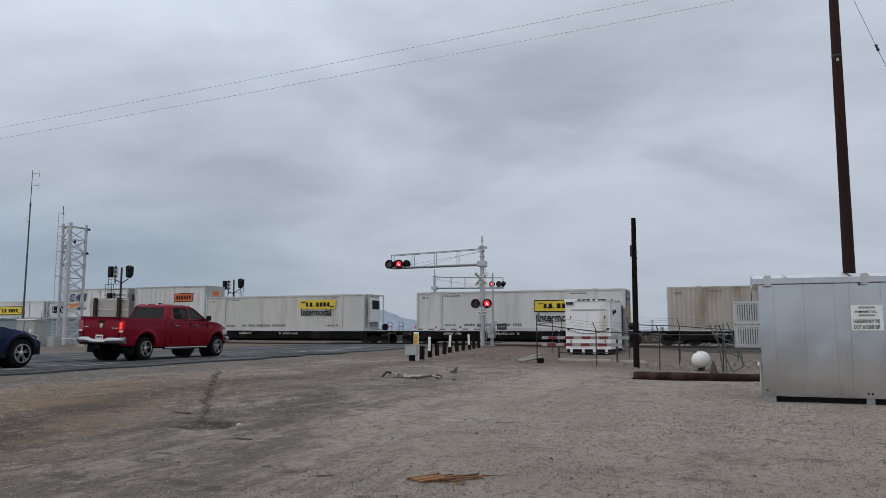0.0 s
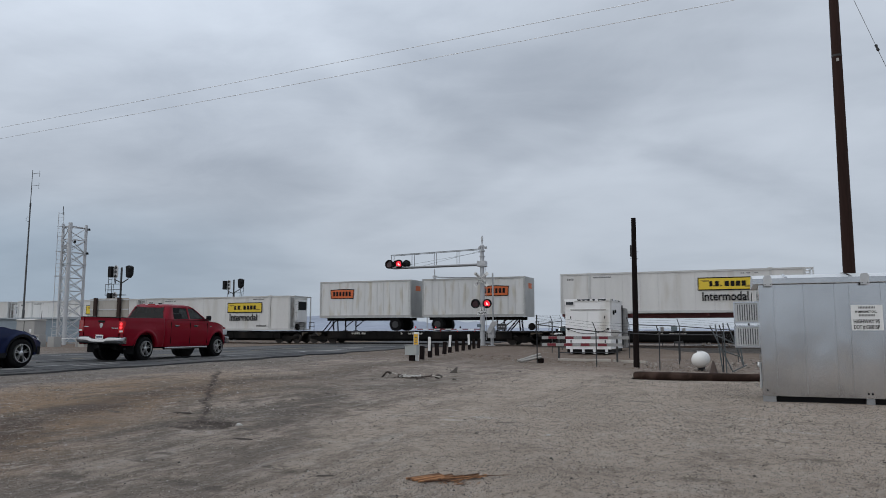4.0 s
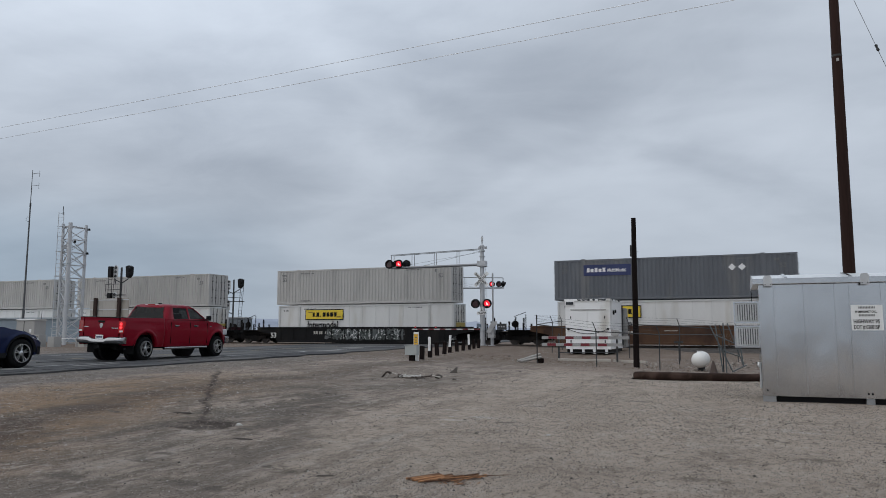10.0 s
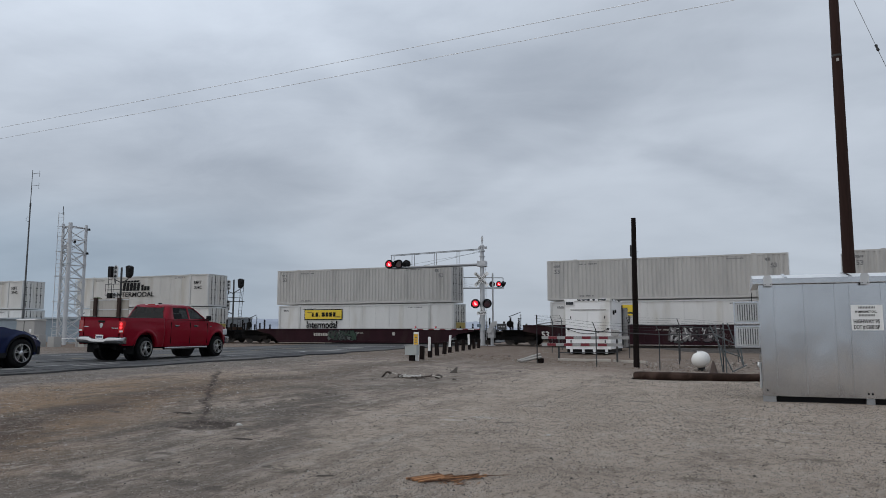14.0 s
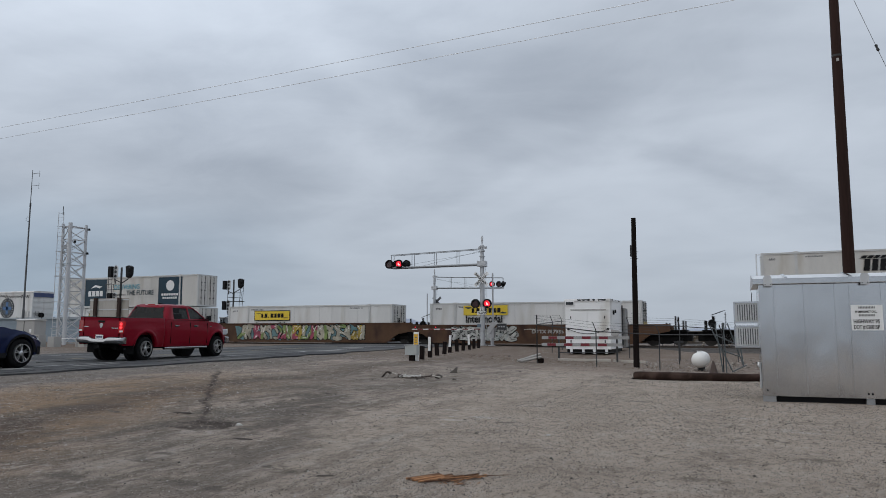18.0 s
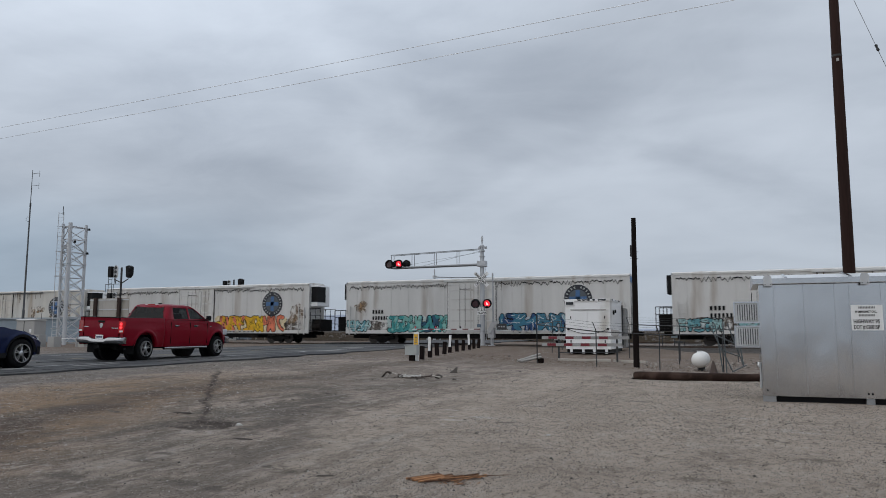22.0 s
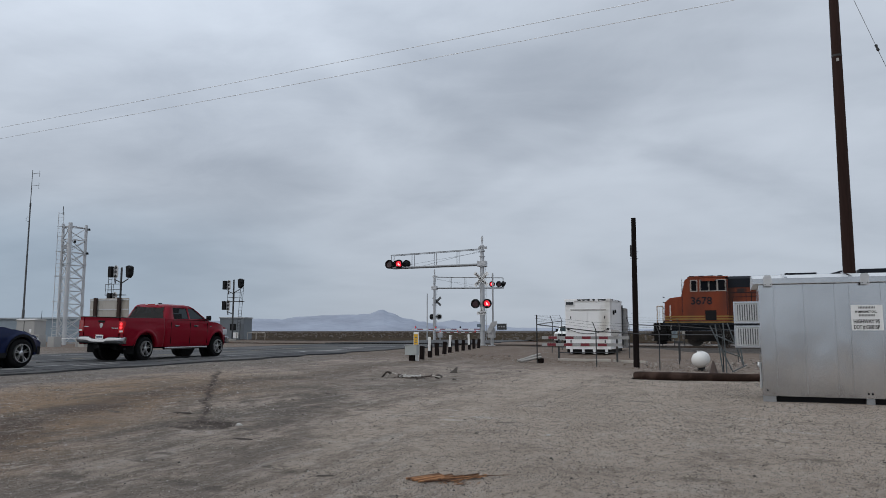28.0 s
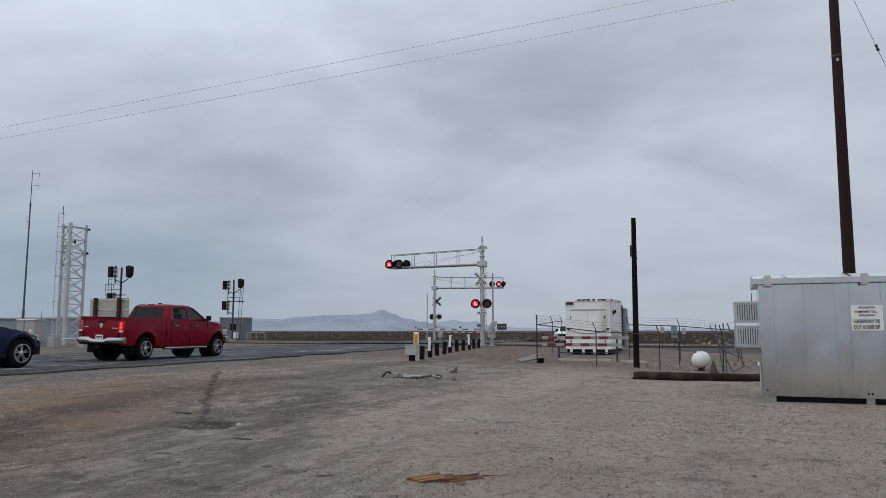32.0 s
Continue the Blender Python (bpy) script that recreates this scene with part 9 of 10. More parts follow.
sd = thing("broken_shard", "dark pointed shard of broken concrete on the dirt", "rubble", pose(-9.0, 22.6, ground_z(-9.0, 22.6), 0, 0, TURN))
bm = bmesh.new()
prism(bm, [(-0.14, -0.03), (0.10, -0.03), (0.12, 0.20), (0.06, 0.17), (-0.02, 0.08), (-0.12, 0.04)], -0.08, 0.09)
for vv in bm.verts:
    vv.co += 0.02 * noise.noise_vector(vv.co * 9)
part("shard_body", bm, mat("shard_grey", (0.105, 0.092, 0.082), 0.9, var=0.25, bump=0.3), sd)


def stones():
    """Gravel and pebbles over the near lot, past counting."""
    rng = random.Random(17)
    vs, fs = [], []
    base = [(0.9, 0, -0.3), (0.3, 0.85, -0.3), (-0.7, 0.5, -0.3), (-0.8, -0.4, -0.3), (0.2, -0.9, -0.3), (0.4, 0.2, 0.55), (-0.35, 0.1, 0.6), (0.0, -0.4, 0.5)]
    tris = [(0, 1, 5), (1, 2, 6), (1, 6, 5), (2, 3, 6), (3, 4, 7), (3, 7, 6), (4, 0, 7), (0, 5, 7), (5, 6, 7)]
    for _ in range(95000):
        z_ = 5.2 + 34 * rng.random() ** 1.7
        w = rng.uniform(-0.66, 0.66) * z_
        c, s = math.cos(radians(TURN)), math.sin(radians(TURN))
        x, y = w * c - z_ * s, w * s + z_ * c
        if x < road_edge(y) + 0.6:
            continue
        if 0 < x and 17 < y < 19.2:
            continue
        if noise.noise(Vector((x * 0.5, y * 0.5, 11))) + 0.6 * noise.noise(Vector((x * 1.7, y * 1.7, 4))) < rng.uniform(-0.75, 0.35):
            continue
        if (x < -4.5 and rng.random() < 0.8) or (z_ < 11 and rng.random() < 0.5):
            continue
        r = 0.0025 + 0.011 * rng.random() ** 4.0 + 0.00075 * z_
        if rng.random() < 0.014:
            r *= rng.uniform(1.4, 2.2)
        g = ground_z(x, y)
        a = rng.uniform(0, 6.28)
        ca, sa = math.cos(a), math.sin(a)
        i = len(vs)
        fx, fy, fz = rng.uniform(0.7, 1.3), rng.uniform(0.6, 1.1), rng.uniform(0.5, 1.0)
        for p, q, h in base:
            p, q = p * fx, q * fy
            vs.append((x + r * (p * ca - q * sa), y + r * (p * sa + q * ca), g + r * h * fz + 0.2 * r))
        fs += [(i + a_, i + b_, i + c_) for a_, b_, c_ in tris]
    me = bpy.data.meshes.new("gravel")
    me.from_pydata(vs, [], fs)
    return me


tagged(part("gravel", stones(), gravel_material()), "scattered grey brown gravel and pebbles", "gravel", kind="stuff")


def crumbs():
    """Fine grit that stands up from the dirt over the near lot."""
    rng = random.Random(29)
    vs, fs = [], []
    c, s = math.cos(radians(TURN)), math.sin(radians(TURN))
    while len(fs) < 4 * 150000:
        z_ = 5.0 + 21 * rng.random() ** 1.4
        w = rng.uniform(-0.64, 0.64) * z_
        x, y = w * c - z_ * s, w * s + z_ * c
        if x < road_edge(y) + 0.9 or (x > 0.2 and 17 < y < 19.2):
            continue
        if noise.noise(Vector((x * 0.8, y * 0.8, 2))) < rng.uniform(-0.9, 0.5):
            continue
        if x < -4.5 and rng.random() < 0.6:
            continue
        r = (0.0035 + 0.005 * rng.random() ** 2) * (0.7 + z_ / 18)
        g = ground_z(x, y) - 0.3 * r
        a = rng.uniform(0, 1.57)
        p, q = r * math.cos(a), r * math.sin(a)
        i = len(vs)
        vs += [(x + p, y + q, g), (x - q * 0.8, y + p * 0.8, g), (x - p * 0.9, y - q * 0.9, g), (x + q, y - p, g), (x + 0.3 * q, y + 0.2 * p, g + r * rng.uniform(0.9, 1.7))]
        fs += [(i, i + 1, i + 4), (i + 1, i + 2, i + 4), (i + 2, i + 3, i + 4), (i + 3, i, i + 4)]
    me = bpy.data.meshes.new("grit")
    me.from_pydata(vs, [], fs)
    return me


def grit_material():
    mt = mat("grit", (0.3, 0.26, 0.22), 0.95, var=0.1, bump=0, spec=0.2)
    nt = mt.node_tree
    b = nt.nodes["Principled BSDF"]
    geo, ramp = nt.nodes.new("ShaderNodeNewGeometry"), nt.nodes.new("ShaderNodeValToRGB")
    e = ramp.color_ramp.elements
    e[0].color, e[1].color = (0.075, 0.062, 0.052, 1), (0.46, 0.40, 0.35, 1)
    e.new(0.25).color = (0.16, 0.136, 0.114, 1)
    e.new(0.8).color = (0.30, 0.262, 0.222, 1)
    nt.links.new(geo.outputs["Random Per Island"], ramp.inputs[0])
    nt.links.new(ramp.outputs[0], b.inputs["Base Color"])
    return mt


tagged(part("grit", crumbs(), grit_material()), "fine grey brown grit over the dirt lot", "grit", kind="stuff")

# ---- vehicles waiting at the crossing ----
M_RED = mat("red_car_paint", (0.20, 0.0010, 0.0125), 0.36, var=0.06, bump=0, coat=0.14, spec=0.1, dirt=(0.2, 0.004, 0.012), amount=0.15)
M_BLUECAR = mat("blue_car_paint", (0.003, 0.010, 0.048), 0.3, var=0.05, bump=0, coat=0.12, spec=0.2)
M_CHROME = mat("chrome", (0.38, 0.38, 0.39), 0.22, metal=1.0, var=0.08, bump=0.03)
M_TRIM = mat("black_trim", (0.011, 0.011, 0.012), 0.7, var=0.1, bump=0, spec=0.15)
M_CABIN = mat("dark_cabin", (0.018, 0.017, 0.017), 0.85, var=0.15, bump=0.1, spec=0.2)
M_TAIL = mat("tail_lamp_red", (0.30, 0.006, 0.008), 0.15, var=0.05, bump=0, coat=0.5)
M_TAIL_ON = mat("tail_lamp_on", (0.42, 0.008, 0.012), 0.2, var=0.05, bump=0, glow=0.15)
M_TAIL_LIT = mat("tail_lamp_lit", (0.9, 0.015, 0.025), 0.3, var=0.02, bump=0, glow=0.5)
M_TAIL_HOT = mat("tail_lamp_hot", (1.0, 0.07, 0.08), 0.3, var=0.02, bump=0, glow=1.0)
M_RIM = mat("alloy", (0.52, 0.53, 0.54), 0.28, metal=0.9, var=0.06, bump=0)


def pane_glass(name, tint):
    """A thin tinted pane: what lies behind shows through, the sky mirrors faintly in it."""
    mt = bpy.data.materials.new(name)
    mt.use_nodes = True
    nt = mt.node_tree
    nt.nodes.clear()
    N, L = nt.nodes.new, nt.links.new
    out, mx = N("ShaderNodeOutputMaterial"), N("ShaderNodeMixShader")
    tr, gl = N("ShaderNodeBsdfTransparent"), N("ShaderNodeBsdfGlossy")
    tr.inputs["Color"].default_value = (*tint, 1)
    gl.inputs["Roughness"].default_value = 0.02
    mx.inputs[0].default_value = 0.03
    L(tr.outputs[0], mx.inputs[1])
    L(gl.outputs[0], mx.inputs[2])
    L(mx.outputs[0], out.inputs["Surface"])
    return mt


M_GLASS = pane_glass("tinted_glass", (0.085, 0.095, 0.10))
M_GLASS_CLEAR = pane_glass("windscreen_glass", (0.62, 0.66, 0.65))


def table(rows, x):
    """A smooth reading between rows of place and value."""
    if x <= rows[0][0]:
        return rows[0][1]
    for (a, p), (b, q) in zip(rows, rows[1:]):
        if x <= b:
            return p + (q - p) * smoothstep(a, b, x)
    return rows[-1][1]


def car_wheel(parent, x, y, r, width, side, spokes, double=False):
    """A wheel whose outer face looks to side (+1 is +y)."""
    ty = bmesh.new()
    prof = [(r * 0.64, -width / 2 + 0.01), (r * 0.78, -width / 2 - 0.006), (r * 0.92, -width / 2), (r * 0.985, -width / 2 + 0.035), (r, -width / 2 + 0.07), (r, width / 2 - 0.07), (r * 0.985, width / 2 - 0.035), (r * 0.92, width / 2), (r * 0.78, width / 2 + 0.006), (r * 0.64, width / 2 - 0.01)]
    turn = Matrix.Rotation(radians(90), 4, "X")
    lathe(ty, prof, 40, turn, ring=True)
    w = smooth(part("wheel", ty, M_TYRE, parent), 50)
    w.matrix_basis = Matrix.Translation((x, y, r))
    o = side * width / 2
    rim = bmesh.new()
    lathe(rim, [(r * 0.585, -0.05), (r * 0.645, -0.05), (r * 0.66, 0.012), (r * 0.625, 0.012)], 36, Matrix.Translation((0, o, 0)) @ Matrix.Rotation(radians(90 * side if side < 0 else -90), 4, "X"), ring=True)
    smooth(part("rim", rim, M_RIM, w, "bright alloy rim"))
    part("rim_well", R((0, o - side * 0.12, 0), (0, o - side * 0.09, 0), r * 0.63, seg=32), M_TRIM, w)
    part("brake_disc", R((0, o - side * 0.089, 0), (0, o - side * 0.08, 0), r * 0.42, seg=28), M_GALV_DARK, w)
    for k in range(spokes):
        a = 2 * math.pi * k / spokes + 0.3
        for da in ((-0.17, 0.17) if double else (0.0,)):
            sp = bmesh.new()
            hw = r * (0.042 if double else 0.085)
            vs = []
            for dep, nar in ((-0.05, 1.0), (0.008, 0.6)):
                for rr, ww, dip in ((r * 0.12, hw * 0.9, 0.0), (r * 0.62, hw * 1.25, -0.012)):
                    for sg in (-1, 1):
                        c, s = math.cos(a + da * rr / (r * 0.62)), math.sin(a + da * rr / (r * 0.62))
                        vs.append(sp.verts.new((rr * c - sg * ww * nar * s, o + side * (dep + dip), rr * s + sg * ww * nar * c)))
            for f in ((0, 1, 3, 2), (4, 6, 7, 5), (0, 4, 5, 1), (2, 3, 7, 6), (0, 2, 6, 4), (1, 5, 7, 3)):
                sp.faces.new([vs[i] for i in f])
            bmesh.ops.recalc_face_normals(sp, faces=sp.faces[:])
            part("spoke", sp, M_RIM, w)
    part("hub", lathe(bmesh.new(), [(r * 0.19, -0.03), (r * 0.19, 0.01), (r * 0.12, 0.025), (r * 0.02, 0.028)], 18, Matrix.Translation((0, o, 0)) @ Matrix.Rotation(radians(90 if side < 0 else -90), 4, "X")), M_RIM, w)
    return w


def flank(s, xs, low, high, half, rows=14, lip=0.12):
    """One side of a car body: stations along x, each from its lower to its upper edge, with the edge of the wheel openings turned in."""
    bm = bmesh.new()
    grid = []
    for x in xs:
        a, b = low(x), high(x)
        col = [bm.verts.new((x, s * (half(x, a) - lip), a))]
        for k in range(rows + 1):
            z = a + (b - a) * k / rows
            col.append(bm.verts.new((x, s * half(x, z), z)))
        grid.append(col)
    for p, q in zip(grid, grid[1:]):
        for k in range(rows + 1):
            f = (p[k], q[k], q[k + 1], p[k + 1])
            bm.faces.new(f if s < 0 else f[::-1])
    return bm


def stations(x0, x1, wheels, step=0.12):
    """Places along a body, closer round the wheel openings: each wheel is its centre, radius."""
    xs = {round(x0 + (x1 - x0) * i / round((x1 - x0) / step), 4) for i in range(round((x1 - x0) / step) + 1)}
    xs = {x for x in xs if all(abs(x - c) > r + 0.02 for c, r in wheels)}
    for c, r in wheels:
        xs |= {round(c + r * math.cos(math.pi * i / 22), 4) for i in range(23)}
        xs |= {round(c + r + 0.03, 4), round(c - r - 0.03, 4)}
    return sorted(x for x in xs if x0 <= x <= x1)


def greenhouse(t, levels, sides, ends, material, roof_crown):
    """A hollow cab. levels: height, half width, rear x, front x from belt to roof edge; sides: the x of each pillar edge at every level,
    every second stretch being glass between levels 1 and 2; ends: half width of the end panes as a share."""
    bm = bmesh.new()
    rings = []
    for (z, h, x0, x1), xs in zip(levels, sides):
        ring = []
        r = min(0.13, h * 0.2)
        ring += [(x, -h) for x in xs]                                        # right side, rear to front
        ring += [(x1 - 0.03, -h + r * 0.35), (x1, -h + r)]
        ring += [(x1 + 0.05 * (1 - e * e) * 1.2, h * e) for e in (-ends[1], -0.4, 0.0, 0.4, ends[1])]
        ring += [(x1, h - r), (x1 - 0.03, h - r * 0.35)]
        ring += [(x, h) for x in reversed(xs)]
        ring += [(x0 + 0.03, h - r * 0.35), (x0, h - r)]
        ring += [(x0 - 0.03 * (1 - e * e), h * e) for e in (ends[0], 0.0, -ends[0])]
        ring += [(x0, -h + r), (x0 + 0.03, -h + r * 0.35)]
        rings.append([bm.verts.new((x, y, z)) for x, y in ring])
    n = len(rings[0])
    m = len(sides[0])
    side_glass = {i for i in range(m - 1) if i % 2 == 1}
    front = set(range(m + 1, m + 7)) - {m + 1, m + 6}
    left = {m + 9 + (m - 2 - i) for i in side_glass}
    rear0 = 2 * m + 9
    rear = {rear0 + 2, rear0 + 3}
    panes = {}
    for a in range(len(rings) - 1):
        for i in range(n):
            q = (rings[a][i], rings[a][(i + 1) % n], rings[a + 1][(i + 1) % n], rings[a + 1][i])
            if a == 1 and i in side_glass | left | front | rear:
                key = "windscreen" if i in front else "rear_window" if i in rear else "side_window_%d" % i
                panes.setdefault(key, []).append([v.co.copy() for v in q])
                continue
            bm.faces.new(q)
    # crowned roof
    top = rings[-1]
    z0 = levels[-1][0]
    inner = [bm.verts.new((v.co.x * 0.72 + 0.28 * sum(w.co.x for w in top) / n, v.co.y * 0.72, z0 + roof_crown * 0.75)) for v in top]
    for i in range(n):
        bm.faces.new((top[i], top[(i + 1) % n], inner[(i + 1) % n], inner[i]))
    mid = bm.verts.new((sum(w.co.x for w in top) / n, 0, z0 + roof_crown))
    for i in range(n):
        bm.faces.new((inner[i], inner[(i + 1) % n], mid))
    mid_co = Vector((mid.co.x, 0, levels[0][0]))
    bmesh.ops.recalc_face_normals(bm, faces=bm.faces[:])
    cab = thick(smooth(part("cab", bm, material, t), 38), 0.035)
    for key, quads in panes.items():
        g = bmesh.new()
        seen = {}
        for q in quads:
            vs = []
            for c in q:
                k = tuple(round(e, 4) for e in c)
                if k not in seen:
                    seen[k] = g.verts.new(c)
                vs.append(seen[k])
            f = g.faces.new(vs)
            f.normal_update()
            if f.normal.dot(f.calc_center_median() - mid_co) < 0:
                f.normal_flip()
        nm = key.split("_%")[0]
        nm = "side_window" if nm.startswith("side") else nm
        o = smooth(part(nm, g, M_GLASS_CLEAR if nm == "windscreen" else M_GLASS, t, "tinted %s" % nm.replace("_", " ")), 60)
        o.visible_shadow = False
    return cab


def car_seat(t, x, y, wide, base):
    """A seat back with a head rest, dark, inside a cabin."""
    bm = bmesh.new()
    prism(bm, [(x, base), (x + 0.16, base), (x + 0.02, base + 0.62), (x - 0.10, base + 0.62)], y - wide / 2, y + wide / 2)
    part("seat_back", bm, M_CABIN, t)
    for yy in ((y,) if wide < 0.8 else (y - wide * 0.32, y + wide * 0.32)):
        part("head_rest", B(x - 0.10, x + 0.01, yy - 0.12, yy + 0.12, base + 0.65, base + 0.84, bevel=0.03), M_CABIN, t)


def pickup():
    """x forward, y to the left of the truck, on its wheels."""
    a = math.degrees(math.atan2(1.0, ROAD_LEAN))
    t = thing("pickup_truck", "red crew-cab pickup truck stopped on the road, brake light lit", "pickup truck", pose(-21.04, 19.28, ROAD_TOP, 0, 0, a))
    r = 0.425
    fx, rx = 5.38, 1.06
    wells = ((fx, 0.535), (rx, 0.535))
    zc = 0.50

    def low(x):
        z = 0.57 if x < 0.5 else 0.50
        for c, q in wells:
            if abs(x - c) < q:
                z = max(z, zc + math.sqrt(q * q - (x - c) ** 2))
        return z

    def high(x):
        return table([(0.08, 1.545), (2.1, 1.555), (2.2, 1.50), (4.6, 1.49), (5.2, 1.44), (5.75, 1.34), (6.02, 1.22)], x)

    def half(x, z):
        y = table([(0.45, 0.925), (0.66, 0.972), (1.0, 0.995), (1.16, 0.998), (1.24, 0.985), (1.42, 0.972), (1.56, 0.945)], z)
        y -= 0.20 * max(0.0, (x - 5.3) / 0.75) ** 2.3 + 0.03 * max(0.0, (0.25 - x) / 0.2) ** 2
        for c, q in wells:
            d = math.hypot(x - c, z - zc)
            y += 0.045 * math.exp(-((d - 0.585) / 0.055) ** 2) + 0.012 * math.exp(-((d - 0.70) / 0.10) ** 2)
        # the bed stands a finger's width apart from the cab
        return y - 0.03 * math.exp(-((x - 2.10) / 0.018) ** 2)

    xs = sorted(set(stations(0.08, 6.02, wells) + [2.07, 2.085, 2.10, 2.115, 2.13]))
    for s in (-1, 1):
        smooth(part("body_side", flank(s, xs, low, high, half), M_RED, t, "red painted side"), 42)
    # bed: rails, inner walls, cover and tailgate
    for s in (-1, 1):
        smooth(part("bed_rail", patch(lambda u, v: (0.1 + 1.98 * u, s * (0.945 - 0.11 * v), 1.545 + 0.012 * math.sin(math.pi * min(1, v * 1.3)) + 0.008 * u - 0.02 * max(0, v - 0.8) / 0.2), 8, 5), M_TRIM, t, "black bed rail cap"))
        part("bed_wall", B(0.14, 2.06, min(s * 0.83, s * 0.85), max(s * 0.83, s * 0.85), 0.95, 1.53), M_RED, t)
    part("bed_floor", B(0.14, 2.06, -0.83, 0.83, 0.93, 0.97), M_TRIM, t)
    part("bed_front", B(2.03, 2.07, -0.85, 0.85, 0.95, 1.53), M_RED, t)

    def gate(u, v):
        y, z = -0.75 + 1.50 * u, 0.80 + 0.745 * v
        return (0.075 - 0.012 * math.sin(math.pi * v) - 0.035 * max(0, (v - 0.86) / 0.14) ** 2 * (1 - max(0, v - 0.97) * 20), y, z)
    smooth(part("tailgate", patch(gate, 8, 16), M_RED, t))
    part("tailgate_inner", B(0.095, 0.13, -0.75, 0.75, 0.80, 1.53), M_RED, t)
    part("tailgate_cap", B(0.045, 0.115, -0.79, 0.79, 1.535, 1.555, bevel=0.006), M_TRIM, t)
    part("tailgate_handle", B(0.052, 0.075, -0.14, 0.14, 1.36, 1.43, bevel=0.008), M_TRIM, t)
    for s in (-1, 1):
        smooth(part("corner_post", patch(lambda u, v: (0.08, s * (0.80 + 0.145 * u), 0.60 + 0.945 * v), 3, 6), M_RED, t))
    em = bmesh.new()
    prism(em, [(-0.075, 1.30), (-0.03, 1.335), (0.03, 1.335), (0.075, 1.30), (0.055, 1.22), (0.0, 1.16), (-0.055, 1.22)], 0.050, 0.068, axis="x")
    part("badge", em, M_CHROME, t, "plain chrome shield badge")
    bb = bmesh.new()
    for k in range(4):
        box(bb, 0.052, 0.066, -0.72 + 0.07 * k, -0.665 + 0.07 * k, 1.16, 1.195)
    box(bb, 0.052, 0.066, 0.55, 0.74, 1.185, 1.215)
    marks("badge_bars", bb, M_CHROME, t)
    # hood between the wings, grille and front end
    def hood(u, v):
        x = 4.62 + 1.38 * u
        y = (2 * v - 1) * (half(x, high(x)) - 0.002)
        e = abs(2 * v - 1)
        return (x, y, high(x) + 0.075 * (1 - e ** 3) * (1 - 0.5 * u) + 0.02 * math.exp(-((e - 0.55) / 0.12) ** 2))
    smooth(part("hood", patch(hood, 14, 20), M_RED, t), 60)
    smooth(part("nose", patch(lambda u, v: (6.02 + 0.06 * math.sin(math.pi * u), (2 * u - 1) * half(6.02, 0.9), 0.60 + 0.62 * v + 0.035 * v * (1 - abs(2 * u - 1) ** 3)), 12, 5), M_RED, t))
    part("grille", B(6.06, 6.11, -0.50, 0.50, 0.84, 1.20, bevel=0.02), M_CHROME, t)
    part("front_bumper", B(5.98, 6.17, -0.93, 0.93, 0.56, 0.84, bevel=0.06), M_CHROME, t, "chrome front bumper")
    # cab
    greenhouse(t, [(1.49, 0.955, 2.14, 4.80), (1.545, 0.935, 2.17, 4.70), (1.965, 0.80, 2.37, 3.98), (2.055, 0.745, 2.46, 3.78)],
               [(2.25, 2.60, 3.50, 3.60, 4.62, 4.74), (2.28, 2.60, 3.50, 3.60, 4.55, 4.64), (2.48, 2.66, 3.46, 3.56, 3.90, 3.95), (2.58, 2.72, 3.42, 3.52, 3.66, 3.72)], (0.86, 0.86), M_RED, 0.06)
    part("cab_floor", B(2.15, 4.7, -0.90, 0.90, 0.62, 0.70), M_CABIN, t)
    part("dashboard", B(4.35, 4.78, -0.88, 0.88, 0.95, 1.52, bevel=0.04), M_CABIN, t)
    for y in (-0.42, 0.42):
        car_seat(t, 3.38, y, 0.5, 1.12)
    car_seat(t, 2.48, 0.0, 1.3, 1.12)
    sw = bmesh.new()
    lathe(sw, [(0.17, -0.012), (0.195, -0.012), (0.195, 0.012), (0.17, 0.012)], 20, Matrix.Translation((4.22, 0.42, 1.48)) @ Matrix.Rotation(radians(-62), 4, "Y"), ring=True)
    part("steering_wheel", sw, M_CABIN, t)
    for s in (-1, 1):
        for x in (2.42, 3.555, 4.66):
            part("door_seam", B(x, x + 0.010, s * 0.984 - 0.014, s * 0.984 + 0.006, 0.60, 1.42), M_TRIM, t)
        for x in (2.62, 3.78):
            part("door_handle", B(x, x + 0.24, s * 1.0 - 0.018, s * 1.0 + 0.022, 1.265, 1.30, bevel=0.012), M_CHROME, t, "chrome door handle")
            part("handle_cup", B(x + 0.03, x + 0.21, s * 0.99 - 0.006, s * 0.99 + 0.006, 1.24, 1.325), M_TRIM, t)
        part("window_trim", B(2.55, 4.6, s * 0.952 - 0.012, s * 0.952 + 0.012, 1.497, 1.515), M_TRIM, t)
        part("mirror_arm", B(4.50, 4.60, min(s * 0.95, s * 1.06), max(s * 0.95, s * 1.06), 1.53, 1.57), M_TRIM, t)
        part("wing_mirror", B(4.47, 4.62, min(s * 1.03, s * 1.19), max(s * 1.03, s * 1.19), 1.50, 1.70, bevel=0.035), M_TRIM, t)
        part("mirror_glass", B(4.462, 4.472, min(s * 1.05, s * 1.17), max(s * 1.05, s * 1.17), 1.53, 1.67), M_CHROME, t)
        part("running_board", R((2.05, s * 1.0, 0.445), (4.62, s * 1.0, 0.445), 0.05, seg=14), M_CHROME, t, "chrome running board")
        for x in (2.35, 4.3):
            part("board_bracket", B(x, x + 0.06, min(s * 0.7, s * 0.98), max(s * 0.7, s * 0.98), 0.44, 0.50), M_TRIM, t)
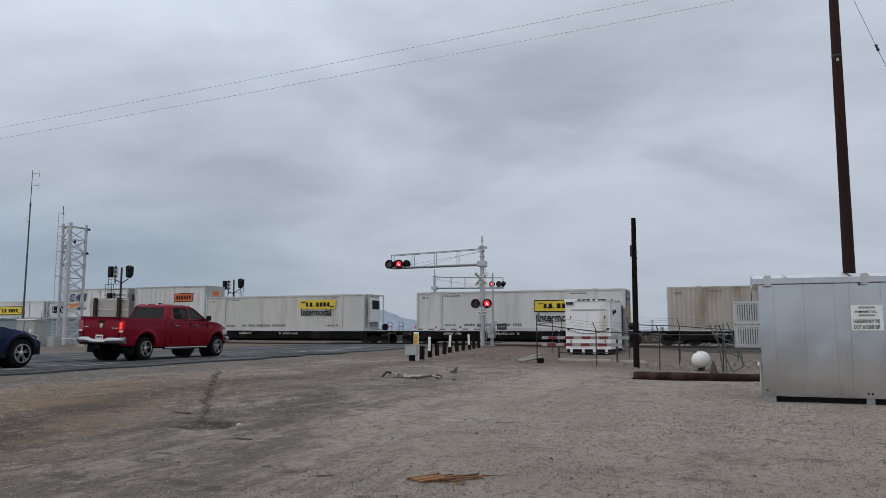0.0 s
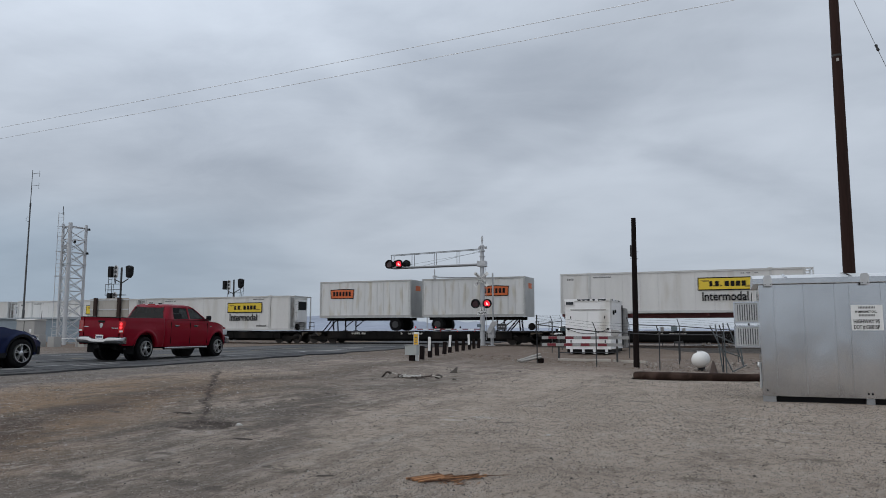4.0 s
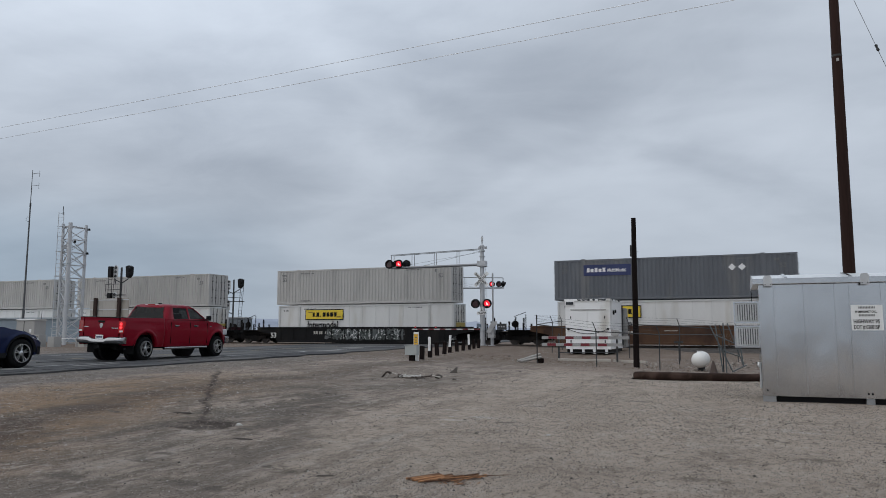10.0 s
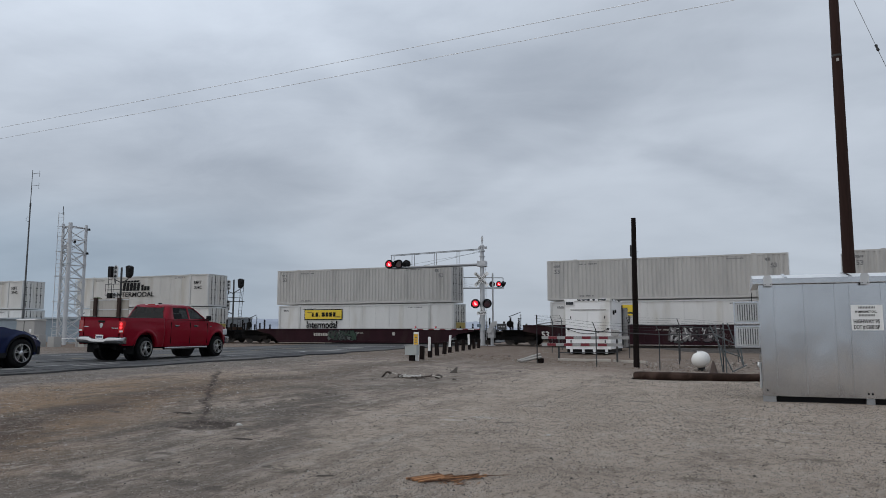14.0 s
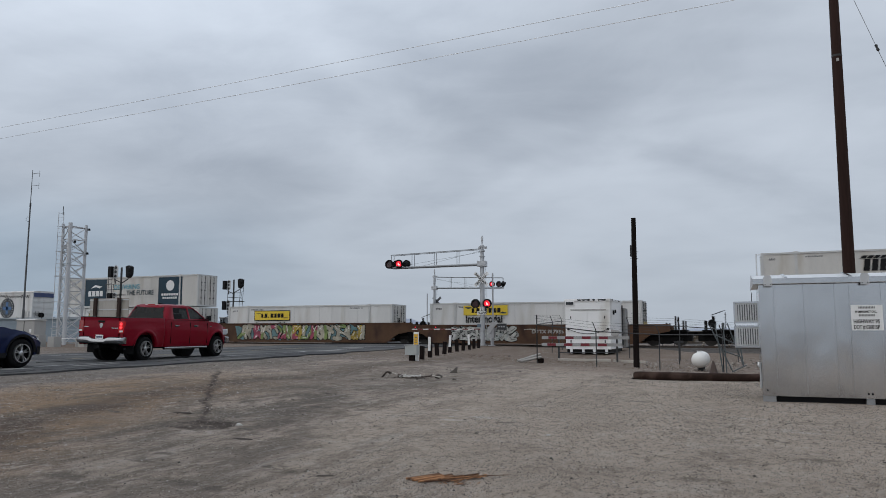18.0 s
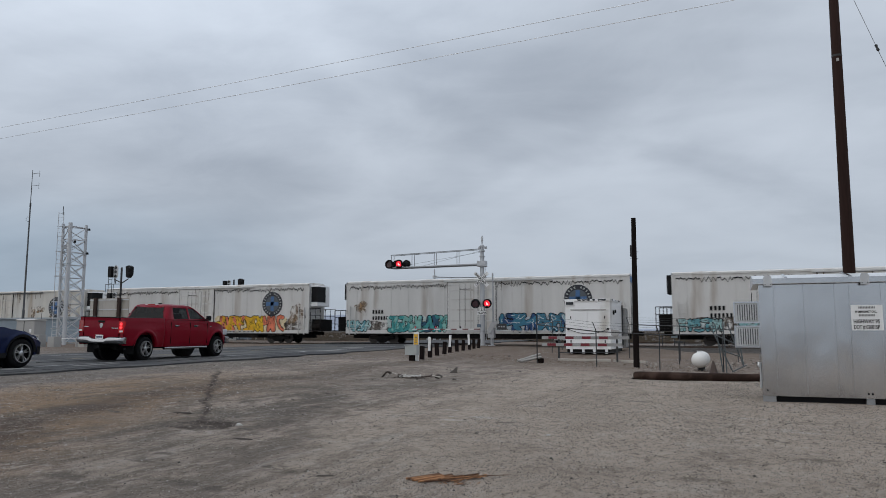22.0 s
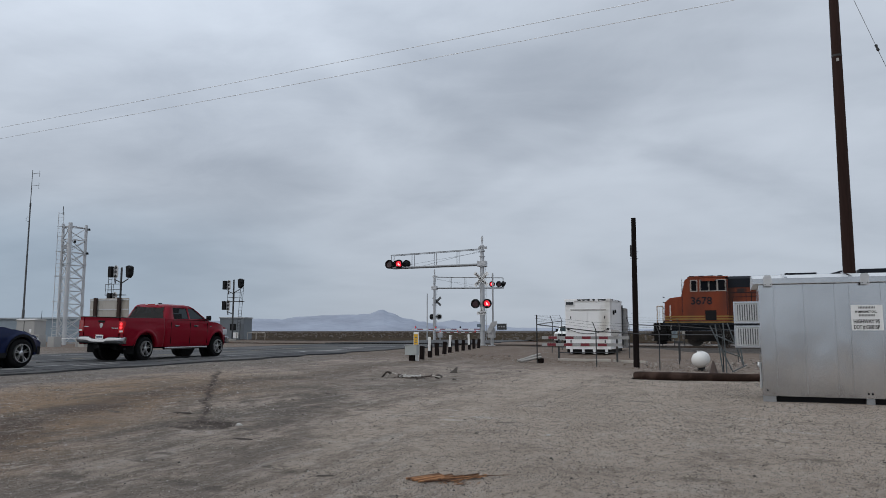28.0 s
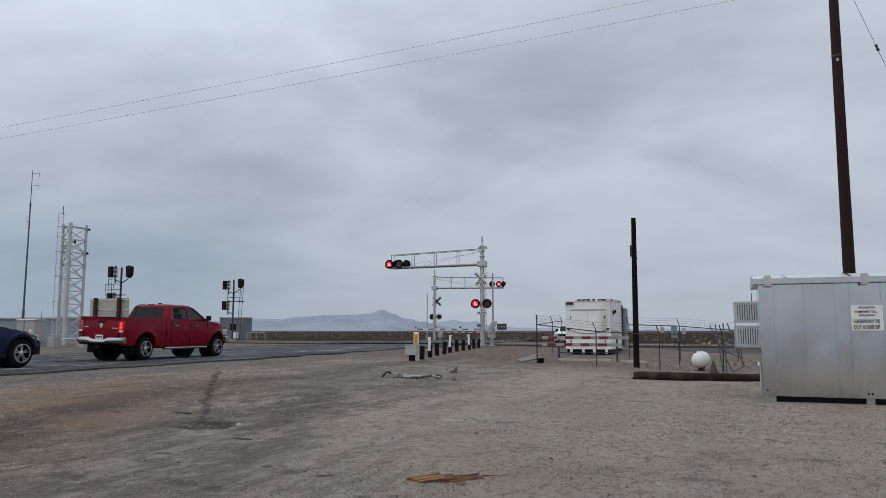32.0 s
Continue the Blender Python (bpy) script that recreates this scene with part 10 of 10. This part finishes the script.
        for cx in (fx, rx):
            part("wheel_well", R((cx, s * 0.50, zc), (cx, s * 0.62, zc), 0.56, seg=30), M_TRIM, t)
            wl = patch(lambda u, v: (cx + 0.545 * math.cos(math.pi * u), s * (0.55 + 0.36 * v), zc + 0.545 * math.sin(math.pi * u)), 20, 1)
            part("well_liner", wl, M_TRIM, t)
            car_wheel(t, cx, s * 0.865, r, 0.28, s, 5, True)
        # rear lamp that wraps the corner
        lampo = part("tail_lamp", B(0.045, 0.155, min(s * 0.972, s * 0.755), max(s * 0.972, s * 0.755), 1.00, 1.42, bevel=0.03), M_TAIL if s > 0 else M_TAIL_ON, t, "red tail lamp")
        part("reverse_lamp", B(0.036, 0.08, min(s * 0.95, s * 0.815), max(s * 0.95, s * 0.815), 1.035, 1.10, bevel=0.012), M_PAINT_W, lampo)
        if s < 0:
            for z0 in (1.20, 1.315):
                part("brake_light", R((0.030, -0.868, z0), (0.06, -0.868, z0), 0.066, seg=16), M_TAIL_LIT, lampo, "lit brake light")
                part("brake_core", R((0.026, -0.868, z0), (0.05, -0.868, z0), 0.034, seg=12), M_TAIL_HOT, lampo)
        part("mud_flap", B(0.44, 0.46, s * 0.86 - 0.15, s * 0.86 + 0.15, 0.27, 0.62), M_TYRE, t)
        part("headlamp", B(5.80, 6.04, min(s * 0.90, s * 0.62), max(s * 0.90, s * 0.62), 0.92, 1.16, bevel=0.05), mat("headlamp", (0.55, 0.56, 0.58), 0.1, bump=0), t)
    # stepped chrome bumper, rounded across its section
    bm = bmesh.new()
    prof = [(0.10, 0.86), (-0.04, 0.865), (-0.10, 0.835), (-0.125, 0.76), (-0.115, 0.68), (-0.075, 0.645), (0.10, 0.64)]
    ys = [-1.01, -0.985, -0.90, -0.55, -0.40, -0.32, -0.20, 0.20, 0.32, 0.40, 0.55, 0.90, 0.985, 1.01]
    rows = []
    for y in ys:
        drop = 0.07 * (1 - smoothstep(0.28, 0.42, abs(y)))
        back = 0.16 * max(0.0, (abs(y) - 0.82) / 0.19) ** 2
        rows.append([bm.verts.new((x + back if x < 0.05 else x + back * 0.4, y, z - drop * (1 if z > 0.72 else 0.25))) for x, z in prof])
    for p, q in zip(rows, rows[1:]):
        for k in range(len(prof) - 1):
            bm.faces.new((p[k], p[k + 1], q[k + 1], q[k]))
    for row in (rows[0], rows[-1][::-1]):
        bm.faces.new(row)
    bmesh.ops.recalc_face_normals(bm, faces=bm.faces[:])
    smooth(part("rear_bumper", bm, M_CHROME, t, "chrome step bumper"), 50)
    for s in (-1, 1):
        part("step_pad", B(-0.06, 0.09, min(s * 0.45, s * 0.88), max(s * 0.45, s * 0.88), 0.862, 0.874), M_TRIM, t)
    part("bumper_step", B(-0.07, 0.08, -0.24, 0.24, 0.755, 0.768), M_TRIM, t)
    pl = part("plate", B(-0.008, 0.010, -0.16, 0.16, 0.775, 0.93, bevel=0.004), M_BOX_WHITE, t, "pale plate with bars")
    pb_ = bmesh.new()
    for k in range(6):
        box(pb_, -0.014, -0.007, -0.115 + 0.04 * k, -0.088 + 0.04 * k, 0.825, 0.885)
    marks("plate_bars", pb_, M_NAVY, pl)
    part("gate_sill", B(0.07, 0.12, -0.95, 0.95, 0.62, 0.80), M_TRIM, t)
    part("third_brake_lamp", B(2.44, 2.52, -0.17, 0.17, 2.062, 2.092, bevel=0.008), M_TAIL, t)
    for y in (-0.23, 0.23):
        part("cargo_lamp", B(2.43, 2.49, y - 0.05, y + 0.05, 2.062, 2.09), M_PAINT_W, t)
    part("roof_aerial", B(2.85, 2.99, -0.035, 0.035, 2.11, 2.145, bevel=0.012), M_TRIM, t)
    ux = bmesh.new()
    box(ux, 0.25, 5.7, -0.5, -0.38, 0.42, 0.60)
    box(ux, 0.25, 5.7, 0.38, 0.5, 0.42, 0.60)
    box(ux, 2.2, 4.6, -0.9, 0.9, 0.50, 0.62)
    rod(ux, (rx, -0.8, r), (rx, 0.8, r), 0.07, seg=10)
    rod(ux, (fx, -0.8, r), (fx, 0.8, r), 0.06, seg=10)
    bmesh.ops.create_icosphere(ux, subdivisions=2, radius=0.2, matrix=Matrix.Translation((rx, 0, r)))
    box(ux, 0.35, 0.9, -0.32, 0.32, 0.46, 0.78)
    part("underframe", ux, M_TRIM, t)
    part("exhaust_pipe", R((1.7, -0.55, 0.47), (0.42, -0.66, 0.45), 0.045, seg=10), M_GALV_DARK, t)
    part("hitch", B(-0.06, 0.4, -0.06, 0.06, 0.46, 0.58), M_TRIM, t)
    part("fender_badge", B(4.80, 4.92, -1.006, -0.990, 1.25, 1.29), M_CHROME, t)
    # long overhangs before and behind the wheels
    for o in t.children_recursive:
        if o.type == "MESH" and o.name.split(".")[0] not in ("wheel", "tyre", "rim") and o.parent.name.split(".")[0] != "wheel":
            for vv in o.data.vertices:
                vv.co.x += 0.14 * min(1.0, max(0.0, (vv.co.x - 5.9) / 0.12)) - 0.12 * min(1.0, max(0.0, (0.5 - vv.co.x) / 0.4))
    # the load leans the body a little to its right
    lean = Matrix.Translation((0, 0, 0.5)) @ Matrix.Rotation(radians(1.6), 4, "X") @ Matrix.Translation((0, 0, -0.5))
    for o in t.children:
        if o.name.split(".")[0] != "wheel":
            o.matrix_basis = lean @ o.matrix_basis


pickup()


def hatchback():
    """A blue crossover, its front to +x, whose tail lies out of view."""
    a = math.degrees(math.atan2(1.0, ROAD_LEAN))
    t = thing("crossover_car", "dark blue crossover car stopped behind the pickup", "car", pose(-20.09, 10.95, ROAD_TOP, 0, 0, a))
    r = 0.42
    fx, rx = 4.03, 1.20
    zc = 0.43
    wells = ((fx, 0.47), (rx, 0.47))

    def low(x):
        z = table([(0.0, 0.42), (0.5, 0.32), (4.3, 0.32), (4.76, 0.38)], x)
        for c, q in wells:
            if abs(x - c) < q:
                z = max(z, zc + math.sqrt(q * q - (x - c) ** 2))
        return z

    def high(x):
        return table([(0.0, 1.10), (0.3, 1.20), (2.9, 1.22), (3.4, 1.18), (3.75, 1.11), (4.1, 1.05), (4.45, 0.94), (4.76, 0.72)], x)

    def half(x, z):
        y = table([(0.28, 0.84), (0.42, 0.885), (0.70, 0.90), (0.88, 0.915), (0.97, 0.90), (1.2, 0.855)], z)
        y -= 0.17 * max(0.0, (x - 3.95) / 0.8) ** 2.4 + 0.1 * max(0.0, (0.4 - x) / 0.4) ** 2
        for c, q in wells:
            d = math.hypot(x - c, z - zc)
            y += 0.03 * math.exp(-((d - 0.54) / 0.06) ** 2)
        return y

    xs = stations(0.0, 4.76, wells)
    for s in (-1, 1):
        smooth(part("body_side", flank(s, xs, low, high, half), M_BLUECAR, t), 42)

    def hood(u, v):
        x = 3.05 + 1.71 * u
        e = 2 * v - 1
        return (x, e * (half(x, high(x)) - 0.002), high(x) + (0.07 - 0.02 * u) * (1 - abs(e) ** 2.6))
    smooth(part("hood", patch(hood, 16, 16), M_BLUECAR, t), 60)
    smooth(part("nose", patch(lambda u, v: (4.76 + 0.14 * math.sin(math.pi * u), (2 * u - 1) * half(4.76, 0.38 + 0.34 * v), 0.36 + 0.36 * v + 0.05 * v * (1 - abs(2 * u - 1) ** 2.6)), 14, 6), M_BLUECAR, t))
    smooth(part("tail", patch(lambda u, v: (0.0 - 0.08 * math.sin(math.pi * u), (2 * u - 1) * half(0.0, 0.5 + 0.6 * v), 0.42 + 0.68 * v), 10, 5), M_BLUECAR, t))
    greenhouse(t, [(1.17, 0.86, 0.22, 3.30), (1.24, 0.845, 0.28, 3.16), (1.60, 0.70, 0.62, 2.30), (1.69, 0.64, 0.80, 2.05)],
               [(0.40, 0.60, 1.68, 1.78, 3.05, 3.20), (0.44, 0.62, 1.68, 1.78, 2.95, 3.08), (0.80, 0.95, 1.66, 1.76, 2.14, 2.24), (0.95, 1.05, 1.64, 1.74, 1.92, 2.0)], (0.84, 0.86), M_BLUECAR, 0.05)
    part("dashboard", B(2.7, 3.3, -0.8, 0.8, 0.8, 1.2, bevel=0.04), M_CABIN, t)
    part("cabin_floor", B(0.4, 3.3, -0.8, 0.8, 0.4, 0.46), M_CABIN, t)
    for y in (-0.38, 0.38):
        car_seat(t, 1.85, y, 0.48, 0.82)
    car_seat(t, 0.95, 0.0, 1.2, 0.82)
    for s in (-1, 1):
        for cx in (fx, rx):
            part("wheel_well", R((cx, s * 0.45, zc), (cx, s * 0.56, zc), 0.48, seg=30), M_TRIM, t)
            part("well_liner", patch(lambda u, v: (cx + 0.48 * math.cos(math.pi * u), s * (0.5 + 0.33 * v), zc + 0.48 * math.sin(math.pi * u)), 20, 1), M_TRIM, t)
            def clad(u, v):
                x, z = cx + (0.462 + 0.075 * v) * math.cos(math.pi * u), zc + (0.462 + 0.075 * v) * math.sin(math.pi * u)
                return (x, s * (half(min(x, 4.6), z) + 0.008), z)
            cl = patch(clad, 24, 2)
            smooth(part("arch_cladding", cl, M_TRIM, t, "black wheel arch cladding"))
            car_wheel(t, cx, s * 0.795, r, 0.23, s, 5, True)
        part("wing_mirror", B(2.72, 2.90, min(s * 0.90, s * 1.08), max(s * 0.90, s * 1.08), 1.22, 1.38, bevel=0.04), M_BLUECAR, t)
        hl = patch(lambda u, v: (4.32 + 0.34 * u, s * (half(4.32 + 0.34 * u, 0.80) + 0.006 - 0.05 * v), 0.88 - 0.09 * u + 0.07 * v), 8, 3)
        smooth(part("headlamp", hl, mat("headlamp", (0.55, 0.56, 0.58), 0.1, bump=0), t))
        sill = patch(lambda u, v: (1.70 + 1.82 * u, s * (half(1.7 + 1.82 * u, 0.4) + 0.012), 0.30 + 0.14 * v), 6, 2)
        part("sill_trim", sill, M_TRIM, t)
        bt = patch(lambda u, v: (4.60 + 0.15 * u, s * (half(4.60 + 0.15 * u, 0.42 + 0.2 * v) + 0.008), 0.36 + 0.24 * v), 3, 2)
        part("bumper_trim", bt, M_TRIM, t)
        for x in (1.73, 3.1):
            part("door_seam", B(x, x + 0.01, s * 0.895 - 0.012, s * 0.895 + 0.006, 0.45, 1.12), M_TRIM, t)
        part("door_handle", B(1.9, 2.08, s * 0.905 - 0.012, s * 0.905 + 0.02, 0.98, 1.01, bevel=0.008), M_BLUECAR, t)
    part("underbody", B(0.3, 4.45, -0.6, 0.6, 0.24, 0.5), M_TRIM, t)
    # the nose reaches well past the wheel
    for o in t.children:
        if o.type == "MESH" and o.name.split(".")[0] != "wheel":
            for vv in o.data.vertices:
                vv.co.x += 0.10 * min(1.0, max(0.0, (vv.co.x - 4.4) / 0.36))


hatchback()

# ---- motion ----
def travelled(t):
    """Metres that the train has run by t seconds."""
    return 21.9725 * t - 0.0176 * t * t


def motions():
    for ob, x, y, z in MOVERS:
        walk(ob, [(t, pose(x + travelled(t), y, z)) for t in range(0, 33, 4)])
    # each lamp's shutter tips open and shut as the pair flash in turn
    half = 1.207 / 2
    for shutter, base, first in FLASHERS:
        rows, k = [], -60
        is_open = None
        shut, wide = base, base @ Matrix.Translation((0, 0, -0.225)) @ Matrix.Rotation(radians(84), 4, "X") @ Matrix.Translation((0, 0, 0.225))
        rows.append((0.0, wide if first == 1 else shut))
        while True:
            t = 29.42 + k * half
            k += 1
            if t <= 0.1:
                continue
            if t > 31.9:
                break
            lit = ((k - 1) % 2 == 0) == (first == 0)
            rows.append((t - 0.034, shut if lit else wide))
            rows.append((t + 0.034, wide if lit else shut))
        rows.append((32.0, rows[-1][1]))
        walk(shutter, rows)


motions()
